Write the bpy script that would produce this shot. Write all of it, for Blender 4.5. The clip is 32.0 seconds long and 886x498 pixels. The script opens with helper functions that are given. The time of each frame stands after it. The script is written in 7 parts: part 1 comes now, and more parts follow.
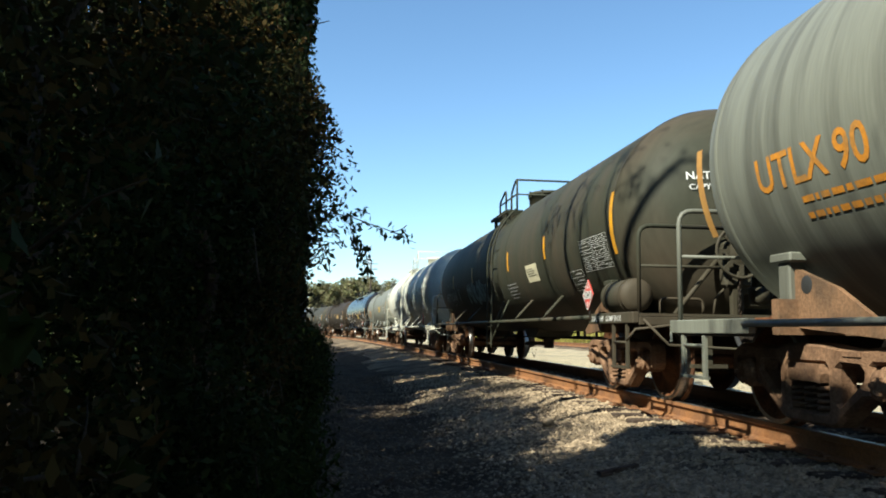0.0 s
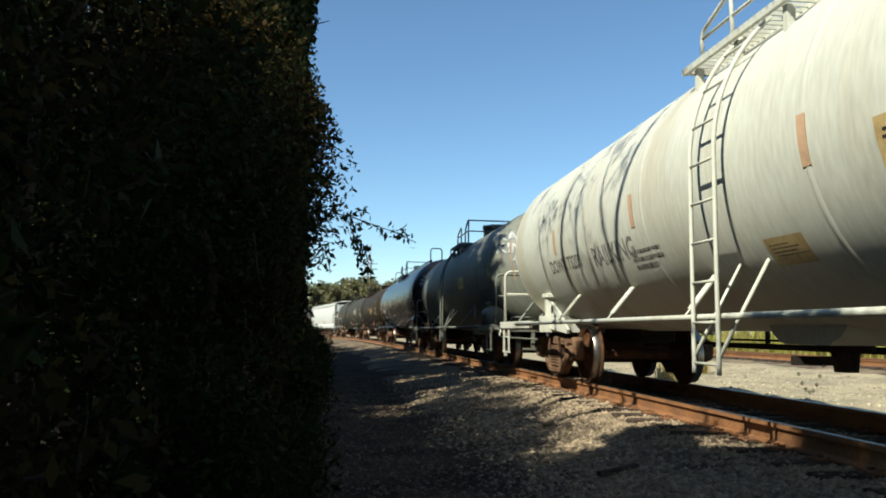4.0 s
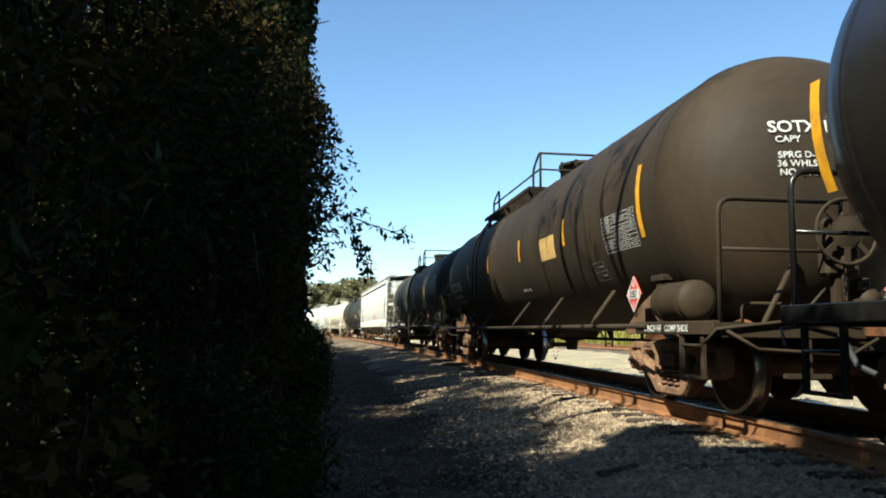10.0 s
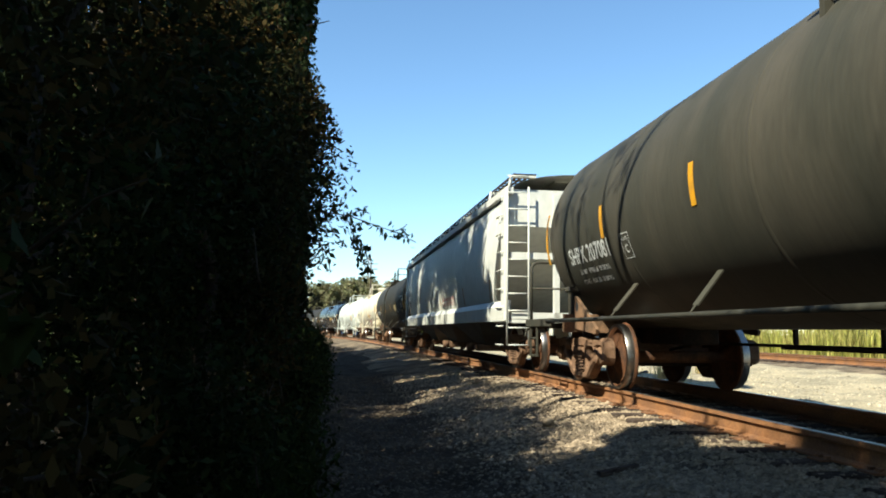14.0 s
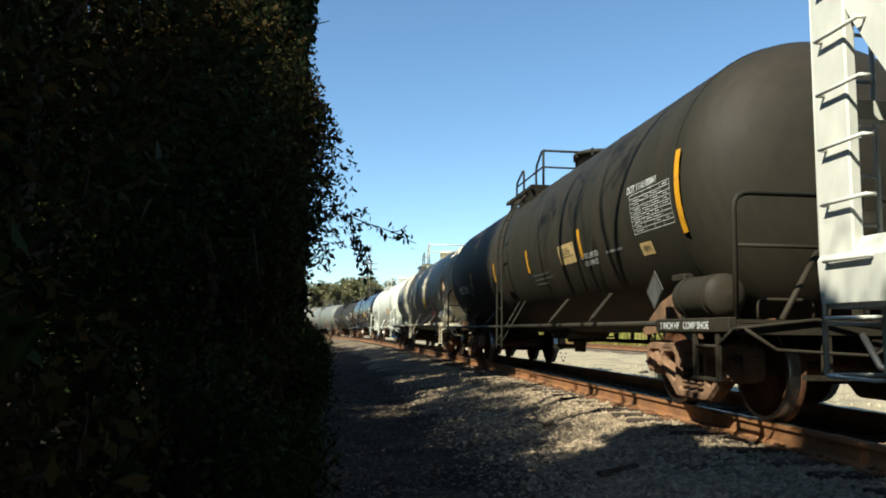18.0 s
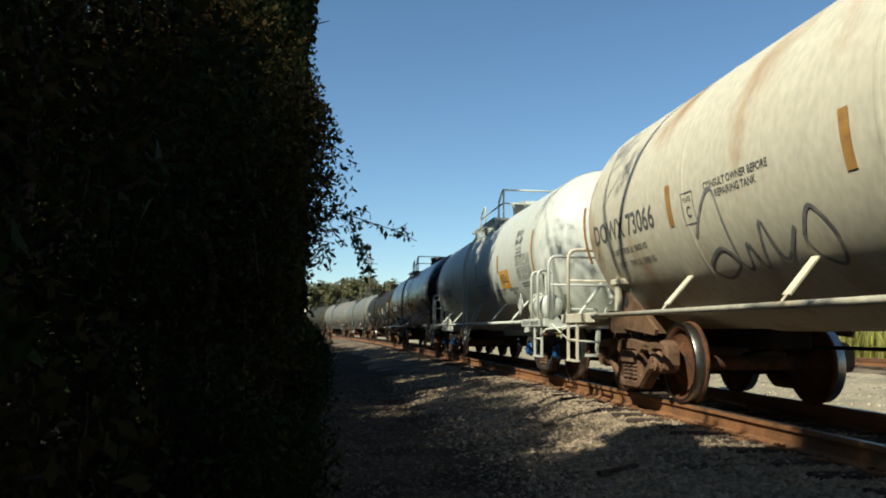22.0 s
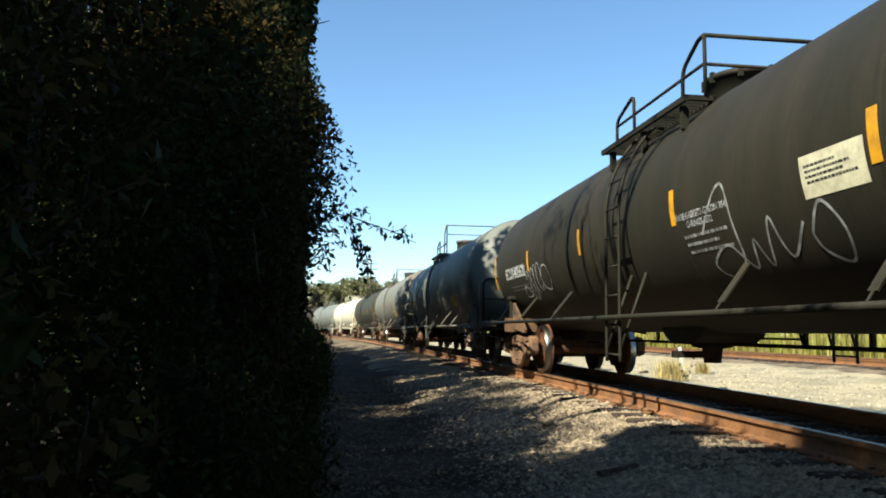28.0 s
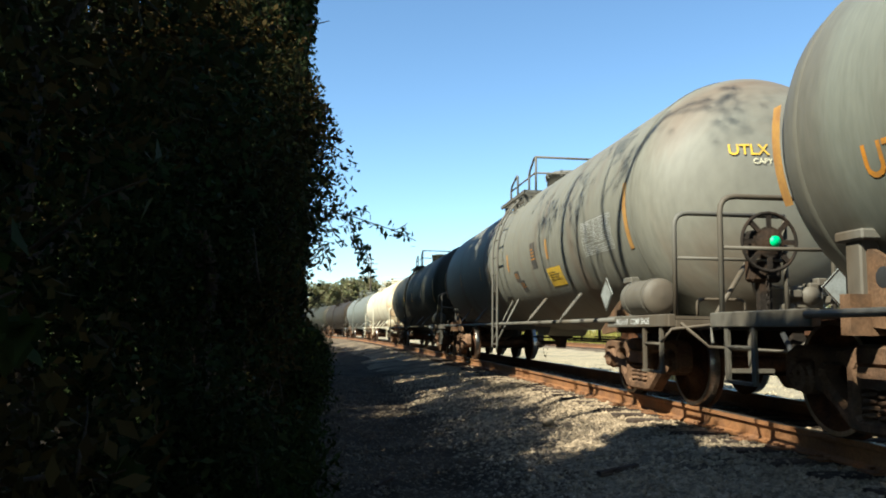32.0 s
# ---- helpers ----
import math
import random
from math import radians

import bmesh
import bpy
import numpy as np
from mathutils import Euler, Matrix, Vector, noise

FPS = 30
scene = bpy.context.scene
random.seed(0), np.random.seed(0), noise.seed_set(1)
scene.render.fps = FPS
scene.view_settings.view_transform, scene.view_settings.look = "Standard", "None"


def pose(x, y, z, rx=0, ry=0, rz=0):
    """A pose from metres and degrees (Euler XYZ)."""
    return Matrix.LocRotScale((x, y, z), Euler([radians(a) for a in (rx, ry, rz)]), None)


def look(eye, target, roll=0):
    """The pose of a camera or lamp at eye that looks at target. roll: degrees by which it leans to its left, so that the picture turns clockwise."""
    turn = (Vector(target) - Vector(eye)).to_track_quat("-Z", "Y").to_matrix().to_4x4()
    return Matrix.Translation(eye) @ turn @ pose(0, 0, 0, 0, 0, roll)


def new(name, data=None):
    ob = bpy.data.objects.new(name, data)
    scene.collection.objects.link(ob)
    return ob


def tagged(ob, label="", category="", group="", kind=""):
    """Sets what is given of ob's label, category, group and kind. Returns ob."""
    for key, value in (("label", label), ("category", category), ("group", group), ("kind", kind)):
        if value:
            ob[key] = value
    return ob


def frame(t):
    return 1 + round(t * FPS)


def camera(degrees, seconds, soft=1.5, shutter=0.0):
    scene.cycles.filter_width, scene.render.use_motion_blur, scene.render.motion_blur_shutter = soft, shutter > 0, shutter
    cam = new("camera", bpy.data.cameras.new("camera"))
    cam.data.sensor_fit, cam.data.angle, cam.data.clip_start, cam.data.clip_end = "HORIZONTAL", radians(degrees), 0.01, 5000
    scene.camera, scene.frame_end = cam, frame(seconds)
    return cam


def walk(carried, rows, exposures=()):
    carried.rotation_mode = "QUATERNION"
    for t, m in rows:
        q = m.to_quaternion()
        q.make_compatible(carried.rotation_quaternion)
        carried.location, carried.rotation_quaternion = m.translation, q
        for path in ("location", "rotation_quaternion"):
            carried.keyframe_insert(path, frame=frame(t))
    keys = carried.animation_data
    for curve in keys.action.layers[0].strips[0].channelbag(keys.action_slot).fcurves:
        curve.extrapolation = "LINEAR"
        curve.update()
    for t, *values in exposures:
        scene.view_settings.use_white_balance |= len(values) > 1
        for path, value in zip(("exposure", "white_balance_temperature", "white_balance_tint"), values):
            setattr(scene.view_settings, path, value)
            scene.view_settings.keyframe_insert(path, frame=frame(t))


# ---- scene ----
from mathutils.geometry import tessellate_polygon

# A freight train on a gently curving track runs past a camera that stands on a path under trees.
# z = 0 is the rail head; y runs along the track at the camera; x to the right of it.
V = 6.751            # train speed, m/s
R_CURVE = 872.0      # the track bends to the left beyond the camera
TRACK_X = 4.413      # track centre beside the camera
CURVE_END = 330.0
BEND_FROM, BEND_LONG, BEND_R = 55.0, 70.0, 480.0

# ---- camera ----
EYE = (0.0, 0.0, 0.738)
YAW, PITCH, ROLL = radians(7.02), radians(6.14), 0.70
cam = camera(60.4, 32.0, soft=1.9)
AIM = (EYE[0] + math.sin(YAW) * math.cos(PITCH), EYE[1] + math.cos(YAW) * math.cos(PITCH), EYE[2] + math.sin(PITCH))
CAM_POSE = look(EYE, AIM, ROLL)
STOPS = [(0.0, 1.37), (1.0, 1.4), (2.0, 1.2), (2.6, 0.97), (3.0, 0.82), (3.6, 0.87), (5.0, 1.1), (5.5, 1.17), (6.0, 1.32), (8.0, 1.42), (14.3, 1.45), (15.2, 1.22), (16.5, 0.92), (17.4, 0.97), (18.0, 1.14), (19.2, 1.08),
         (20.0, 0.52), (21.0, 0.57), (22.0, 0.62), (23.0, 0.59), (24.0, 0.97), (25.0, 1.32), (26.0, 1.37), (28.0, 1.42), (32.0, 1.42)]
EXPOSURES = [(t, e, 5620.0, -2.0) for t, e in STOPS]
walk(cam, [(0.0, CAM_POSE), (32.0, CAM_POSE)], exposures=EXPOSURES)

# ---- light ----
SUN_TO = Vector((-0.57, -0.45, 0.69)).normalized()
sun_data = bpy.data.lights.new("sun", "SUN")
sun_data.energy, sun_data.angle, sun_data.color = 5.0, radians(0.55), (1.0, 0.855, 0.665)
sun = new("sun", sun_data)
sun.matrix_world = look(SUN_TO * 100, (0, 0, 0))
world = bpy.data.worlds.new("sky")
scene.world = world
world.use_nodes = True
wt = world.node_tree
sky = wt.nodes.new("ShaderNodeTexSky")
sky.sky_type, sky.sun_disc = "NISHITA", False
sky.sun_elevation = math.asin(SUN_TO.z)
sky.sun_rotation = math.atan2(SUN_TO.x, SUN_TO.y)
sky.air_density, sky.dust_density, sky.ozone_density = 1.0, 0.0, 1.3
wt.links.new(sky.outputs["Color"], wt.nodes["Background"].inputs["Color"])
wt.nodes["Background"].inputs["Strength"].default_value = 0.072


# ---- materials ----
def material(name, color, rough=0.6, metal=0.0, spots=None, spot_scale=3.0, spot_lo=0.45, spot_hi=0.65, grain=0.12,
             grain_scale=40.0, bump=0.15, bump_scale=60.0, stretch=(1, 1, 1), spec=0.5, per_object=0.0, per_island=0.0):
    """A painted or natural surface: two scales of variation, optional second colour in patches, fine relief."""
    m = bpy.data.materials.new(name)
    m.use_nodes = True
    nt = m.node_tree
    n, l = nt.nodes, nt.links
    b = n["Principled BSDF"]
    b.inputs["Roughness"].default_value, b.inputs["Metallic"].default_value = rough, metal
    b.inputs["Specular IOR Level"].default_value = spec
    tc = n.new("ShaderNodeTexCoord")
    mp = n.new("ShaderNodeMapping")
    mp.inputs["Scale"].default_value = stretch
    l.new(tc.outputs["Object"], mp.inputs["Vector"])

    def noise_at(scale, detail):
        t = n.new("ShaderNodeTexNoise")
        t.inputs["Scale"].default_value, t.inputs["Detail"].default_value = scale, detail
        l.new(mp.outputs["Vector"], t.inputs["Vector"])
        return t

    def mix(kind, fac, a, c):
        x = n.new("ShaderNodeMix")
        x.data_type, x.blend_type = "RGBA", kind
        for sock, val in ((x.inputs[0], fac), (x.inputs[6], a), (x.inputs[7], c)):
            if isinstance(val, (int, float)):
                sock.default_value = val
            elif isinstance(val, tuple):
                sock.default_value = (*val, 1)
            else:
                l.new(val, sock)
        return x.outputs[2]

    def ramp(src, lo, hi):
        x = n.new("ShaderNodeMapRange")
        x.inputs["From Min"].default_value, x.inputs["From Max"].default_value = lo, hi
        l.new(src, x.inputs["Value"])
        return x.outputs["Result"]

    col = color
    if spots:
        col = mix("MIX", ramp(noise_at(spot_scale, 6).outputs["Fac"], spot_lo, spot_hi), color, spots)
    if grain:
        g = n.new("ShaderNodeMapRange")
        g.inputs["From Min"].default_value, g.inputs["From Max"].default_value = 0.3, 0.7
        g.inputs["To Min"].default_value, g.inputs["To Max"].default_value = 1 - grain, 1 + grain
        l.new(noise_at(grain_scale, 4).outputs["Fac"], g.inputs["Value"])
        c = n.new("ShaderNodeCombineColor")
        for i in range(3):
            l.new(g.outputs["Result"], c.inputs[i])
        col = mix("MULTIPLY", 1.0, col, c.outputs["Color"])
    for amount, node, out in ((per_object, "ShaderNodeObjectInfo", "Random"), (per_island, "ShaderNodeNewGeometry", "Random Per Island")):
        if amount:
            o = n.new(node)
            g = n.new("ShaderNodeMapRange")
            g.inputs["To Min"].default_value, g.inputs["To Max"].default_value = 1 - amount, 1 + amount
            l.new(o.outputs[out], g.inputs["Value"])
            c = n.new("ShaderNodeCombineColor")
            for i in range(3):
                l.new(g.outputs["Result"], c.inputs[i])
            col = mix("MULTIPLY", 1.0, col, c.outputs["Color"])
    if isinstance(col, tuple):
        b.inputs["Base Color"].default_value = (*col, 1)
    else:
        l.new(col, b.inputs["Base Color"])
    if bump:
        bp = n.new("ShaderNodeBump")
        bp.inputs["Strength"].default_value, bp.inputs["Distance"].default_value = bump, 0.02
        l.new(noise_at(bump_scale, 5).outputs["Fac"], bp.inputs["Height"])
        l.new(bp.outputs["Normal"], b.inputs["Normal"])
    return m


def leaf_material(name, color, other, through_light=0.25):
    m = material(name, color, rough=0.65, spots=other, spot_scale=0.7, spot_lo=0.4, spot_hi=0.6, grain=0.0, bump=0.0, per_island=0.6, spec=0.03)
    n, l = m.node_tree.nodes, m.node_tree.links
    b, out = n["Principled BSDF"], n["Material Output"]
    t = n.new("ShaderNodeBsdfTranslucent")
    src = b.inputs["Base Color"].links[0].from_socket
    l.new(src, t.inputs["Color"])
    mx = n.new("ShaderNodeMixShader")
    mx.inputs[0].default_value = through_light
    l.new(b.outputs["BSDF"], mx.inputs[1])
    l.new(t.outputs["BSDF"], mx.inputs[2])
    l.new(mx.outputs["Shader"], out.inputs["Surface"])
    return m


M_RUST = material("rusty_steel", (0.1054, 0.0467, 0.0221), 0.85, 0.0, (0.0561, 0.0306, 0.0195), 6, grain=0.3, bump=0.4, per_object=0.15, spec=0.06)
M_RAIL = material("rusty_rail", (0.215, 0.095, 0.032), 0.8, 0.0, (0.150, 0.070, 0.030), 2.5, grain=0.25, bump=0.35)
M_RAILTOP = material("polished_rail", (0.250, 0.230, 0.205), 0.42, 1.0, None, grain=0.2, bump=0.05)
M_WHEELSHINE = material("worn_wheel_tread", (0.307, 0.277, 0.248), 0.3, 1.0, None, grain=0.2, bump=0.05)
M_BOGIE = material("bogie_casting", (0.165, 0.097, 0.058), 0.85, 0.0, (0.090, 0.055, 0.036), 5, grain=0.3, bump=0.4, per_object=0.25, spec=0.06)
M_BOGIE_DARK = material("bogie_casting_dark", (0.030, 0.027, 0.025), 0.75, 0.0, (0.072, 0.048, 0.033), 5, grain=0.3, bump=0.4, per_object=0.2, spec=0.06)
M_GUSSET = material("dusty_gusset", (0.150, 0.088, 0.050), 0.85, 0.0, (0.085, 0.055, 0.035), 5, grain=0.25, bump=0.25, per_object=0.2, spec=0.06)
M_UNDER = material("grimy_underframe", (0.022, 0.018, 0.015), 0.85, 0.0, (0.045, 0.028, 0.018), 4, grain=0.3, bump=0.3, spec=0.06)
M_SLEEPER = material("creosoted_sleeper", (0.055, 0.040, 0.031), 0.9, 0.0, (0.095, 0.073, 0.058), 5, grain=0.4, grain_scale=25, bump=0.6, stretch=(0.3, 3, 3), per_object=0.25, spec=0.06)
M_YELLOW = material("reflective_yellow", (0.547, 0.263, 0.007), 0.45, 0, (0.402, 0.197, 0.015), 8, grain=0.1, bump=0.05)
M_WHITE = material("stencil_white", (0.526, 0.526, 0.504), 0.6, 0, (0.329, 0.329, 0.307), 9, grain=0.1, bump=0.05)
M_ORANGE = material("stencil_orange", (0.453, 0.182, 0.015), 0.6, 0, (0.292, 0.146, 0.036), 9, grain=0.15, bump=0.05)
M_BLACKINK = material("stencil_black", (0.022, 0.022, 0.022), 0.6, 0, None, grain=0.1, bump=0.05)
M_RED = material("placard_red", (0.438, 0.036, 0.022), 0.5, 0, (0.329, 0.044, 0.036), 9, grain=0.1, bump=0.05)
M_SIGNYEL = material("label_yellow", (0.584, 0.365, 0.022), 0.5, 0, (0.438, 0.292, 0.058), 9, grain=0.1, bump=0.05)
M_SIGNTAN = material("label_tan", (0.423, 0.307, 0.131), 0.6, 0, (0.329, 0.219, 0.088), 9, grain=0.1, bump=0.05)
M_SIGNCREAM = material("label_cream", (0.526, 0.482, 0.329), 0.6, 0, (0.402, 0.365, 0.256), 9, grain=0.1, bump=0.05)
M_SIGNBLANK = material("blank_tan_label", (0.46, 0.30, 0.10), 0.6, 0, (0.36, 0.22, 0.07), 9, grain=0.1, bump=0.05)
M_BLUE = material("bearing_blue", (0.015, 0.088, 0.256), 0.5, 0, (0.022, 0.044, 0.088), 9, bump=0.1)
M_GREEN = material("green_sticker", (0.027, 0.540, 0.180), 0.5, 0, None, grain=0.05, bump=0.0)
M_BARK = material("bark", (0.080, 0.062, 0.047), 0.9, 0, (0.044, 0.036, 0.029), 6, grain=0.35, bump=0.8, bump_scale=30, stretch=(1, 1, 0.25), spec=0.06)
M_GRAVEL = material("crushed_gravel", (0.185, 0.142, 0.095), 0.92, 0, (0.072, 0.056, 0.040), 1.3, 0.42, 0.62, grain=0.45, grain_scale=26, bump=1.0, bump_scale=34, spec=0.06)
M_STONE = material("ballast_stone", (0.275, 0.212, 0.142), 0.9, 0, (0.185, 0.142, 0.096), 7, grain=0.25, bump=0.3, per_island=0.30, spec=0.06)
M_YARD = material("pale_yard_gravel", (0.330, 0.275, 0.180), 0.92, 0, (0.215, 0.185, 0.128), 1.1, 0.42, 0.66, grain=0.35, grain_scale=26, bump=0.8, bump_scale=34, spec=0.06)
M_YARDSTONE = material("pale_yard_stone", (0.34, 0.29, 0.20), 0.9, 0, (0.20, 0.17, 0.12), 7, grain=0.25, bump=0.3, per_island=0.4, spec=0.06)
# darker copy of the ballast stone, shade put into its colour
M_PATHSTONE = material("shade_dark_stone", (0.105, 0.080, 0.056), 0.9, 0, (0.145, 0.113, 0.080), 7, grain=0.25, bump=0.3, per_island=0.4, spec=0.06)
# path dirt with the trees' shade painted in, well darker than the gravel
M_PATH = material("shade_dark_dirt_path", (0.060, 0.045, 0.031), 0.95, 0, (0.030, 0.023, 0.016), 1.6, 0.4, 0.62, grain=0.4, grain_scale=30, bump=1.0, bump_scale=40, spec=0.06)
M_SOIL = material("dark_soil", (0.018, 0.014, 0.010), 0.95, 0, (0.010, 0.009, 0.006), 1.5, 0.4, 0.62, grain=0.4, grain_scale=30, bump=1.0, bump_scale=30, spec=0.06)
# leaf greens below real leaf brightness: the hedge's deep shade is in the colour
M_LEAF = leaf_material("shade_dark_leaves", (0.0185, 0.0285, 0.0090), (0.0250, 0.0310, 0.0105))
M_LEAF_B = leaf_material("shade_dark_olive_leaves", (0.0225, 0.0285, 0.0100), (0.0510, 0.0335, 0.0110))
# pale, less green leaves: distance haze is mixed into this colour
M_LEAF_FAR = leaf_material("hazy_far_leaves", (0.180, 0.185, 0.085), (0.235, 0.205, 0.115), 0.4)
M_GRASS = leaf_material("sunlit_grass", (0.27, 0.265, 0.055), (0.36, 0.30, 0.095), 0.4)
M_DRY = leaf_material("dry_grass", (0.50, 0.40, 0.18), (0.40, 0.32, 0.13), 0.35)
M_LEAF_LIT = leaf_material("lit_leaves", (0.020, 0.032, 0.007), (0.027, 0.034, 0.009), 0.4)
M_TWIG = material("pale_dry_twig", (0.05, 0.036, 0.023), 0.9, 0, (0.026, 0.02, 0.013), 6, grain=0.3, bump=0.5, spec=0.06)
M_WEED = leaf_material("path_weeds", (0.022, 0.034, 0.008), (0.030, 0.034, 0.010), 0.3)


# ---- mesh tools ----
class G:
    """Collects verts and faces for one mesh."""

    def __init__(self):
        self.v, self.f, self.sm, self.mi, self.cur = [], [], [], [], 0

    def add(self, verts, faces, smooth=False):
        o = len(self.v)
        self.v += [tuple(p) for p in verts]
        self.f += [tuple(i + o for i in f) for f in faces]
        self.sm += [smooth] * len(faces)
        self.mi += [self.cur] * len(faces)
        return self

    def box(self, x0, x1, y0, y1, z0, z1, bevel=0.0, m=None):
        if bevel <= 0:
            vs = [(x, y, z) for x in (x0, x1) for y in (y0, y1) for z in (z0, z1)]
            fs = [(0, 1, 3, 2), (4, 6, 7, 5), (0, 4, 5, 1), (2, 3, 7, 6), (0, 2, 6, 4), (1, 5, 7, 3)]
        else:
            c = Vector(((x0 + x1) / 2, (y0 + y1) / 2, (z0 + z1) / 2))
            bm = bmesh.new()
            bmesh.ops.create_cube(bm, size=1, matrix=Matrix.Translation(c) @ Matrix.Diagonal((x1 - x0, y1 - y0, z1 - z0, 1)))
            bmesh.ops.bevel(bm, geom=bm.edges[:], offset=bevel, segments=1, affect="EDGES")
            bm.verts.index_update()
            vs, fs = [v.co[:] for v in bm.verts], [tuple(v.index for v in f.verts) for f in bm.faces]
            bm.free()
        if m is not None:
            vs = [m @ Vector(p) for p in vs]
        return self.add(vs, fs)

    def prism(self, poly, x0, x1):
        """A polygon of (y, z) corners, anticlockwise seen from +x, drawn out from x0 to x1."""
        k = len(poly)
        vs = [(x0, *p) for p in poly] + [(x1, *p) for p in poly]
        fs = [tuple(range(k - 1, -1, -1)), tuple(range(k, 2 * k))] + [(i, (i + 1) % k, k + (i + 1) % k, k + i) for i in range(k)]
        return self.add(vs, fs)

    def tube(self, pts, r, seg=6, closed=False, caps=True):
        pts = [Vector(p) for p in pts]
        k = len(pts)
        rs = r if isinstance(r, (list, tuple)) else [r] * k
        vs, fs = [], []
        up = None
        for i, p in enumerate(pts):
            a = pts[(i - 1) % k] if closed or i else p
            b = pts[(i + 1) % k] if closed or i < k - 1 else p
            d = (b - a).normalized()
            if up is None:
                up = Vector((0, 0, 1)) if abs(d.z) < 0.9 else Vector((0, 1, 0))
            e1 = d.cross(up)
            if e1.length < 1e-4:
                e1 = d.orthogonal()
            e1.normalize()
            e2 = e1.cross(d).normalized()
            up = e2
            vs += [p + rs[i] * (math.cos(6.2832 * j / seg) * e1 + math.sin(6.2832 * j / seg) * e2) for j in range(seg)]
        n = k if closed else k - 1
        for i in range(n):
            a, b = i * seg, ((i + 1) % k) * seg
            fs += [(a + j, a + (j + 1) % seg, b + (j + 1) % seg, b + j) for j in range(seg)]
        self.add(vs, fs, True)
        if caps and not closed:
            o = len(self.v) - len(vs)
            self.f += [tuple(o + j for j in range(seg - 1, -1, -1)), tuple(o + (k - 1) * seg + j for j in range(seg))]
            self.sm += [False, False]
            self.mi += [self.cur] * 2
        return self

    def lathe(self, prof, seg=32, axis="y", at=(0, 0, 0), smooth=True):
        """Turns (radius, height along the axis) corners round an axis."""
        vs, fs = [], []
        for r, h in prof:
            for j in range(seg):
                c, s = r * math.cos(2 * math.pi * j / seg), r * math.sin(2 * math.pi * j / seg)
                p = {"y": (c, h, -s), "x": (h, c, s), "z": (c, s, h)}[axis]
                vs.append((p[0] + at[0], p[1] + at[1], p[2] + at[2]))
        for i in range(len(prof) - 1):
            a, b = i * seg, (i + 1) * seg
            fs += [(a + j, a + (j + 1) % seg, b + (j + 1) % seg, b + j) for j in range(seg)]
        return self.add(vs, fs, smooth)

    def mesh(self, name, mat):
        me = bpy.data.meshes.new(name)
        me.from_pydata(self.v, [], self.f)
        me.polygons.foreach_set("use_smooth", self.sm)
        me.polygons.foreach_set("material_index", self.mi)
        for one in (mat if isinstance(mat, (list, tuple)) else [mat]):
            me.materials.append(one)
        me.update()
        return me


def bend(pts, rad=0.1, n=4):
    """A bent pipe's line: the corners of a polyline rounded off."""
    pts = [Vector(p) for p in pts]
    out = [pts[0]]
    for a, b, c in zip(pts, pts[1:], pts[2:]):
        k = min(rad, 0.45 * (a - b).length, 0.45 * (c - b).length)
        p, q = b + (a - b).normalized() * k, b + (c - b).normalized() * k
        out += [p * (1 - t) ** 2 + b * 2 * t * (1 - t) + q * t * t for t in (i / n for i in range(n + 1))]
    return out + [pts[-1]]


def fast_mesh(name, verts, faces, mat):
    """A mesh out of numpy arrays: verts (n, 3), faces (m, 3 or 4)."""
    me = bpy.data.meshes.new(name)
    k = faces.shape[1]
    me.vertices.add(len(verts))
    me.vertices.foreach_set("co", np.ascontiguousarray(verts, dtype=np.float32).ravel())
    me.loops.add(faces.size)
    me.loops.foreach_set("vertex_index", np.ascontiguousarray(faces, dtype=np.int32).ravel())
    me.polygons.add(len(faces))
    me.polygons.foreach_set("loop_start", np.arange(0, faces.size, k, dtype=np.int32))
    me.materials.append(mat)
    me.update(calc_edges=True)
    return me


def part(name, g, mat, parent, label="", at=None):
    me = g.mesh(name, mat) if isinstance(g, G) else g
    ob = new(name, me)
    ob.parent = parent
    if at is not None:
        ob.location = at
    return tagged(ob, label=label)


def thing(name, g, mat, label, category, group="", kind="", at=None):
    ob = new(name, (g.mesh(name, mat) if isinstance(g, G) else g) if g is not None else None)
    if at is not None:
        ob.location = at
    return tagged(ob, label, category, group, kind)


def recalc(me):
    bm = bmesh.new()
    bm.from_mesh(me)
    bmesh.ops.recalc_face_normals(bm, faces=bm.faces)
    bm.to_mesh(me)
    bm.free()
    return me


# ---- the track's line ----
def track(s):
    """Place and heading of the track centre at s metres along it."""
    if s <= 0:
        return TRACK_X, s, 0.0
    a = min(s, CURVE_END) / R_CURVE
    x, y = TRACK_X - R_CURVE * (1 - math.cos(a)), R_CURVE * math.sin(a)
    if s > CURVE_END:
        x, y = x - math.sin(a) * (s - CURVE_END), y + math.cos(a) * (s - CURVE_END)
    q = min(max(s - BEND_FROM, 0.0), BEND_LONG)        # the bend tightens further on
    w = q / BEND_R
    x -= q * q / 2 / BEND_R + w * max(0.0, s - BEND_FROM - BEND_LONG)
    return x, y, a + w


def beside(s, lat, z=0.0):
    x, y, a = track(s)
    near = max(-60.0, min(60.0, lat))
    return (x + math.cos(a) * near + (lat - near), y + math.sin(a) * near, z)


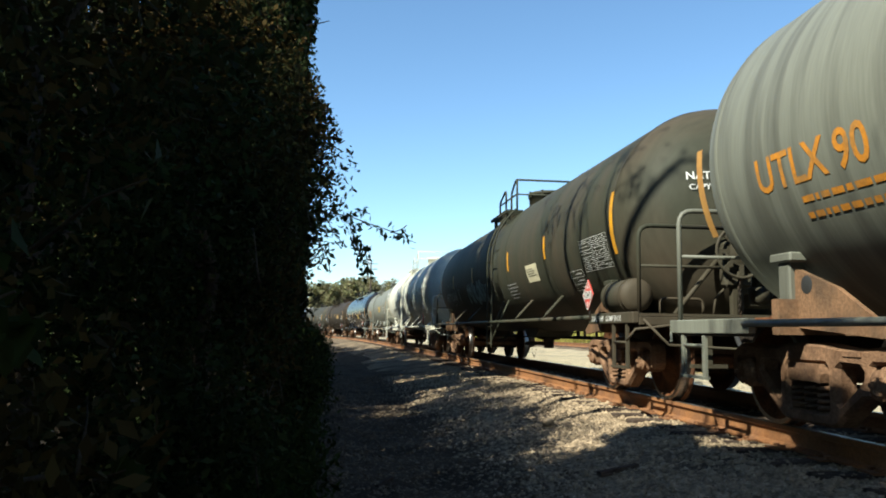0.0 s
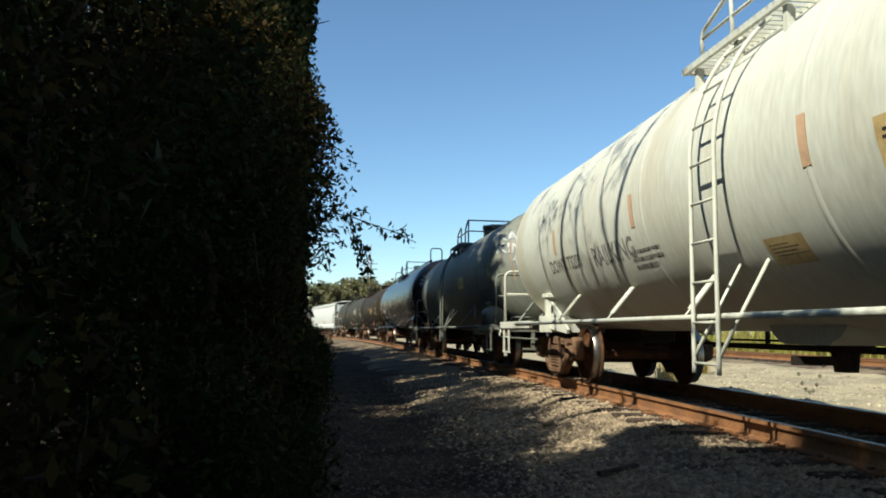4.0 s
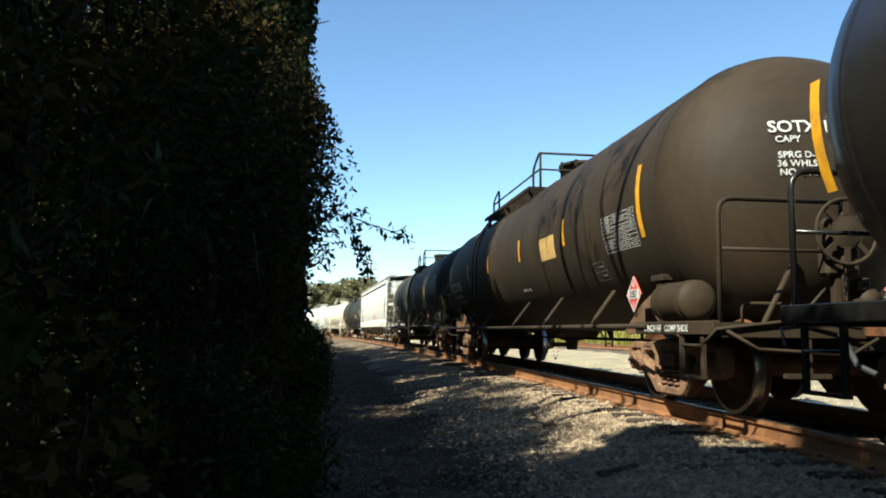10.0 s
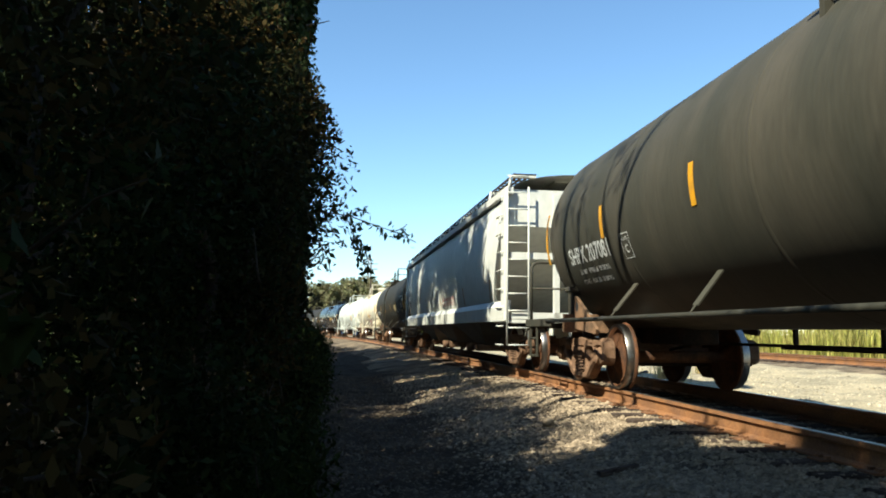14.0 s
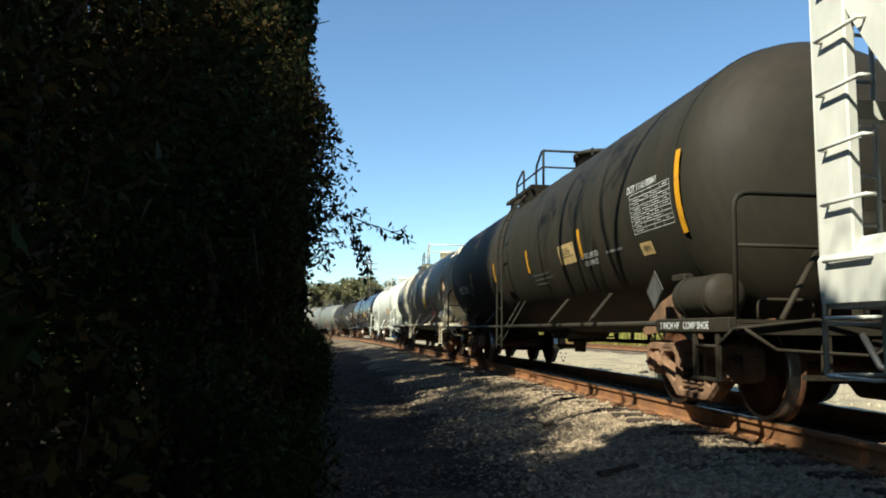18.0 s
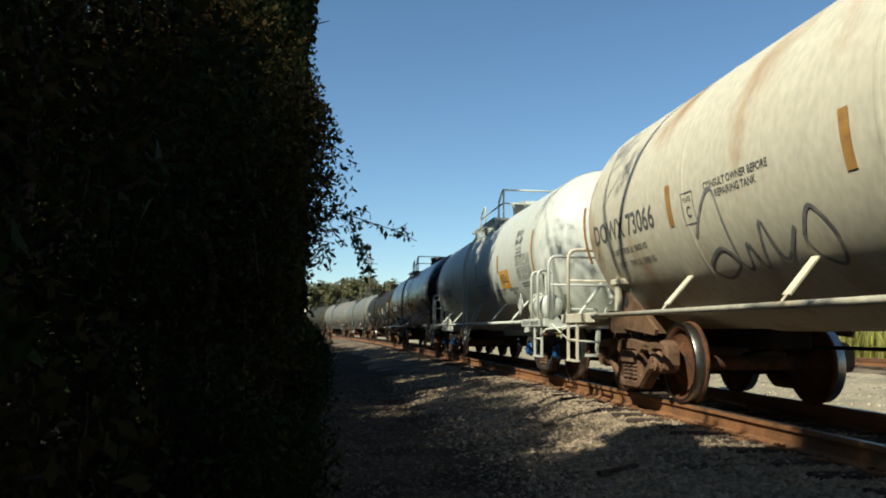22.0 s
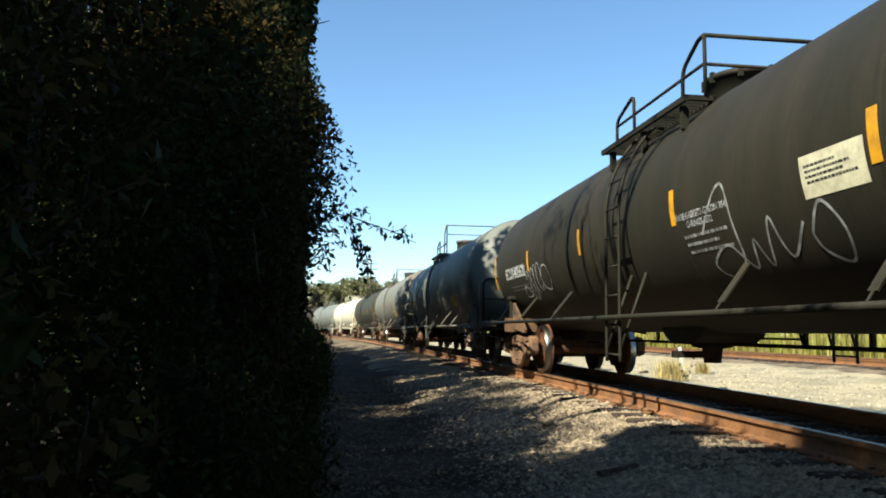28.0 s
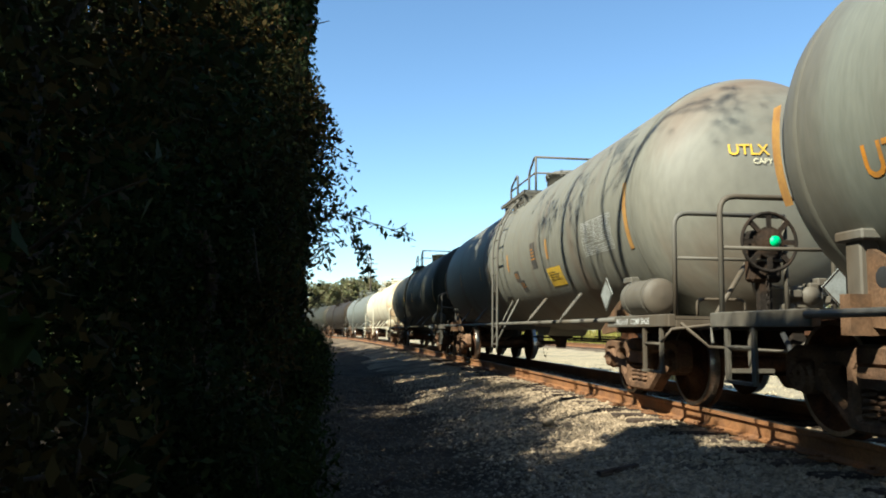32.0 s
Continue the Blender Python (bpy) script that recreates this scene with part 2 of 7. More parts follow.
PROFILE = [(-2500, -0.5), (-60, -0.5), (-12, -0.6), (-5.2, -0.60), (-4.4, -0.56), (-3.9, -0.585), (-3.3, -0.55), (-2.9, -0.47), (-2.4, -0.40), (-1.9, -0.31),
           (-1.5, -0.235), (-1.2, -0.205), (1.2, -0.205), (1.6, -0.25), (2.6, -0.40), (3.6, -0.44), (7.5, -0.44), (9.5, -0.33), (11.0, -0.25), (14.5, -0.25),
           (16.5, -0.45), (19, -0.5), (26, -0.3), (60, -0.3), (2500, -0.3)]


def ground_z(lat, s=0.0):
    for (a, za), (b, zb) in zip(PROFILE, PROFILE[1:]):
        if lat <= b:
            return za + (zb - za) * max(0, (lat - a) / (b - a))
    return PROFILE[-1][1]


# ---- ground ----
def build_ground():
    lats = sorted({-2500.0, -900.0, -300.0, -120.0, -60.0, -40.0, -25.0, -15.0, -10.0, 20.0, 23.0, 27.0, 32.0, 45.0, 60.0, 120.0, 300.0, 900.0, 2500.0}
                  | {round(-7 + 0.16 * i, 2) for i in range(164)})
    ss = [-2500, -900, -300, -100, -50, -25, -12] + [-8 + 0.32 * i for i in range(25)] + [round(i * 0.16, 2) for i in range(150)] + [24 + i * 0.6 for i in range(60)] + \
         [60 + i * 5 for i in range(55)] + [335, 360, 420, 600, 1000, 1800, 3000]
    verts, faces = [], []
    for s in ss:
        for lat in lats:
            z = ground_z(lat, s)
            if -5.5 < lat < 12 and -3 < s < 70:
                p = Vector((lat * 1.0, s * 1.0, 0))
                amp = 0.05 if lat < -1.3 or lat > 1.6 else 0.012
                z += amp * (noise.noise(p * 0.55) * 0.8 + noise.noise(p * 1.9) * 0.9)
            verts.append(beside(s, lat, z))
    k = len(lats)
    for i in range(len(ss) - 1):
        for j in range(k - 1):
            a = i * k + j
            faces.append((a, a + 1, a + 1 + k, a + k))
    me = fast_mesh("ground", np.array(verts), np.array(faces), M_GRAVEL)
    me.polygons.foreach_set("use_smooth", [True] * len(me.polygons))
    # the path zone takes the colour that carries painted shade
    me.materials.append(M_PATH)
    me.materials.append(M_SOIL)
    me.materials.append(M_YARD)
    mi = []
    for i in range(len(ss) - 1):
        for j in range(k - 1):
            lat, s = (lats[j] + lats[j + 1]) / 2, ss[i]
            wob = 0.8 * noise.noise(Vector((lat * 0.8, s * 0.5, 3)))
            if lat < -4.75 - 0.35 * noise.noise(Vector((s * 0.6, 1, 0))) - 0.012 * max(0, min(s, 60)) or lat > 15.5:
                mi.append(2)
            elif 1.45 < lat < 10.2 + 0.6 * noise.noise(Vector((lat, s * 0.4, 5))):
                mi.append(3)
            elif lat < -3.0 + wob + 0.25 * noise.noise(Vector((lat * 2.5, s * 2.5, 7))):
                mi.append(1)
            else:
                mi.append(0)
    me.polygons.foreach_set("material_index", mi)
    return tagged(new("ground", me), "pale crushed gravel path and ballast shoulder, partly in shade, path coloured darker for it", "ground", kind="structure")


build_ground()


def rail_part(name, lat, s0, s1, mat, poly, parent, label=""):
    g = G()
    ss = [s0 + (s1 - s0) * i / 160 for i in range(161)]
    k = len(poly)
    vs, fs = [], []
    for s in ss:
        vs += [beside(s, lat + a, z) for a, z in poly]
    for i in range(len(ss) - 1):
        fs += [(i * k + j, i * k + (j + 1) % k, (i + 1) * k + (j + 1) % k, (i + 1) * k + j) for j in range(k)]
    fs += [tuple(range(k)), tuple(range((len(ss) - 1) * k + k - 1, (len(ss) - 1) * k - 1, -1))]
    g.add(vs, fs)
    me = recalc(g.mesh(name, mat))
    return part(name, me, None, parent, label)


RAIL_SHAPE = [(-0.037, -0.005), (-0.037, -0.04), (-0.009, -0.055), (-0.009, -0.15), (-0.07, -0.172), (-0.07, -0.186), (0.07, -0.186), (0.07, -0.172),
              (0.009, -0.15), (0.009, -0.055), (0.037, -0.04), (0.037, -0.005)]
RAIL_TOP = [(-0.026, -0.004), (0.026, -0.004), (0.026, 0.0), (-0.026, 0.0)]


def build_track(offset, label, sleepers):
    t = thing("railway_track", None, None, label, "railway track", kind="structure")
    for lat in (-0.755, 0.755):
        rail_part("rail", offset + lat, -120, 330, M_RAIL, RAIL_SHAPE, t, "rust-brown steel rail")
        rail_part("rail_head", offset + lat, -120, 330, M_RAILTOP, RAIL_TOP, t, "polished running surface")
    g = G()
    g.box(-1.30, 1.30, -0.115, 0.115, -0.36, -0.187, bevel=0.012)
    me = g.mesh("sleeper", M_SLEEPER)
    gp = G()
    gp.box(-0.18, 0.18, -0.09, 0.09, -0.186, -0.17, bevel=0.004)
    for sx in (-0.1, 0.1):
        gp.box(sx - 0.02, sx + 0.02, 0.03, 0.06, -0.172, -0.148)
        gp.box(sx - 0.02, sx + 0.02, -0.06, -0.03, -0.172, -0.148)
    mp = gp.mesh("tie_plate", M_RAIL)
    rng = random.Random(4)
    s = sleepers[0]
    while s < sleepers[1]:
        x, y, a = track(s)
        p = beside(s, offset + rng.uniform(-0.05, 0.05), rng.uniform(-0.008, 0.006))
        ob = part("sleeper", me, None, t)
        ob.matrix_basis = Matrix.Translation(p) @ Matrix.Rotation(a + rng.uniform(-0.02, 0.02), 4, "Z")
        if s < 22 and s > 2:
            for lat in (-0.755, 0.755):
                pl = part("tie_plate", mp, None, ob)
                pl.location = (lat, 0, 0)
        s += 0.53
    return t


build_track(0.0, "rusty rails on dark sleepers in gravel ballast", (-2, 70))
build_track(12.75, "second rusty track on a low gravel bank", (4, 60))


# ---- lettering ----
TEXTS = {}


def letters(text, size):
    """Flat outlines of a text in the built-in font, its middle at the origin: verts (u, v) and faces."""
    if (text, size) not in TEXTS:
        c = bpy.data.curves.new("letters", "FONT")
        c.body, c.size, c.align_x, c.align_y = text, size, "CENTER", "CENTER"
        c.resolution_u, c.offset = 3, 0.016 * size
        ob = new("letters", c)
        me = bpy.data.meshes.new_from_object(ob.evaluated_get(bpy.context.evaluated_depsgraph_get()))
        bm = bmesh.new()                              # cut into low bands, to bend round a shell
        bm.from_mesh(me)
        top = max(v.co.y for v in bm.verts)
        v = min(p.co.y for p in bm.verts) + 0.045
        while v < top and size > 0.1:
            bmesh.ops.bisect_plane(bm, geom=bm.verts[:] + bm.edges[:] + bm.faces[:], dist=0.0002, plane_co=(0, v, 0), plane_no=(0, 1, 0))
            v += 0.045
        bm.verts.index_update()
        TEXTS[text, size] = ([(p.co.x, p.co.y) for p in bm.verts], [tuple(p.index for p in f.verts) for f in bm.faces])
        bm.free()
        bpy.data.objects.remove(ob)
        bpy.data.curves.remove(c)
        bpy.data.meshes.remove(me)
    return TEXTS[text, size]


def on_side(u, v, r, zc, y0, ang0, lift=0.008):
    """Wraps (u to the reader's right, v up) round the side of a tank that faces the path."""
    a = ang0 + v / r
    return (-(r + lift) * math.cos(a), y0 - u, zc + (r + lift) * math.sin(a))


def side_text(text, size, r, zc, y0, ang0, narrow=1.0):
    vs, fs = letters(text, size)
    g = G()
    g.add([on_side(u * narrow, v, r, zc, y0, ang0, 0.004) for u, v in vs], fs)
    return g


def head_text(text, size, head, x0, z0):
    vs, fs = letters(text, size)
    g = G()
    g.add([(x0 + u, head(x0 + u, z0 + v) - 0.012, z0 + v) for u, v in vs], fs)
    return g


def side_patch(u0, u1, v0, v1, r, zc, y0, ang0, lift=0.006, n=4):
    g = G()
    vs = [on_side(u, v0 + (v1 - v0) * i / n, r, zc, y0, ang0, lift) for i in range(n + 1) for u in (u0, u1)]
    g.add(vs, [(2 * i, 2 * i + 1, 2 * i + 3, 2 * i + 2) for i in range(n)], True)
    return g


def side_grid(w, h, cols, rows, r, zc, y0, ang0, rng):
    """A stencilled table: a line grid with unreadable entries as bars."""
    g = G()

    def bar(u0, u1, v0, v1):
        q = side_patch(u0, u1, v0, v1, r, zc, y0, ang0, 0.004, 3)
        g.add(q.v, q.f)
    t = 0.006
    for i in range(rows + 1):
        v = -h / 2 + h * i / rows
        bar(-w / 2, w / 2, v - t / 2, v + t / 2)
    xs = [-w / 2] + [-w / 2 + w * (0.34 + 0.66 * i / cols) for i in range(cols + 1)]
    for u in xs:
        bar(u - t / 2, u + t / 2, -h / 2, h / 2)
    for i in range(rows):
        v = -h / 2 + h * (i + 0.5) / rows
        for a, b in zip(xs, xs[1:]):
            if rng.random() < 0.8:
                ww = (b - a) * rng.uniform(0.35, 0.7)
                bar((a + b) / 2 - ww / 2, (a + b) / 2 + ww / 2, v - h / rows * 0.09, v + h / rows * 0.09)
    return g


def side_bars(lines, size, r, zc, y0, ang0, rng):
    """Small writing that cannot be read, as bars."""
    g = G()
    for k, w in enumerate(lines):
        u = -max(lines) / 2 + rng.uniform(-0.02, 0.02)
        end = u + w
        while u < end:
            ww = rng.uniform(0.5, 2.2) * size
            q = side_patch(u, min(u + ww, end), -k * size * 1.7 - size * 0.32, -k * size * 1.7 + size * 0.32, r, zc, y0, ang0, 0.0065 if size < 0.03 else 0.0045, 2)
            g.add(q.v, q.f)
            u += ww + size * 0.35
    return g


# ---- bogies ----
AXLE_R = 0.457


def wheel_set_mesh(cap_mat):
    g = G()
    prof = [(0.0, -0.1), (0.13, -0.1), (0.14, -0.03), (0.30, 0.0), (0.375, -0.02), (0.40, -0.065), (0.483, -0.062), (0.485, -0.045), (0.463, -0.02)]
    tread = [(0.463, -0.02), (0.459, 0.0), (0.454, 0.072), (0.448, 0.078)]
    face = [(0.448, 0.078), (0.395, 0.078), (0.375, 0.035), (0.28, 0.02), (0.17, 0.06), (0.135, 0.1), (0.09, 0.1)]
    for side in (-1, 1):
        for k, pr in enumerate((prof, tread, face)):
            g.cur = 1 if k == 1 else 0
            q = [(r, side * (0.755 + h)) for r, h in pr]
            g.lathe(q if side > 0 else q[::-1], 40, "x")
        g.cur = 1
        q = [(0.452, 0.0785), (0.415, 0.0785)]
        q = [(r, side * (0.755 + h)) for r, h in q]
        g.lathe(q if side > 0 else q[::-1], 40, "x")
    g.cur = 0
    g.lathe([(0.085, -0.72), (0.085, 0.72)], 12, "x")
    for side in (-1, 1):
        q = [(0.1, 0.86), (0.13, 0.90), (0.13, 1.06), (0.105, 1.09), (0.105, 1.12), (0.07, 1.135), (0.0, 1.135)]
        q = [(r, side * h) for r, h in q]
        g.cur = 2
        g.lathe(q if side > 0 else q[::-1], 16, "x", smooth=False)
        for j in range(3):
            a = j * 2.094
            y, z = 0.055 * math.cos(a), 0.055 * math.sin(a)
            g.box(*sorted((side * 1.13, side * 1.155)), y - 0.016, y + 0.016, z - 0.016, z + 0.016)
    return recalc(g.mesh("wheel_set", [M_RUST, M_WHEELSHINE, cap_mat]))


def mirrored(half):
    """A closed outline from its half with y > 0, given from the bottom up."""
    return half + [(-y, z) for y, z in half[::-1]]


FRAME_OUT = mirrored([(0.28, 0.105), (0.36, 0.125), (0.47, 0.215), (0.66, 0.345), (0.74, 0.355), (0.752, 0.40), (0.752, 0.57), (0.78, 0.588), (1.0, 0.588), (1.026, 0.57), (1.026, 0.40), (1.05, 0.365),
                      (1.11, 0.375), (1.145, 0.44), (1.15, 0.575), (1.12, 0.655), (1.03, 0.705), (0.86, 0.715), (0.62, 0.69), (0.42, 0.70), (0.22, 0.725), (0.10, 0.73)])
FRAME_SPRINGS = mirrored([(0.235, 0.215), (0.262, 0.24), (0.262, 0.54), (0.235, 0.572)])
FRAME_SIDE = [(0.375, 0.30), (0.40, 0.285), (0.58, 0.43), (0.655, 0.49), (0.66, 0.53), (0.63, 0.565), (0.42, 0.572), (0.375, 0.54)]


def shrunk(loop, d):
    """A loop of (y, z) corners moved d to its left side."""
    out, k = [], len(loop)
    for i in range(k):
        a, b, c = (Vector(loop[j % k]) for j in (i - 1, i, i + 1))
        n = Vector((0, 0))
        for e in (b - a, c - b):
            if e.length > 1e-6:
                n += Vector((-e.y, e.x)).normalized()
        n.normalize()
        out.append((b.x + n.x * d, b.y + n.y * d))
    return out


def sideframe_mesh(side, mat):
    """A cast frame: one outline with three windows, its outer edges rounded off."""
    loops = [FRAME_OUT, FRAME_SPRINGS[::-1], FRAME_SIDE[::-1], [(-y, z) for y, z in FRAME_SIDE]]
    x0, x1, x2, d = side * 0.93, side * 1.045, side * 1.08, 0.028
    g = G()
    rings = [(x0, loops), (x1, loops), (x2, [shrunk(q, d) for q in loops])]
    for (xa, la), (xb, lb) in zip(rings, rings[1:]):
        for qa, qb in zip(la, lb):
            k = len(qa)
            g.add([(xa, *p) for p in qa] + [(xb, *p) for p in qb], [(i, (i + 1) % k, k + (i + 1) % k, k + i) for i in range(k)])
    for x, ls in (rings[0], rings[-1]):
        flat = [Vector((y, z, 0)) for q in ls for y, z in q]
        tris = tessellate_polygon([[Vector((y, z, 0)) for y, z in q] for q in ls])
        g.add([(x, p.x, p.y) for p in flat], tris)
    me = g.mesh("sideframe", mat)
    bm = bmesh.new()
    bm.from_mesh(me)
    bmesh.ops.remove_doubles(bm, verts=bm.verts, dist=0.0005)
    bmesh.ops.recalc_face_normals(bm, faces=bm.faces)
    for y in (-0.56, 0.56):
        bmesh.ops.create_cube(bm, size=1, matrix=Matrix.Translation((side * 1.08, y, 0.655)) @ Matrix.Diagonal((0.02, 0.2, 0.035, 1)))
    bm.to_mesh(me)
    bm.free()
    return me


def spring_mesh(side):
    g = G()
    for y in (-0.165, 0.0, 0.165):
        for rr, turns in ((0.072, 4.5),):
            pts = []
            for i in range(46):
                a = i / 45 * turns * 2 * math.pi
                pts.append((side * 1.0 + rr * math.cos(a), y + rr * math.sin(a), 0.215 + 0.215 * i / 45))
            g.tube(pts, 0.019, 5)
    return g.mesh("spring_nest", M_BOGIE)


def bolster_mesh(mat):
    g = G()
    g.prism([(-0.2, 0.43), (0.2, 0.43), (0.22, 0.5), (0.2, 0.57), (-0.2, 0.57), (-0.22, 0.5)], -1.1, 1.1)
    g.box(-0.35, 0.35, -0.2, 0.2, 0.55, 0.72, 0.03)
    for e in (-1, 1):
        for sx in (-0.62, 0.62):
            g.box(sx - 0.09, sx + 0.09, e * 0.12 - 0.06, e * 0.12 + 0.06, 0.56, 0.66, 0.01)
    return recalc(g.mesh("bogie", mat))


def brake_beam_mesh():
    g = G()
    for e in (-1, 1):
        g.box(-0.75, 0.75, e * 0.36 - 0.04, e * 0.36 + 0.04, 0.3, 0.38, 0.01)
        for sx in (-0.755, 0.755):
            g.prism([(e * 0.40, 0.28), (e * 0.46, 0.3), (e * 0.445, 0.55), (e * 0.39, 0.55)][::e], sx - 0.045, sx + 0.045)
    g.tube([(0.1, -0.4, 0.34), (0.1, 0.4, 0.42)], 0.025, 6)
    return recalc(g.mesh("brake_beam", M_UNDER))


BOGIE = {}
WHEELS = []


BOGIE_SIZE = 0.94


def add_bogie(car, y, style):
    if style not in BOGIE:
        mat = M_BOGIE_DARK if style == "dark" else M_BOGIE
        BOGIE[style] = (bolster_mesh(mat), sideframe_mesh(-1, mat), sideframe_mesh(1, mat), spring_mesh(-1), spring_mesh(1), brake_beam_mesh(),
                        wheel_set_mesh(M_BLUE if style == "dark" else M_BOGIE))
    bo, sl, sr, pl, pr, bb, ws = BOGIE[style]
    b = part("bogie", bo, None, car, "cast steel bogie caked in brown dust", (0, y, 0))
    b.scale = (1.0, BOGIE_SIZE, BOGIE_SIZE)
    for me in (sl, sr):
        part("sideframe", me, None, b)
    for me in (pl, pr):
        part("spring_nest", me, None, b)
    part("brake_beam", bb, None, b)
    for e in (-1, 1):
        w = part("wheel_set", ws, None, b, "rusty wheels with shiny treads", (0, e * 0.889, AXLE_R))
        WHEELS.append((w, e * 0.889))


CARS = []


def coupler(car, y, e, mat):
    g = G()
    g.box(-0.11, 0.11, *sorted((y, y + e * 0.42)), 0.72, 0.92, 0.02)
    g.box(-0.17, 0.09, *sorted((y + e * 0.36, y + e * 0.56)), 0.68, 0.96, 0.04)
    g.box(0.02, 0.16, *sorted((y + e * 0.40, y + e * 0.53)), 0.7, 0.95, 0.03)
    part("coupler", recalc(g.mesh("coupler", M_RUST)), None, car, "rusty knuckle coupler")
    g = G()
    g.tube([(-0.35, y + e * 0.05, 0.75), (-0.36, y + e * 0.25, 0.5), (-0.3, y + e * 0.45, 0.42), (-0.2, y + e * 0.6, 0.5)], 0.028, 6)
    part("air_hose", g, M_BLACKINK, car)


def air_reservoir(car, y, e, paint, dz):
    g = G()
    at = (-1.2, y, 1.2 + dz)
    g.lathe([(0.19, -0.32), (0.19, 0.32)], 28, "y", at)
    for e in (-1, 1):
        q = [(0.0, -0.385), (0.11, -0.375), (0.165, -0.35), (0.19, -0.32)]
        g.lathe(q if e < 0 else [(r, -h) for r, h in q[::-1]], 28, "y", at)
        g.lathe([(0.19, e * 0.22 - 0.025), (0.197, e * 0.22 - 0.025), (0.197, e * 0.22 + 0.025), (0.19, e * 0.22 + 0.025)], 28, "y", at, smooth=False)
    g.box(-1.26, -1.14, y - 0.26, y - 0.2, 0.985 + dz, 1.06 + dz)
    g.box(-1.26, -1.14, y + 0.2, y + 0.26, 0.985 + dz, 1.06 + dz)
    part("air_reservoir", recalc(g.mesh("air_reservoir", paint)), None, car, "small air tank on the end deck")


def brake_wheel(car, y, x, z, mat, sticker):
    g = G()
    pts = [(x + 0.28 * math.cos(i * 0.2618), y, z + 0.28 * math.sin(i * 0.2618)) for i in range(24)]
    g.tube(pts, 0.018, 6, closed=True)
    g.lathe([(0.0, -0.05), (0.06, -0.05), (0.13, -0.005), (0.15, -0.005)], 24, "y", (x, y, z))
    for i in range(8):
        a = i * math.pi / 4
        c = [(0.14, a - 0.16), (0.28, a - 0.09), (0.28, a + 0.09), (0.14, a + 0.16)]
        vs = [(x + q * math.cos(b), y + dy, z + q * math.sin(b)) for dy in (-0.008, 0.008) for q, b in c]
        g.add(vs, [(0, 1, 2, 3), (7, 6, 5, 4), (0, 4, 5, 1), (1, 5, 6, 2), (2, 6, 7, 3), (3, 7, 4, 0)])
    w = part("brake_wheel", g, mat, car, "pressed steel hand brake wheel")
    g = G()
    g.box(x - 0.16, x + 0.16, y + 0.05, y + 0.2, z - 0.38, z + 0.12, 0.03)
    g.box(x - 0.06, x + 0.06, y + 0.08, y + 0.16, 0.9, z - 0.3)
    part("brake_gear_box", g, mat, car)
    if sticker:
        g = G()
        g.lathe([(0.0, -0.06), (0.055, -0.06), (0.055, -0.052)], 14, "y", (x + 0.03, y, z))
        part("green_sticker", g, M_GREEN, w)


def placard(car, x, y, z, turn, code, face):
    """A diamond hazard placard on a small bracket; turn: degrees about z away from facing the path."""
    m = Matrix.Translation((x, y, z)) @ Matrix.Rotation(radians(turn), 4, "Z")
    g = G()
    g.add([m @ Vector(p) for p in [(0, 0.19, 0), (0, 0, 0.19), (0, -0.19, 0), (0, 0, -0.19), (0.012, 0.19, 0), (0.012, 0, 0.19), (0.012, -0.19, 0), (0.012, 0, -0.19)]],
          [(0, 1, 2, 3), (7, 6, 5, 4), (0, 4, 5, 1), (1, 5, 6, 2), (2, 6, 7, 3), (3, 7, 4, 0)])
    p = part("placard", recalc(g.mesh("placard", face)), None, car, "diamond hazard placard" if code else "empty diamond placard holder")
    g = G()
    for k in range(4):                                # a pale border along the edges
        (y0, z0), (y1, z1) = (((0.19, 0), (0, 0.19), (-0.19, 0), (0, -0.19))[j % 4] for j in (k, k + 1))
        g.add([m @ Vector(q) for q in ((-0.003, y0 * 0.98, z0 * 0.98), (-0.003, y1 * 0.98, z1 * 0.98), (-0.003, y1 * 0.88, z1 * 0.88), (-0.003, y0 * 0.88, z0 * 0.88))], [(0, 1, 2, 3)])
    part("placard_border", g, M_WHITE if code else M_UNDER, p)
    if not code:
        return
    g = G()
    g.add([m @ Vector(q) for q in [(-0.004, 0.13, -0.045), (-0.004, -0.13, -0.045), (-0.004, -0.13, 0.05), (-0.004, 0.13, 0.05)]], [(0, 1, 2, 3)])
    g.add([m @ Vector(q) for q in [(-0.004, 0.035, 0.08), (-0.004, -0.035, 0.08), (-0.004, 0, 0.135)]], [(0, 1, 2)])
    g.add([m @ Vector(q) for q in [(-0.004, 0.012, -0.13), (-0.004, -0.012, -0.13), (-0.004, -0.012, -0.08), (-0.004, 0.012, -0.08)]], [(0, 1, 2, 3)])
    part("placard_panel", g, M_WHITE, p)
    if code:
        vs, fs = letters(code, 0.1)
        g = G()
        g.add([m @ Vector((-0.009, -u, v)) for u, v in vs], fs)
        part("placard_number", g, M_BLACKINK, p)
    g = G()
    g.box(x + 0.012, x + 0.03, y - 0.02, y + 0.02, 0.9, z + 0.1)
    part("placard_post", g, M_UNDER, car)


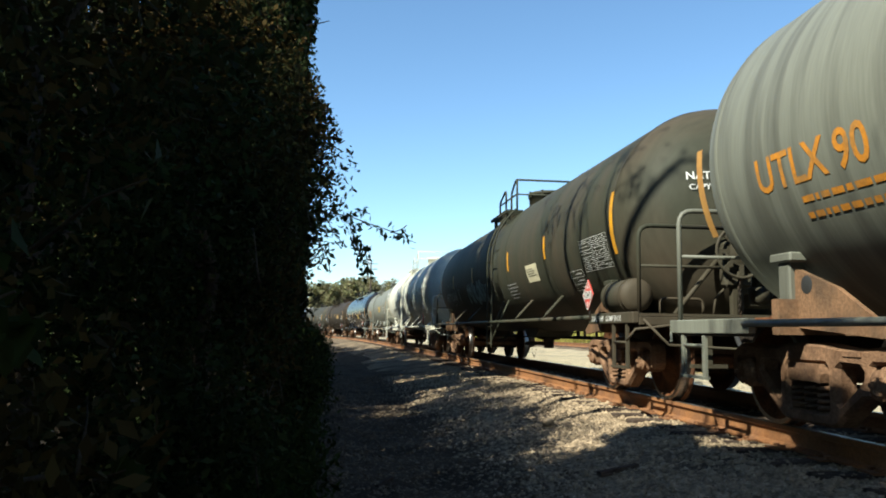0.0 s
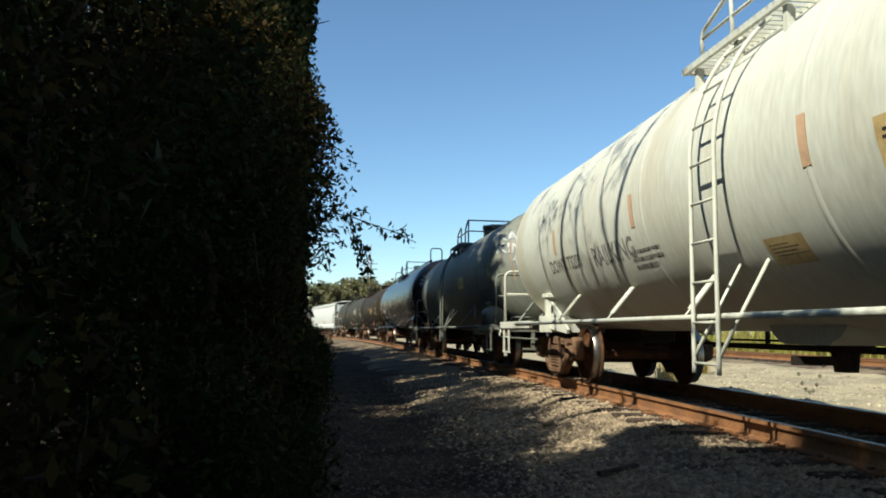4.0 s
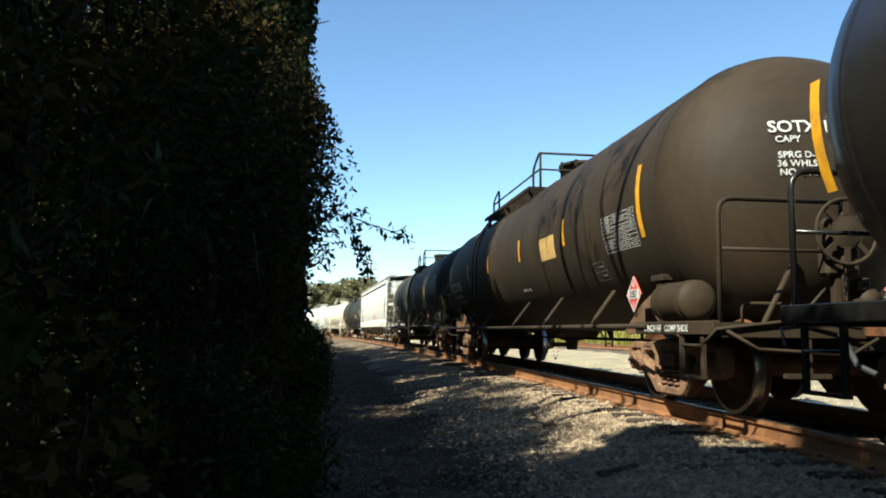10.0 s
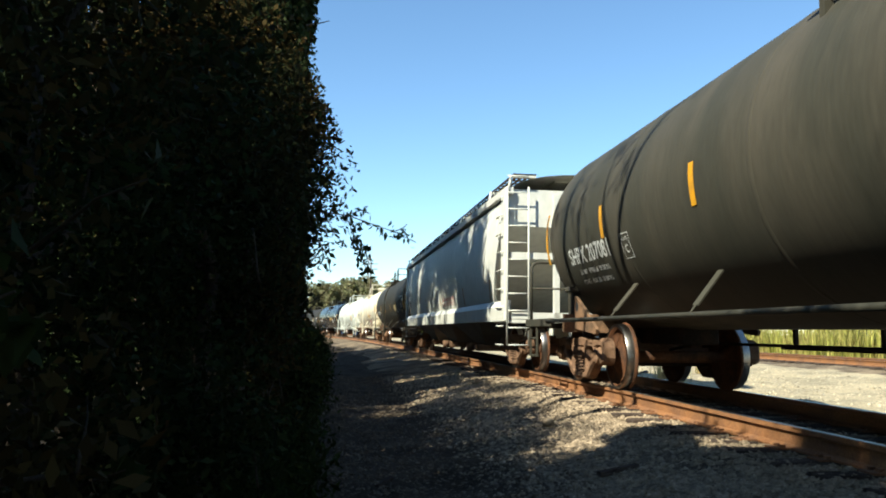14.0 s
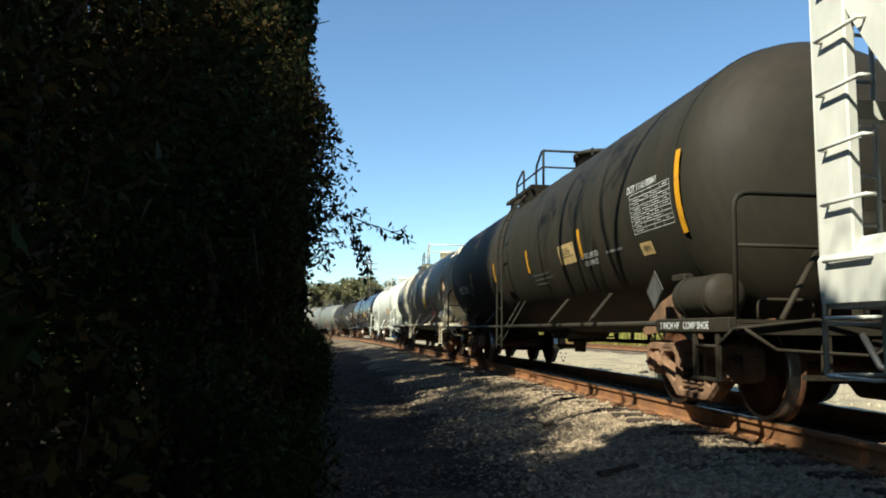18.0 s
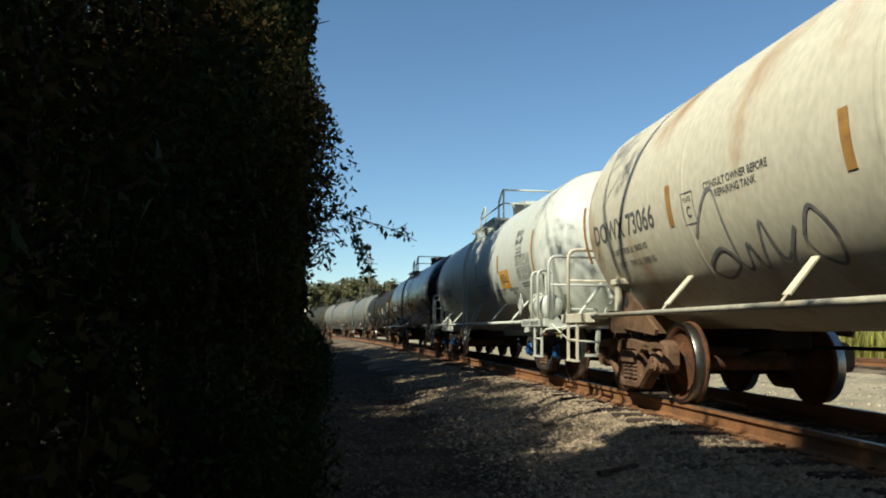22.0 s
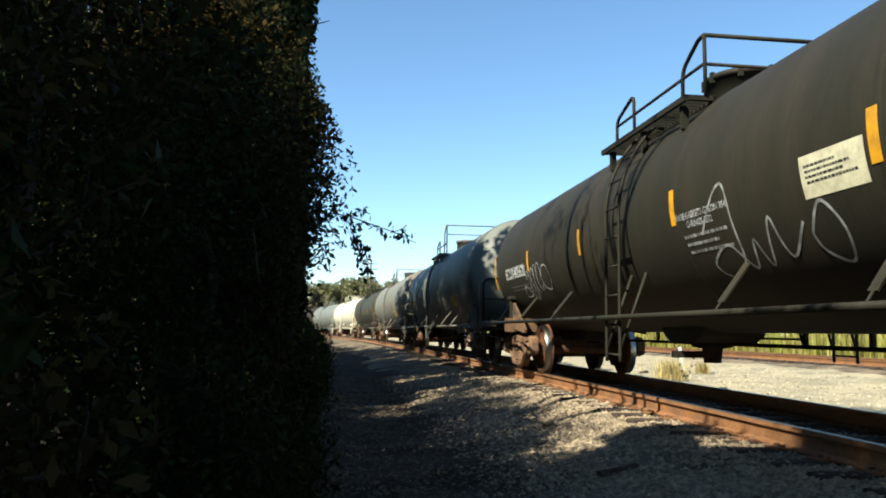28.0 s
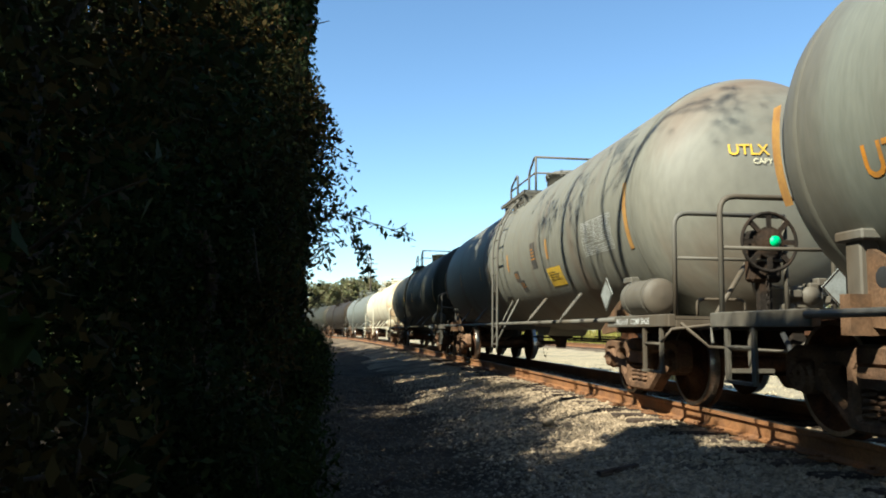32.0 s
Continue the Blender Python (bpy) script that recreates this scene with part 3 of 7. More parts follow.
def end_gear(car, yd, head, rz, paint, spec):
    """Pipes, brake valve, chain, brace and end placard on the deck at the car's front end; yd: the deck's outer edge."""
    rng = random.Random(spec["seed"] + 70)
    for x0, x1, z in ((-1.0, -0.5, rz + 0.20), (0.45, 1.2, rz + 0.24)):
        g = G()
        y = yd + 0.35
        g.tube(bend([(x0, y, rz + 0.02), (x0, y, z), (x1, y, z), (x1, y, rz + 0.02)], 0.07), 0.017, 6)
        part("grab_rail", g, paint, car)
    g = G()
    g.tube([(-0.95, yd + 0.1, rz + 0.02), (-0.42, head(-0.42, rz + 0.62) - 0.01, rz + 0.62)], 0.026, 6)
    part("deck_brace", g, paint, car, "slanting brace from the deck to the tank end")
    part("brake_valve", recalc(valve_mesh(rng, paint, yd + 0.22, rz)), None, car, "brake valve with pipes and bolted covers")
    g = G()
    x = spec.get("wheel_x", -0.25) - 0.02
    for i in range(9):
        z = 1.34 - 0.06 * i
        a = i % 2 * 1.57
        ring = [(0.016 * math.cos(k * 1.05), 0.03 * math.sin(k * 1.05)) for k in range(6)]
        g.tube([(x + u * math.cos(a), yd - 0.02 + u * math.sin(a), z + w) for u, w in ring], 0.007, 4, closed=True)
    part("brake_chain", g, M_UNDER, car)["kind"] = "stuff"
    g = G()
    g.tube([(-1.36, yd - 0.04, rz - 0.04), (-1.1, yd - 0.06, 0.62), (-0.3, yd - 0.1, 0.58), (-0.12, yd - 0.2, 0.72)], 0.016, 5)
    part("coupling_rod", g, paint, car)
    for x in (-0.62, 0.62):
        g = G()
        g.box(x - 0.03, x + 0.03, yd - 0.01, yd + 0.05, 0.40, rz - 0.1)
        g.box(x - 0.2, x + 0.2, yd - 0.01, yd + 0.05, 0.38, 0.42)
        part("end_step", g, paint, car)
    if "code" in spec:
        placard(car, 0.27, yd - 0.03, 1.2 + rz - 0.88, 90, spec["code"], spec.get("face", M_RED))


def valve_mesh(rng, mat, y, rz):
    g = G()
    g.box(-0.12, 0.22, y - 0.1, y + 0.1, rz + 0.1, rz + 0.34, 0.03)
    g.lathe([(0.0, -0.16), (0.09, -0.15), (0.1, -0.08), (0.1, 0.02)], 12, "y", (0.05, y, rz + 0.24))
    for i in range(5):
        x, z = rng.uniform(-0.2, 0.3), rz + rng.uniform(0.12, 0.4)
        g.box(x - 0.05, x + 0.05, y - 0.15, y - 0.02, z - 0.04, z + 0.04, 0.012)
    for i in range(3):
        z = rz + 0.12 + 0.1 * i
        g.tube([(0.15, y, z), (0.35 + 0.06 * i, y, z), (0.42 + 0.06 * i, y, z - 0.08), (0.42 + 0.06 * i, y, rz)], 0.016, 5)
    g.tube([(-0.1, y, rz + 0.3), (-0.3, y - 0.02, rz + 0.34), (-0.42, y, rz + 0.2), (-0.45, y, rz)], 0.014, 5)
    return g.mesh("brake_valve", mat)


RUNGS = {}


def rung_mesh(mat):
    if mat.name not in RUNGS:
        g = G()
        g.tube([(0, -0.21, 0), (0, 0.21, 0)], 0.013, 5)
        RUNGS[mat.name] = g.mesh("rung", mat)
    return RUNGS[mat.name]


def tank_car(spec):
    """One tank car, its middle at the origin, front end towards -y."""
    rng = random.Random(spec["seed"])
    tc = spec["rs"] - spec["fs"]
    r, zc = spec.get("r", 1.41), spec.get("zc", 2.18)
    sh = spec.get("shift", 0.0) + 0.07                # how far the marks stand back along the shell
    rz = spec.get("rz", 0.88)                         # height of the side rail and the end decks
    paint, trim = spec["paint"], spec.get("trim", spec["paint"])
    def turn(a):
        """Angles on the side are given for a shell of radius 1.46 m at 2.12 m; keep their heights on this one."""
        return math.degrees(math.asin(max(-0.98, min(0.98, (2.12 + 1.46 * math.sin(radians(a)) - zc) / r))))
    car = new("tank_car")
    tagged(car, spec["label"], "tank car", "cars of the freight train")
    CARS.append((car, (spec["fs"] + spec["rs"]) / 2))
    half = tc / 2
    mid_s = (spec["fs"] + spec["rs"]) / 2
    front = spec.get("fb", spec["fs"]) - mid_s      # front bogie
    df = spec.get("df", 0.0)                        # front end set back
    dr = spec.get("dr", 0.0)                        # rear end drawn out
    hd = spec.get("head", 0.82)                       # depth of the dished end
    ty = half + spec.get("over", 1.22) - hd           # where the straight shell ends
    # shell
    prof = []
    for i in range(9):
        a = math.pi / 2 * i / 8
        prof.append((r * math.sin(a), -ty + df - hd * math.cos(a)))
    rows = [x for x in np.linspace(-ty + df, ty + dr, 8)[1:-1]]
    prof += [(r, float(y)) for y in rows]
    for i in range(9):
        a = math.pi / 2 * i / 8
        prof.append((r * math.cos(a), ty + dr + hd * math.sin(a)))
    g = G()
    g.lathe(prof, 96, "y", (0, 0, zc))
    part("tank", g, paint, car, spec.get("tank_label", ""))
    # weld seams
    for y in np.linspace(-ty + df, ty + dr, spec.get("rings", 6)):
        g = G()
        g.lathe([(r, y - 0.035), (r + 0.004, y - 0.02), (r + 0.004, y + 0.02), (r, y + 0.035)], 72, "y", (0, 0, zc))
        part("weld_seam", g, paint, car)
    top = zc + r
    detail = spec.get("detail", True)

    def head(x, z):
        q = 1 - (x * x + (z - zc) ** 2) / (r * r)
        return -ty + df - hd * math.sqrt(max(q, 0.0))
    # manway and platform
    g = G()
    g.lathe([(0.41, top - 0.25), (0.41, top + 0.22), (0.44, top + 0.22), (0.44, top + 0.27), (0.38, top + 0.30), (0.0, top + 0.32)], 24, "z", (0, spec.get("dome_y", 0), 0))
    for i in range(8):
        a = i * math.pi / 4 + 0.2
        dy = spec.get("dome_y", 0)
        g.box(0.43 * math.cos(a) - 0.022, 0.43 * math.cos(a) + 0.022, dy + 0.43 * math.sin(a) - 0.022, dy + 0.43 * math.sin(a) + 0.022, top + 0.18, top + 0.30)
    part("manway", recalc(g.mesh("manway", spec.get("dome_paint", trim))), None, car, "round manway with a bolted lid")
    p0, p1 = spec.get("plat", (-1.0, 1.05))
    lo = top - 0.24
    for side in (-1, 1):
        g = G()
        xa, xb = sorted((side * 0.80, side * 1.14))
        g.box(xa, xb, p0, p0 + 0.05, lo - 0.05, lo)
        g.box(xa, xb, p1 - 0.05, p1, lo - 0.05, lo)
        g.box(xa, xa + 0.04, p0, p1, lo - 0.06, lo)
        g.box(xb - 0.04, xb, p0, p1, lo - 0.06, lo)
        k = int((p1 - p0) / 0.09)
        for i in range(1, k):
            y = p0 + (p1 - p0) * i / k
            g.box(xa, xb, y - 0.008, y + 0.008, lo - 0.035, lo - 0.003)
        for y in (p0 + 0.2, (p0 + p1) / 2, p1 - 0.2):
            g.prism([(y - 0.03, lo - 0.06), (y + 0.03, lo - 0.06), (y + 0.03, lo - 0.3), (y - 0.03, lo - 0.3)][::-1], xa + 0.05, xa + 0.12)
        part("platform", g, trim, car, "steel grating platform")
        g = G()
        x = side * 0.92
        hz = lo + 0.62 + spec.get("rh", 0.0)
        yl = spec.get("lad", -0.15)
        if spec.get("rail") == "hoops":
            for y in (p0 + 0.1, p1 - 0.5):
                g.tube(bend([(x, y, lo), (x, y, hz), (x, y + 0.42, hz), (x, y + 0.42, lo)], 0.12), 0.022, 8)
            g.tube([(x, p0 + 0.5, lo + 0.55), (x, p1 - 0.5, lo + 0.55)], 0.018, 6)
        else:
            g.tube([(x, p0, lo), (x, p0, hz)], 0.022, 6)
            g.tube(bend([(x, p0 + 0.5, lo), (x, p0 + 0.5, hz - 0.2), (x, p0 + 0.12, hz), (x, p0, hz)], 0.12), 0.022, 8)
            g.tube(bend([(x, p1, lo), (x, p1, lo + 0.4), (x, p1 - 0.58, lo + 0.58), (x, p1 - 0.6, lo)], 0.1), 0.022, 8)
            g.tube([(x, p0, lo + 0.33), (x, p1, lo + 0.33)], 0.018, 6)
        part("platform_railing", g, trim, car, "tubular guard railing")
    g = G()
    hz = lo + 0.62 + spec.get("rh", 0.0)
    g.tube([(-0.92, p0, hz), (0.92, p0, hz)], 0.022, 6)
    g.tube([(-0.92, p0, hz - 0.3), (0.92, p0, hz - 0.3)], 0.018, 6)
    part("cross_rail", g, trim, car)
    for y in (-0.85, 0.8):
        g = G()
        g.lathe([(0.14, top - 0.1), (0.14, top + 0.12), (0.1, top + 0.17), (0.0, top + 0.17)], 12, "z", (0, y, 0))
        part("valve_housing", recalc(g.mesh("valve_housing", trim)), None, car)
    # ladders on both sides
    yl = spec.get("lad", -0.15) + sh
    for side in (-1, 1):
        if side < 0 and spec.get("no_ladder"):
            continue
        g = G()

        def lad(z):
            dz = z - zc
            if z < zc:
                return side * (r + 0.12)
            return side * math.sqrt(max((r + 0.12) ** 2 - dz * dz, 0.0001))
        zs = [0.42 + i * 0.07 for i in range(int((top - 0.1 - 0.42) / 0.07))]
        for e in (-0.21, 0.21):
            g.tube([(lad(z), yl + e, z) for z in zs], 0.02, 5)
        for e in (-0.21, 0.21):
            g.tube([(side * (r + 0.12), yl + e, 0.55), (side * 1.12, yl + e - 0.06, zc - math.sqrt(max(r * r - 1.12 ** 2, 0.1)))], 0.018, 5)
        ladder = part("ladder", g, trim, car, "side ladder to the top platform")
        z = 0.5
        while z < top - 0.15:
            q = part("rung", rung_mesh(trim), None, ladder)
            q.location = (lad(z), yl, z)
            z += 0.33
    if spec.get("ridge"):
        for side in (-1, 1):
            g = G()
            g.box(*sorted((side * 0.55, side * 0.62)), -ty + 0.2, ty - 0.2, top - 0.2, top + 0.0)
            part("top_walkway", g, trim, car, "low steel ridge along the tank top")
            for y in (-ty + 0.08, ty - 0.3):
                g = G()
                g.tube(bend([(side * 0.64, y, top - 0.2), (side * 0.64, y, top + 0.44), (side * 0.18, y, top + 0.44), (side * 0.18, y, top - 0.1)], 0.12), 0.024, 8)
                part("grab_hoop", g, trim, car)
    # side rails and their brackets
    for side in (-1, 1):
        g = G()
        y0 = half + 0.15
        g.tube([(side * 1.47, -y0, rz), (side * 1.47, y0, rz)], 0.027, 8)
        part("side_rail", g, trim, car, "long pipe rail along the side")
        for y in spec.get("brackets", (-4.4, -2.6, 2.3, 4.3)):
            g = G()
            a, b = Vector((side * 1.46, y, rz)), Vector((side * 1.08, y + 0.12, zc - math.sqrt(max(r * r - 1.08 ** 2, 0.1))))
            d = (b - a)
            mm = Matrix.Translation(a) @ d.to_track_quat("Z", "Y").to_matrix().to_4x4()
            g.box(-0.033, 0.033, -0.008, 0.008, d.length * 0.2, d.length * 0.98, m=mm)
            g.tube([a, a + d * 0.3], 0.011, 5)
            part("rail_bracket", g, trim, car)
    # ends
    for e in (-1, 1):
        yb = front if e < 0 else spec.get("rb", spec["rs"]) - mid_s
        yd = e * (half + 1.46)                        # outer edge of the end deck
        g = G()
        g.box(-0.24, 0.24, *sorted((yb - e * 1.6, yd)), 0.60, 0.90, 0.02)
        part("stub_sill", g, M_UNDER, car, "stub centre sill")
        coupler(car, yd, e, M_RUST)
        g = G()
        for side in (-1, 1):
            zt = zc - math.sqrt(max(r * r - 1.1 ** 2, 0.1))
            poly = [(yb + e * 0.05, 0.80), (yb + e * 0.05, zt - 0.08), (yb - e * 0.06, zt - 0.08), (yb - e * 0.5, 1.06), (yb - e * 0.98, 0.78), (yb - e * 0.95, 0.72)]
            g.prism(poly if e > 0 else poly[::-1], side * 1.13 - 0.02, side * 1.13 + 0.02)
        g.box(-1.3, 1.3, yb - 0.05, yb + 0.05, 0.74, 1.0)
        # black discs on the uncut web paint the dark of its holes
        for side in (-1, 1):
            h = G()
            q = [(0.0, side * 1.154), (0.06, side * 1.154), (0.068, side * 1.151)]
            h.lathe(q if side < 0 else q[::-1], 14, "x", (0, yb - e * 0.16, 1.1))
            part("lightening_hole", h, M_BLACKINK, car)
        part("bolster_gusset", recalc(g.mesh("bolster_gusset", spec.get("gusset", M_GUSSET))), None, car, "brown bolster web and gussets")
        for side in (-1, 1):
            g = G()
            zt = zc - math.sqrt(max(r * r - 1.1 ** 2, 0.1))
            g.box(*sorted((side * 1.05, side * 1.19)), yb + e * 0.06 - 0.075, yb + e * 0.06 + 0.075, rz - 0.05, zt + 0.03, 0.012)
            g.box(*sorted((side * 1.02, side * 1.22)), yb + e * 0.06 - 0.14, yb + e * 0.06 + 0.14, zt - 0.02, zt + 0.05, 0.012)
            part("bolster_post", g, trim, car, "upright post under the tank saddle" if side < 0 and e < 0 else "")
        g = G()
        ya, yz = sorted((yb + e * 0.1, yd + e * 0.02))
        g.box(-1.40, 1.40, ya, yz, rz - 0.005, rz + 0.025)
        deck = part("end_deck", g, spec.get("deck", trim), car, "steel end deck")
        for side in (-1, 1):
            g = G()
            xa, xb = sorted((side * 1.40, side * 1.47))
            g.box(xa, xb, ya, yz, rz - 0.08, rz + 0.04, 0.008)
            part("deck_sill", g, spec.get("deck", trim), deck)
        g = G()
        g.box(-1.40, 1.40, *sorted((yd - e * 0.04, yd + e * 0.02)), rz - 0.10, rz - 0.008, 0.008)
        part("deck_beam", g, spec.get("deck", trim), deck)
        if e < 0 and spec.get("shoe", True):
            g = G()
            vs, fs = letters("2 INCH HF   COMP SHOE", 0.085)
            g.add([(-1.475, (ya + yz) / 2 + 0.1 - u, rz - 0.025 + v) for u, v in vs], fs)
            part("sill_writing", g, spec.get("shoe_mat", M_WHITE), deck)["kind"] = "stuff"
        g = G()
        z1 = 1.88
        for yy, za in ((yd - e * 0.02, z1), ):
            g.tube(bend([(-1.38, yy, rz + 0.02), (-1.38, yy, za), (-0.25, yy, za)], 0.14), 0.024, 8)
            g.tube(bend([(1.38, yy, rz + 0.02), (1.38, yy, za), (0.25, yy, za), (0.25, yy, rz + 0.02)], 0.14), 0.024, 8)
            g.tube([(-0.25, yy, za), (-0.25, yy, rz + 0.02)], 0.024, 7)
            g.tube([(-1.38, yy, 1.45), (-0.25, yy, 1.45)], 0.018, 6)
        part("end_handrail", g, trim, car, "bent pipe handrail at the end deck")
        if spec.get("loops"):
            for dy in (0.62, 1.0):
                g = G()
                yy = yb + e * dy
                g.tube(bend([(-1.43, yy, 0.75), (-1.43, yy, 1.7), (-1.19, yy, 1.7), (-1.19, yy, rz + 0.02)], 0.1), 0.022, 8)
                part("grab_loop", g, trim, car, "tall bent pipe grab rail")
        for side in (-1, 1):
            g = G()
            x = side * 1.44
            ys = yd - e * 0.41
            for dy in (-0.2, 0.2):
                g.box(*sorted((x - 0.012 * side, x + 0.012 * side)), ys + dy - 0.028, ys + dy + 0.028, 0.36, rz - 0.02)
            g.box(*sorted((x - 0.03 * side, x + 0.03 * side)), ys - 0.22, ys + 0.22, 0.36, 0.385)
            g.tube([(x, ys - 0.2, 0.64), (x, ys + 0.2, 0.64)], 0.016, 6)
            part("sill_step", g, trim, car, "stirrup step under the end deck")
        add_bogie(car, yb, spec.get("bogie", "brown"))
    if not spec.get("bare_deck"):
        air_reservoir(car, front - 0.62, -1, trim, rz - 0.96)
    if detail:
        end_gear(car, -half - 1.46, head, rz, trim, spec)
    if spec.get("wheel", True):
        brake_wheel(car, -half - 1.5, spec.get("wheel_x", -0.25), 1.62, spec.get("wheel_mat", M_UNDER if trim is not paint else trim), spec.get("sticker"))
    # bottom outlet
    g = G()
    zb = zc - r
    g.lathe([(0.16, zb + 0.1), (0.16, zb - 0.12), (0.24, zb - 0.12), (0.24, zb - 0.17), (0.12, zb - 0.19), (0.10, zb - 0.36), (0.0, zb - 0.36)], 14, "z", (0, spec.get("outlet", 0.3), 0))
    g.box(-0.5, -0.02, spec.get("outlet", 0.3) - 0.04, spec.get("outlet", 0.3) + 0.04, zb - 0.3, zb - 0.22)
    yo = spec.get("outlet", 0.3)
    part("outlet_valve", recalc(g.mesh("outlet_valve", M_UNDER)), None, car, "bottom outlet valve")
    g = G()
    g.prism([(yo - 0.62, zb + 0.10), (yo - 0.50, zb - 0.04), (yo - 0.33, zb - 0.12), (yo + 0.33, zb - 0.12), (yo + 0.50, zb - 0.04), (yo + 0.62, zb + 0.10)], -0.38, 0.38)
    part("outlet_skid", g, paint, car, "protective skid round the outlet")
    g = G()
    for i in range(9):
        q = i / 8
        g.tube([(-0.3, yo - 0.12 + 0.42 * q + dy, zb - 0.3 - 0.24 * math.sin(math.pi * q) + dz) for dy, dz in ((-0.02, 0.0), (0.0, 0.014), (0.02, 0.0), (0.0, -0.014))], 0.006, 4, closed=True)
    part("chain", g, M_UNDER, car)["kind"] = "stuff"
    for e in (-1, 1):
        g = G()
        yd = e * (half + 1.5)
        g.tube([(-1.5, yd - e * 0.12, 0.66), (-1.45, yd, 0.78), (-0.75, yd, 0.86), (-0.2, yd + e * 0.06, 0.80)], 0.015, 5)
        part("uncoupling_lever", g, trim, car)
    g = G()
    for e in (-1, 1):
        g.tube([(0.35, -half + 0.9, 0.62), (0.35, half - 0.9, 0.62)], 0.02, 5)
        g.tube([(0.35, e * (half - 0.9), 0.62), (0.2, e * (half - 0.3), 0.5)], 0.02, 5)
    part("brake_rod", g, M_UNDER, car)
    low = rng.uniform(0.54, 0.64)                     # brake pipe and rods hung under the far side
    y, hung = -half + 1.5, []
    while y < half - 1.6:
        hung.append(y)
        g = G()
        g.box(1.2, 1.245, y - 0.03, y + 0.03, low - 0.02, zc - math.sqrt(max(r * r - 1.2 ** 2, 0.1)) + 0.02)
        part("rod_hanger", g, M_UNDER, car)
        y += rng.choice((0.45, 0.8, 1.2, 1.6))
    g = G()
    g.tube([(1.22, -half + 1.4, low), (1.22, half - 1.5, low)], 0.024, 6)
    part("brake_pipe", g, M_UNDER, car)
    g = G()
    yq = rng.choice(hung[1:-1])
    g.tube([(1.22, yq, low + 0.1), (1.22, yq + rng.uniform(1.4, 2.6), low + 0.1)], 0.018, 6)
    part("brake_rod", g, M_UNDER, car)
    yq = rng.choice(hung[1:-1])
    g = G()
    g.tube([(1.2, yq, low), (1.18, yq + 0.42, zc - math.sqrt(max(r * r - 1.18 ** 2, 0.1)) + 0.02)], 0.02, 5)
    part("hanger_brace", g, M_UNDER, car)
    # stripes
    if spec.get("stripe"):
        for k, (y, a0, a1) in enumerate(spec.get("stripes", [])):
            a0, a1 = turn(a0), turn(a1)
            mid = radians((a0 + a1) / 2)
            h = r * radians(a1 - a0)
            part("reflective_stripe", side_patch(-0.05, 0.05, -h / 2, h / 2, r, zc, y + sh, mid, 0.006, 6), spec["stripe"], car, "faded yellow reflective strip" if k == 0 else "")
    for text, size, y, ang, mat in spec.get("texts", []):
        if text == "PLATE":
            g = G()
            for u0, u1, v0, v1 in ((-0.12, 0.12, 0.06, 0.07), (-0.12, 0.12, -0.23, -0.22), (-0.12, -0.11, -0.22, 0.06), (0.11, 0.12, -0.22, 0.06)):
                q = side_patch(u0, u1, v0, v1, r, zc, y + sh, radians(turn(ang)), 0.004, 3)
                g.add(q.v, q.f)
            part("plate_frame", g, mat, car, "stencilled square frame")["kind"] = "stuff"
        part("stencilled_mark", side_text(text, size, r, zc, y + sh, radians(turn(ang)), 0.92), mat, car, "stencilled lettering")["kind"] = "stuff"
    for text, size, x, z, mat in spec.get("head_texts", []):
        part("head_mark", head_text(text, size, head, x, z), mat, car, "stencilled lettering on the tank end")
    for lines, size, y, ang, mat in spec.get("bars", []):
        part("small_writing", side_bars(lines, size, r, zc, y + sh, radians(turn(ang)), rng), mat, car)["kind"] = "stuff"
    for w, h, cols, rows, y, ang, mat in spec.get("grids", []):
        part("data_table", side_grid(w, h, cols, rows, r, zc, y + sh, radians(turn(ang)), rng), mat, car, "white stencilled inspection table")["kind"] = "stuff"
    for w, h, y, ang, mat in spec.get("signs", []):
        ang, y = turn(ang), y + sh
        q = part("warning_label", side_patch(-w / 2, w / 2, -h / 2, h / 2, r, zc, y, radians(ang), 0.0035, 4), mat, car, "rectangular warning label")
        if mat is not M_SIGNBLANK:
            part("label_writing", side_bars([w * 0.5, w * 0.7, w * 0.6, w * 0.8], h * 0.075, r, zc, y, radians(ang) + h * 0.25 / r, rng), M_ORANGE if mat is M_DARKLABEL else M_BLACKINK, q)["kind"] = "stuff"
    for lines in spec.get("scrawls", []):
        scrawl(car, (lines[0] + sh, turn(lines[1]), *lines[2:]), r, zc)
    if "code" in spec:
        placard(car, -1.5, front - 0.15 + spec.get("placard_back", 0.0), 1.19 + 0.5 * (rz - 0.92), 0, spec["code"], spec.get("face", M_RED))
    return car


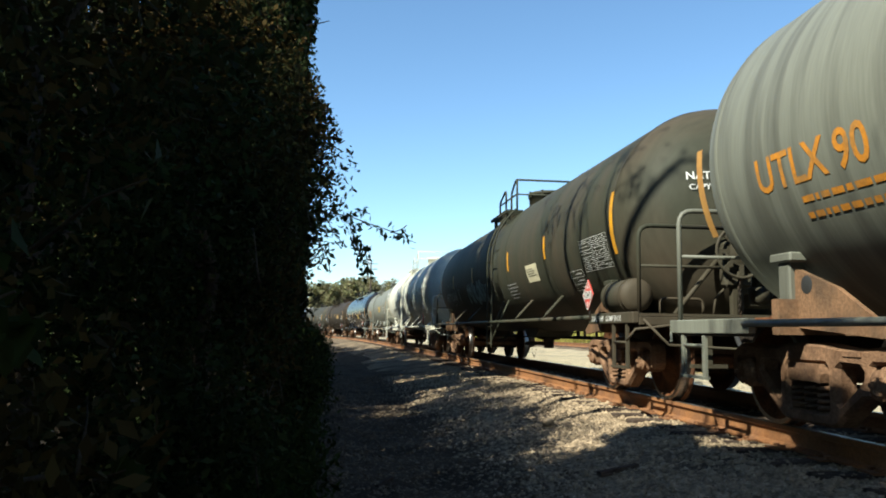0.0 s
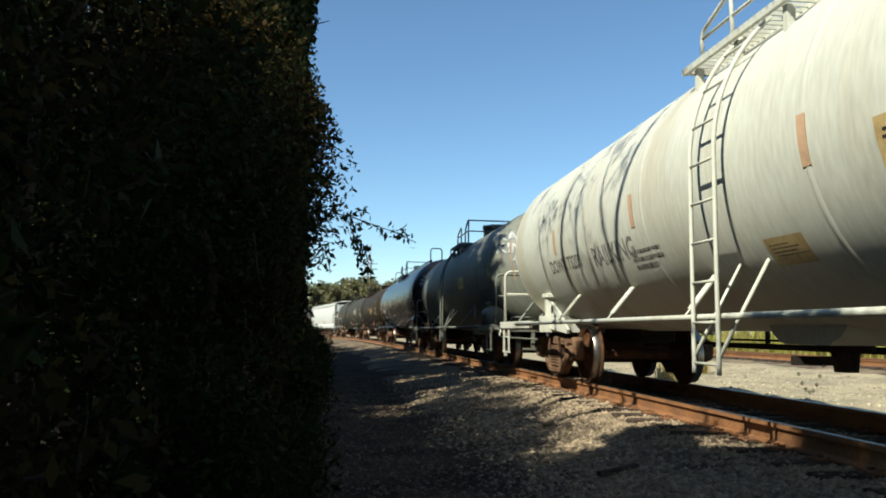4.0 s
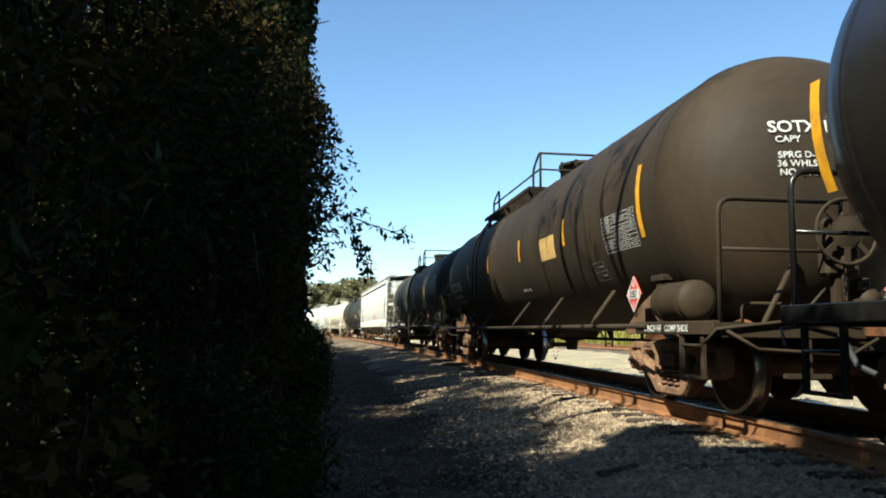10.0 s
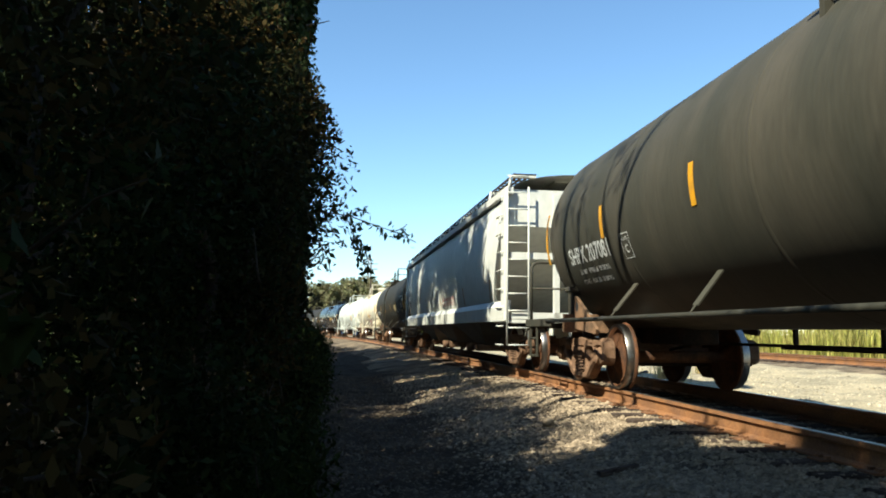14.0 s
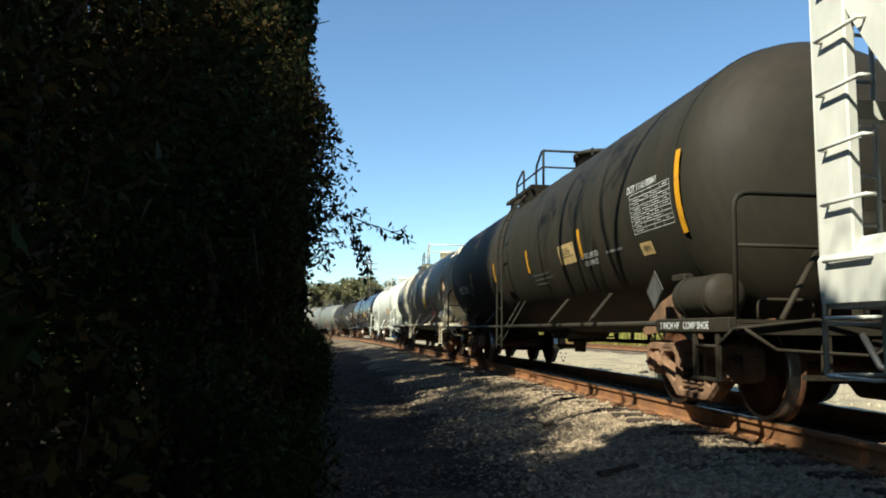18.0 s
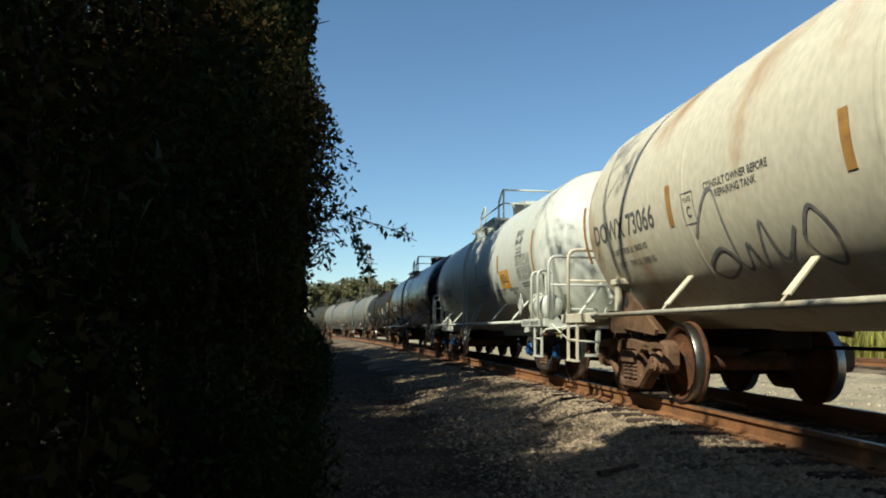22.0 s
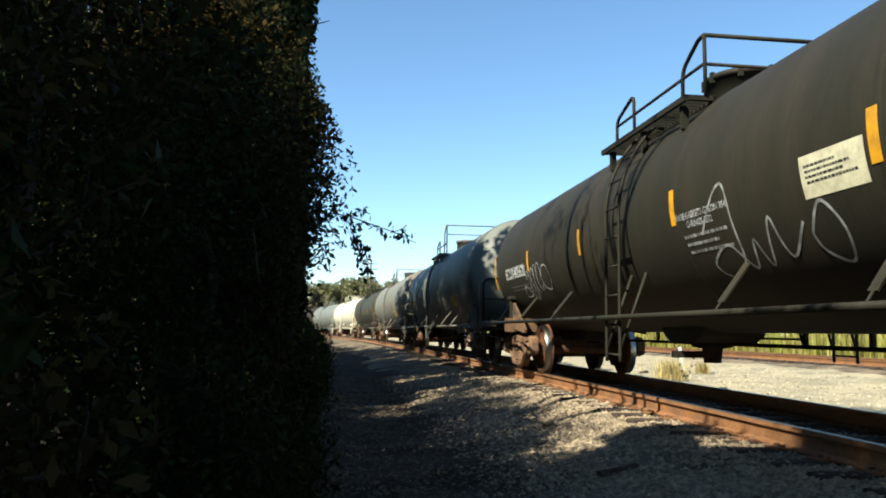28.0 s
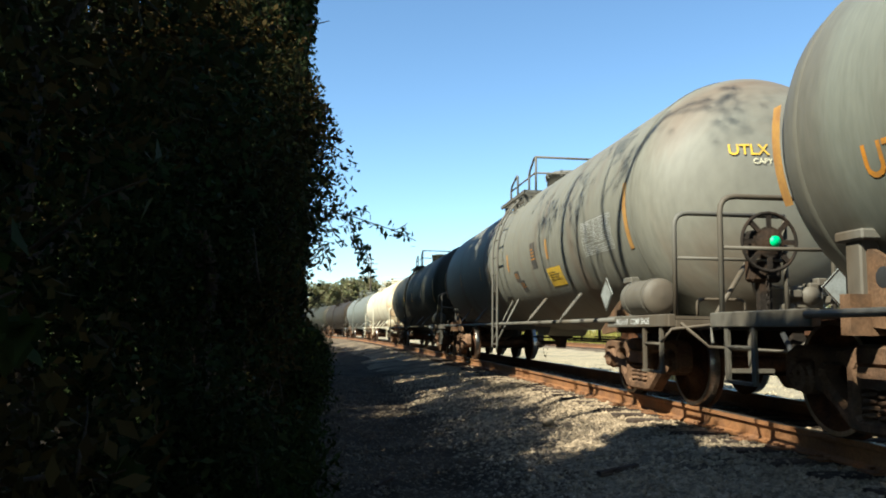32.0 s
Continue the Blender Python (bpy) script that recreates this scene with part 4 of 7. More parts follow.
def scrawl(car, item, r, zc):
    """Sprayed strokes: smooth lines wrapped on the side."""
    y0, ang, width, mat, strokes = item[:5]
    lift = item[5] - 0.005 if len(item) > 5 else 0.005
    g = G()
    for st in strokes:
        pts = [Vector((a, b)) for a, b in st]
        fine = []
        for i in range(len(pts) - 1):
            p0, p1, p2, p3 = pts[max(i - 1, 0)], pts[i], pts[i + 1], pts[min(i + 2, len(pts) - 1)]
            for k in range(6):
                t = k / 6
                fine.append(0.5 * ((2 * p1) + (p2 - p0) * t + (2 * p0 - 5 * p1 + 4 * p2 - p3) * t * t + (3 * p1 - p0 - 3 * p2 + p3) * t ** 3))
        fine.append(pts[-1])
        vs = []
        for i, p in enumerate(fine):
            d = (fine[min(i + 1, len(fine) - 1)] - fine[max(i - 1, 0)])
            nn = Vector((-d.y, d.x)).normalized() * width / 2
            for q in (p + nn, p - nn):
                vs.append(on_side(q.x, q.y, r, zc, y0, radians(ang), lift))
        g.add(vs, [(2 * i, 2 * i + 1, 2 * i + 3, 2 * i + 2) for i in range(len(fine) - 1)])
    part("graffiti", g, mat, car, "sprayed graffiti scrawl")["kind"] = "stuff"


def covered_hopper(spec):
    rng = random.Random(spec["seed"])
    tc = spec["rs"] - spec["fs"]
    half = tc / 2
    paint = spec["paint"]
    car = new("hopper_car")
    tagged(car, spec["label"], "hopper car", "cars of the freight train")
    CARS.append((car, (spec["fs"] + spec["rs"]) / 2))
    ye = half + 1.25
    zb, zt, xw = 0.93, 3.28, 1.53
    # side sheets, slightly bowed, each a shell with thickness
    for side in (-1, 1):
        g = G()
        n = 22
        prof = []
        for i in range(n + 1):
            t = i / n
            z = zb + 0.36 + (zt - zb - 0.42) * t
            x = xw - 0.10 * (2 * t - 1) ** 2 + 0.02
            prof.append((x, z))
        vs, fs = [], []
        for off in (0.0, -0.05):
            for e in (-1, 1):
                # each end is cut back on a slant, open below
                vs += [(side * (x + off), e * (ye - 0.26 - 0.68 * max(0.0, 2.75 - z)), z) for x, z in prof]
        k = n + 1
        for i in range(n):
            fs += [(i, i + 1, k + i + 1, k + i), (2 * k + i, 3 * k + i, 3 * k + i + 1, 2 * k + i + 1), (i, 2 * k + i, 2 * k + i + 1, i + 1), (k + i, k + i + 1, 3 * k + i + 1, 3 * k + i)]
        fs += [(0, k, 3 * k, 2 * k), (n, 2 * k + n, 3 * k + n, k + n)]
        g.add(vs, fs)
        me = recalc(g.mesh("side_sheet", paint))
        part("side_sheet", me, None, car, "smooth bowed grey-white side" if side < 0 else "")
        g = G()
        poly = [(side * (xw - 0.06), zb), (side * (xw + 0.02), zb), (side * (xw + 0.035), zb + 0.26), (side * (xw - 0.05), zb + 0.38), (side * (xw - 0.12), zb + 0.38)]
        vs = [(x, -ye, z) for x, z in poly] + [(x, ye, z) for x, z in poly]
        fs = [tuple(range(5)), tuple(range(9, 4, -1))] + [(i, (i + 1) % 5, 5 + (i + 1) % 5, 5 + i) for i in range(5)]
        g.add(vs, fs)
        part("side_sill", recalc(g.mesh("side_sill", paint)), None, car, "deep side sill")
        g = G()
        g.box(*sorted((side * (xw - 0.16), side * (xw + 0.0))), -ye, ye, zt - 0.02, zt + 0.12, 0.01)
        part("top_chord", g, paint, car)
        for y in (-ye + 0.15, ye - 0.15):
            g = G()
            g.box(*sorted((side * (xw - 0.06), side * (xw + 0.012))), y - 0.16, y + 0.16, zb, zt + 0.05, 0.01)
            part("corner_post", g, paint, car)
    # roof and walkway
    g = G()
    vs, fs = [], []
    for y in (-ye + 0.1, ye - 0.1):
        vs += [(xw * 0.92 * math.sin(a), y, zt + 0.06 + 0.36 * math.cos(a)) for a in [(-1 + i / 6) * 1.5708 for i in range(13)]]
    g.add(vs, [(i, i + 1, 13 + i + 1, 13 + i) for i in range(12)])
    part("roof", recalc(g.mesh("roof", paint)), None, car, "rounded roof sheet")
    for side in (-1, 1):
        g = G()
        xa, xb = sorted((side * 0.95, side * 1.36))
        z = zt + 0.36
        for i in range(5):
            x = xa + (xb - xa) * i / 4
            g.box(x - 0.012, x + 0.012, -ye, ye, z - 0.02, z + 0.02)
        k = 60
        for i in range(k + 1):
            y = -ye + 2 * ye * i / k
            g.box(xa, xb, y - 0.008, y + 0.008, z - 0.015, z + 0.015)
        part("roof_walkway", g, M_UNDER, car, "dark grating walkway along the roof edge")
        k = 10
        for i in range(k + 1):
            g = G()
            y = -ye + 2 * ye * i / k
            g.box(*sorted((side * 0.95, side * 1.38)), y - 0.025, y + 0.025, z - 0.06, z - 0.02)
            g.tube([(side * (xw - 0.06), y, zt + 0.05), (side * 1.42, y, z - 0.02)], 0.025, 5)
            part("walkway_bracket", g, paint, car)
    for i in range(8):
        y = -ye + 1.2 + (2 * ye - 2.4) * i / 7
        g = G()
        g.box(-0.4, 0.4, y - 0.55, y + 0.55, zt + 0.38, zt + 0.5, 0.03)
        part("roof_hatch", g, paint, car)
    # ends: sloping sheet, cross beams, ladders
    for e in (-1, 1):
        g = G()
        poly = [(e * (ye - 0.1), zt + 0.1), (e * (ye - 0.14), zt + 0.1), (e * (half - 1.7), zb + 0.2), (e * (half - 1.66), zb + 0.2), (e * (ye - 0.1), zt - 0.6)]
        g.prism(poly, -xw + 0.1, xw - 0.1)
        part("slope_sheet", recalc(g.mesh("slope_sheet", paint)), None, car, "sloping end sheet")
        g = G()
        for z in (zb + 0.1, zb + 1.2):
            g.box(-xw + 0.1, xw - 0.1, e * (ye - 0.05) - 0.05, e * (ye - 0.05) + 0.05, z - 0.06, z + 0.06)
        for x in (-0.55, 0.55):
            g.box(x - 0.05, x + 0.05, e * (ye - 0.05) - 0.05, e * (ye - 0.05) + 0.05, zb, zt)
        g.box(-0.25, 0.25, *sorted((e * (half - 1.8), e * (half + 1.32))), 0.62, 0.9, 0.02)
        g.box(-1.5, 1.5, *sorted((e * (half + 0.2), e * (half + 1.25))), 0.9, 0.96)
        part("end_frame", g, paint, car, "open end frame")
        for x in (-1.3, 1.3):
            g = G()
            yy = e * (ye + 0.05)
            for dx in (-0.2, 0.2):
                g.tube([(x + dx, yy, 0.5), (x + dx, yy, zt + 0.12)], 0.018, 5)
            for i in range(11):
                g.tube([(x - 0.2, yy, 0.5 + i * 0.31), (x + 0.2, yy, 0.5 + i * 0.31)], 0.013, 5)
            part("end_ladder", g, paint, car, "end ladder")
        for side in (-1, 1):
            x = side * (xw + 0.06)
            for i in range(9):
                g = G()
                z = 0.5 + i * 0.34
                g.tube([(x - side * 0.06, e * (ye - 0.1), z), (x, e * (ye - 0.1), z), (x, e * (ye - 0.5), z), (x - side * 0.06, e * (ye - 0.5), z)], 0.013, 5)
                part("grab_iron", g, paint, car)
        coupler(car, e * (half + 1.3), e, M_RUST)
        add_bogie(car, e * half, "brown")
    # discharge hoppers
    for i in range(3):
        y = (i - 1) * 3.9
        g = G()
        vs = [(sx * xw * 0.93, y + sy * 1.95, 0.98) for sx, sy in ((-1, -1), (1, -1), (1, 1), (-1, 1))] + \
             [(sx * 0.95, y + sy * 0.45, 0.42) for sx, sy in ((-1, -1), (1, -1), (1, 1), (-1, 1))]
        g.add(vs, [(0, 1, 2, 3), (7, 6, 5, 4), (0, 4, 5, 1), (1, 5, 6, 2), (2, 6, 7, 3), (3, 7, 4, 0)])
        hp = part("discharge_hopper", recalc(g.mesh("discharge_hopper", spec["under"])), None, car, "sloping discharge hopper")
        g = G()
        g.box(-1.15, 1.15, y - 0.42, y + 0.42, 0.27, 0.44, 0.02)
        for side in (-1, 1):
            g.lathe([(0.0, side * 1.15), (0.1, side * 1.15), (0.1, side * 1.32), (0.0, side * 1.32)], 10, "x", (0, y, 0.36))
        part("outlet_gate", g, M_BOGIE, hp, "rusty outlet gate")
    # marks
    def mark(name, g2, mat, label=""):
        part(name, g2, mat, car, label)

    def flat(vs2, y0, z0, lift):
        out = []
        for u, v in vs2:
            z = z0 + v
            t = (z - zb - 0.36) / (zt - zb - 0.36)
            out.append((-(xw - 0.10 * (2 * t - 1) ** 2 + 0.02 + lift), y0 - u, z))
        return out
    for text, size, y, z, mat in spec["texts"]:
        vs, fs = letters(text, size)
        g = G()
        g.add(flat(vs, y, z, 0.008), fs)
        mark("stencilled_mark", g, mat, "stencilled lettering")
    for w, h, y, z, lean, mat in spec["patches"]:
        g = G()
        n = 4
        vs = []
        for i in range(n + 1):
            v = -h / 2 + h * i / n
            vs += [(-w / 2 + lean * v, v), (w / 2 + lean * v, v)]
        g.add(flat(vs, y, z, 0.007), [(2 * i, 2 * i + 1, 2 * i + 3, 2 * i + 2) for i in range(n)])
        mark("reflective_stripe" if mat is M_STRIPE_OLD else "small_writing", g, mat)
    return car


# ---- paints ----
def paint(name, base, dirt, rough=0.55, spot_scale=0.9, lo=0.42, hi=0.68, spec=0.4, stretch=(0.35, 1.6, 0.35)):
    return material(name, base, rough, 0.0, dirt, spot_scale, lo, hi, grain=0.10, grain_scale=14, bump=0.06, bump_scale=30, stretch=stretch, spec=spec)


M_STRIPE_OLD = material("faded_strip", (0.365, 0.197, 0.051), 0.6, 0, (0.292, 0.146, 0.044), 8, grain=0.1, bump=0.05)
P_BLACK = paint("satin_black_paint", (0.0078, 0.0078, 0.0078), (0.0130, 0.0111, 0.0091), 0.26, spec=0.35)
P_SOOT = paint("weathered_black_paint", (0.034, 0.035, 0.024), (0.056, 0.045, 0.031), 0.6, spec=0.12)
P_MATT = paint("matt_black_paint", (0.0215, 0.0197, 0.0139), (0.0325, 0.0261, 0.0180), 0.6, spec=0.12)
P_BROWNBLACK = paint("brownish_black_paint", (0.0248, 0.0187, 0.0123), (0.0395, 0.0281, 0.0171), 0.62, spec=0.12)
P_BROWNDUST = paint("brown_dusty_black_paint", (0.037, 0.035, 0.026), (0.056, 0.049, 0.036), 0.62, spec=0.12)
P_GREY = paint("weathered_grey_paint", (0.150, 0.153, 0.124), (0.110, 0.102, 0.080), 0.55)
P_GREYRUST = paint("grey_paint_with_rust", (0.157, 0.150, 0.120), (0.117, 0.073, 0.044), 0.6, lo=0.52, hi=0.75)
P_WHITE = paint("white_paint", (0.496, 0.488, 0.416), (0.416, 0.376, 0.288), 0.5, lo=0.48, hi=0.75)
P_CREAM = paint("stained_cream_paint", (0.552, 0.497, 0.368), (0.350, 0.221, 0.110), 0.55, spot_scale=1.1, lo=0.54, hi=0.74, stretch=(0.8, 1.1, 0.7))
P_WHITECLEAN = paint("clean_white_paint", (0.512, 0.512, 0.440), (0.456, 0.440, 0.368), 0.45, lo=0.5, hi=0.8)
P_GREYTRIM = paint("grey_trim_paint", (0.110, 0.102, 0.084), (0.073, 0.055, 0.036), 0.65)
P_GREYSTREAK = paint("streaked_grey_paint", (0.150, 0.153, 0.124), (0.095, 0.095, 0.077), 0.55, spot_scale=1.6, lo=0.45, hi=0.6, stretch=(0.2, 3.0, 0.2))
M_STRIPE_PALE = material("bleached_strip", (0.453, 0.292, 0.182), 0.6, 0, (0.365, 0.241, 0.146), 8, grain=0.1, bump=0.05)
M_INKGREY = material("stencil_grey", (0.088, 0.088, 0.080), 0.6, 0, (0.146, 0.139, 0.124), 9, grain=0.1, bump=0.05)
M_BLUEGREY = material("faded_blue_table", (0.219, 0.234, 0.263), 0.6, 0, (0.329, 0.314, 0.277), 9, grain=0.1, bump=0.05)
M_DARKLABEL = material("dark_label", (0.044, 0.040, 0.036), 0.6, 0, (0.088, 0.073, 0.058), 9, grain=0.1, bump=0.05)
M_SIGNORANGE = material("label_orange", (0.584, 0.277, 0.022), 0.5, 0, (0.511, 0.292, 0.058), 9, grain=0.1, bump=0.05)
P_HOPPER = paint("grey_white_hopper_paint", (0.53, 0.515, 0.455), (0.49, 0.475, 0.415), 0.5, stretch=(0.4, 0.6, 0.3))
# much darker grey than the body, for the discharge hoppers below it
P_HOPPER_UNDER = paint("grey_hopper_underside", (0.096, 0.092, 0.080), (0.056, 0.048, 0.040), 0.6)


def strips(front, rear, mids, lo=-10, hi=4, elo=-18, ehi=11):
    """Reflective strips: a long one at each end, short ones between."""
    return [(front, elo, ehi)] + [(y, lo, hi) for y in mids] + [(rear, elo, ehi)]


def plate_box(y, ang, mat):
    return [("PLATE", 0.06, y, ang + 2.6, mat), ("C", 0.14, y, ang - 2.0, mat)]


GREYHOLD = material("grey_placard_holder", (0.219, 0.226, 0.212), 0.6, 0, (0.146, 0.146, 0.131), 9)
DARKHOLD = material("dark_placard_holder", (0.051, 0.051, 0.047), 0.6, 0, (0.073, 0.073, 0.066), 9)
WHITEHOLD = material("white_placard_holder", (0.511, 0.511, 0.467), 0.6, 0, (0.402, 0.387, 0.329), 9)
M_SPRAY = material("sprayed_white", (0.453, 0.460, 0.453), 0.7, 0, (0.182, 0.182, 0.175), 12, 0.4, 0.6, grain=0.2, bump=0.02)
M_SPRAYGREEN = material("sprayed_pale_green", (0.256, 0.329, 0.277), 0.7, 0, (0.088, 0.095, 0.080), 9, 0.45, 0.62, grain=0.2, bump=0.02)
M_SPRAYPALE = material("thin_sprayed_white", (0.30, 0.30, 0.29), 0.7, 0, (0.12, 0.12, 0.115), 10, 0.4, 0.6, grain=0.2, bump=0.02)
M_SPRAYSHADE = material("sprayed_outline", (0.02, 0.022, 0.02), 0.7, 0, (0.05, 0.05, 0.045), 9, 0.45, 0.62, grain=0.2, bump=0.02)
M_SPRAYRED = material("sprayed_red", (0.329, 0.051, 0.051), 0.7, 0, (0.365, 0.182, 0.131), 9, 0.45, 0.65, grain=0.2, bump=0.02)
M_SPRAYDARK = material("sprayed_grey", (0.146, 0.139, 0.139), 0.7, 0, (0.292, 0.270, 0.234), 9, 0.45, 0.65, grain=0.2, bump=0.02)
M_FAINT = material("faded_stencil", (0.075, 0.075, 0.07), 0.7, 0, (0.05, 0.05, 0.047), 9)
M_ORANGEFADE = material("faded_orange_stencil", (0.30, 0.20, 0.085), 0.7, 0, (0.22, 0.19, 0.12), 9)
M_OLDPATCH = material("overpainted_patch", (0.22, 0.21, 0.19), 0.6, 0, (0.3, 0.28, 0.24), 9)
LOOPS_RAW = [[(-1.1, -0.28), (-1.0, -0.05), (-0.75, -0.1), (-0.62, -0.25), (-0.9, -0.3), (-1.1, -0.28)],
         [(-0.68, 0.1), (-0.5, 0.3), (-0.42, 0.1), (-0.5, -0.25), (-0.3, -0.38), (-0.2, -0.2), (-0.3, 0.15), (-0.15, 0.32), (-0.02, 0.2), (-0.08, -0.1), (0.05, -0.25)],
         [(-0.08, 0.15), (0.08, 0.36), (0.2, 0.3), (0.18, 0.0), (0.3, -0.2), (0.42, -0.1)],
         [(0.2, 0.2), (0.35, 0.4), (0.5, 0.25), (0.45, 0.0)], [(0.45, 0.05), (0.7, 0.3), (1.0, 0.25), (1.08, 0.0), (0.9, -0.2), (0.6, -0.15), (0.48, -0.02)]]
LOOPS = [[(a * 0.82, b * 0.8) for a, b in st] for st in LOOPS_RAW]
SWIRL = [[(-0.7, -0.3), (-0.62, 0.1), (-0.45, 0.22), (-0.4, -0.1), (-0.3, -0.3), (-0.22, 0.05), (-0.1, 0.2), (-0.12, -0.2), (0.0, -0.3), (0.1, 0.1), (0.25, 0.25), (0.2, -0.1), (0.3, -0.28)],
         [(-0.1, 0.1), (0.15, 0.38), (0.45, 0.3), (0.62, 0.0), (0.7, -0.25), (0.4, -0.2), (0.3, 0.05), (0.45, 0.12), (0.5, -0.05)]]
WAVE = [[(-0.95, 0.1), (-0.6, 0.45), (-0.45, 0.4), (-0.42, -0.05), (-0.5, -0.25), (-0.8, -0.35), (-0.95, -0.2), (-0.6, -0.05), (-0.35, -0.3), (-0.2, -0.05), (-0.1, -0.3), (0.1, 0.1), (0.2, -0.25), (0.5, 0.0)],
        [(0.55, -0.1), (0.75, 0.12), (0.9, -0.1), (0.8, -0.35), (0.6, -0.25), (0.55, -0.1)]]
BUBBLE = [[(-1.15, -0.2), (-1.1, 0.12), (-0.95, 0.18), (-0.9, 0.0)], [(-0.85, -0.05), (-0.78, 0.2), (-0.68, 0.1), (-0.72, -0.2)], [(-0.55, -0.22), (-0.5, 0.15), (-0.35, 0.2), (-0.3, -0.15)],
          [(-0.15, 0.2), (-0.18, -0.1), (-0.08, -0.22), (0.02, -0.1)], [(0.15, -0.2), (0.12, 0.1), (0.25, 0.2), (0.34, 0.0), (0.22, -0.2)], [(0.5, -0.22), (0.46, 0.16), (0.6, 0.2), (0.66, 0.02), (0.75, -0.2)],
          [(0.85, 0.18), (0.82, -0.12), (0.95, -0.24), (1.06, -0.12), (1.1, 0.15)]]
ARCH = [[(-0.6, -0.25), (-0.55, 0.25), (-0.4, 0.35), (-0.3, 0.2), (-0.32, -0.25)], [(-0.15, -0.28), (-0.1, 0.3), (0.05, 0.38), (0.15, 0.2), (0.1, -0.25)], [(0.25, -0.28), (0.3, 0.25), (0.45, 0.35), (0.58, 0.2), (0.6, -0.2)]]

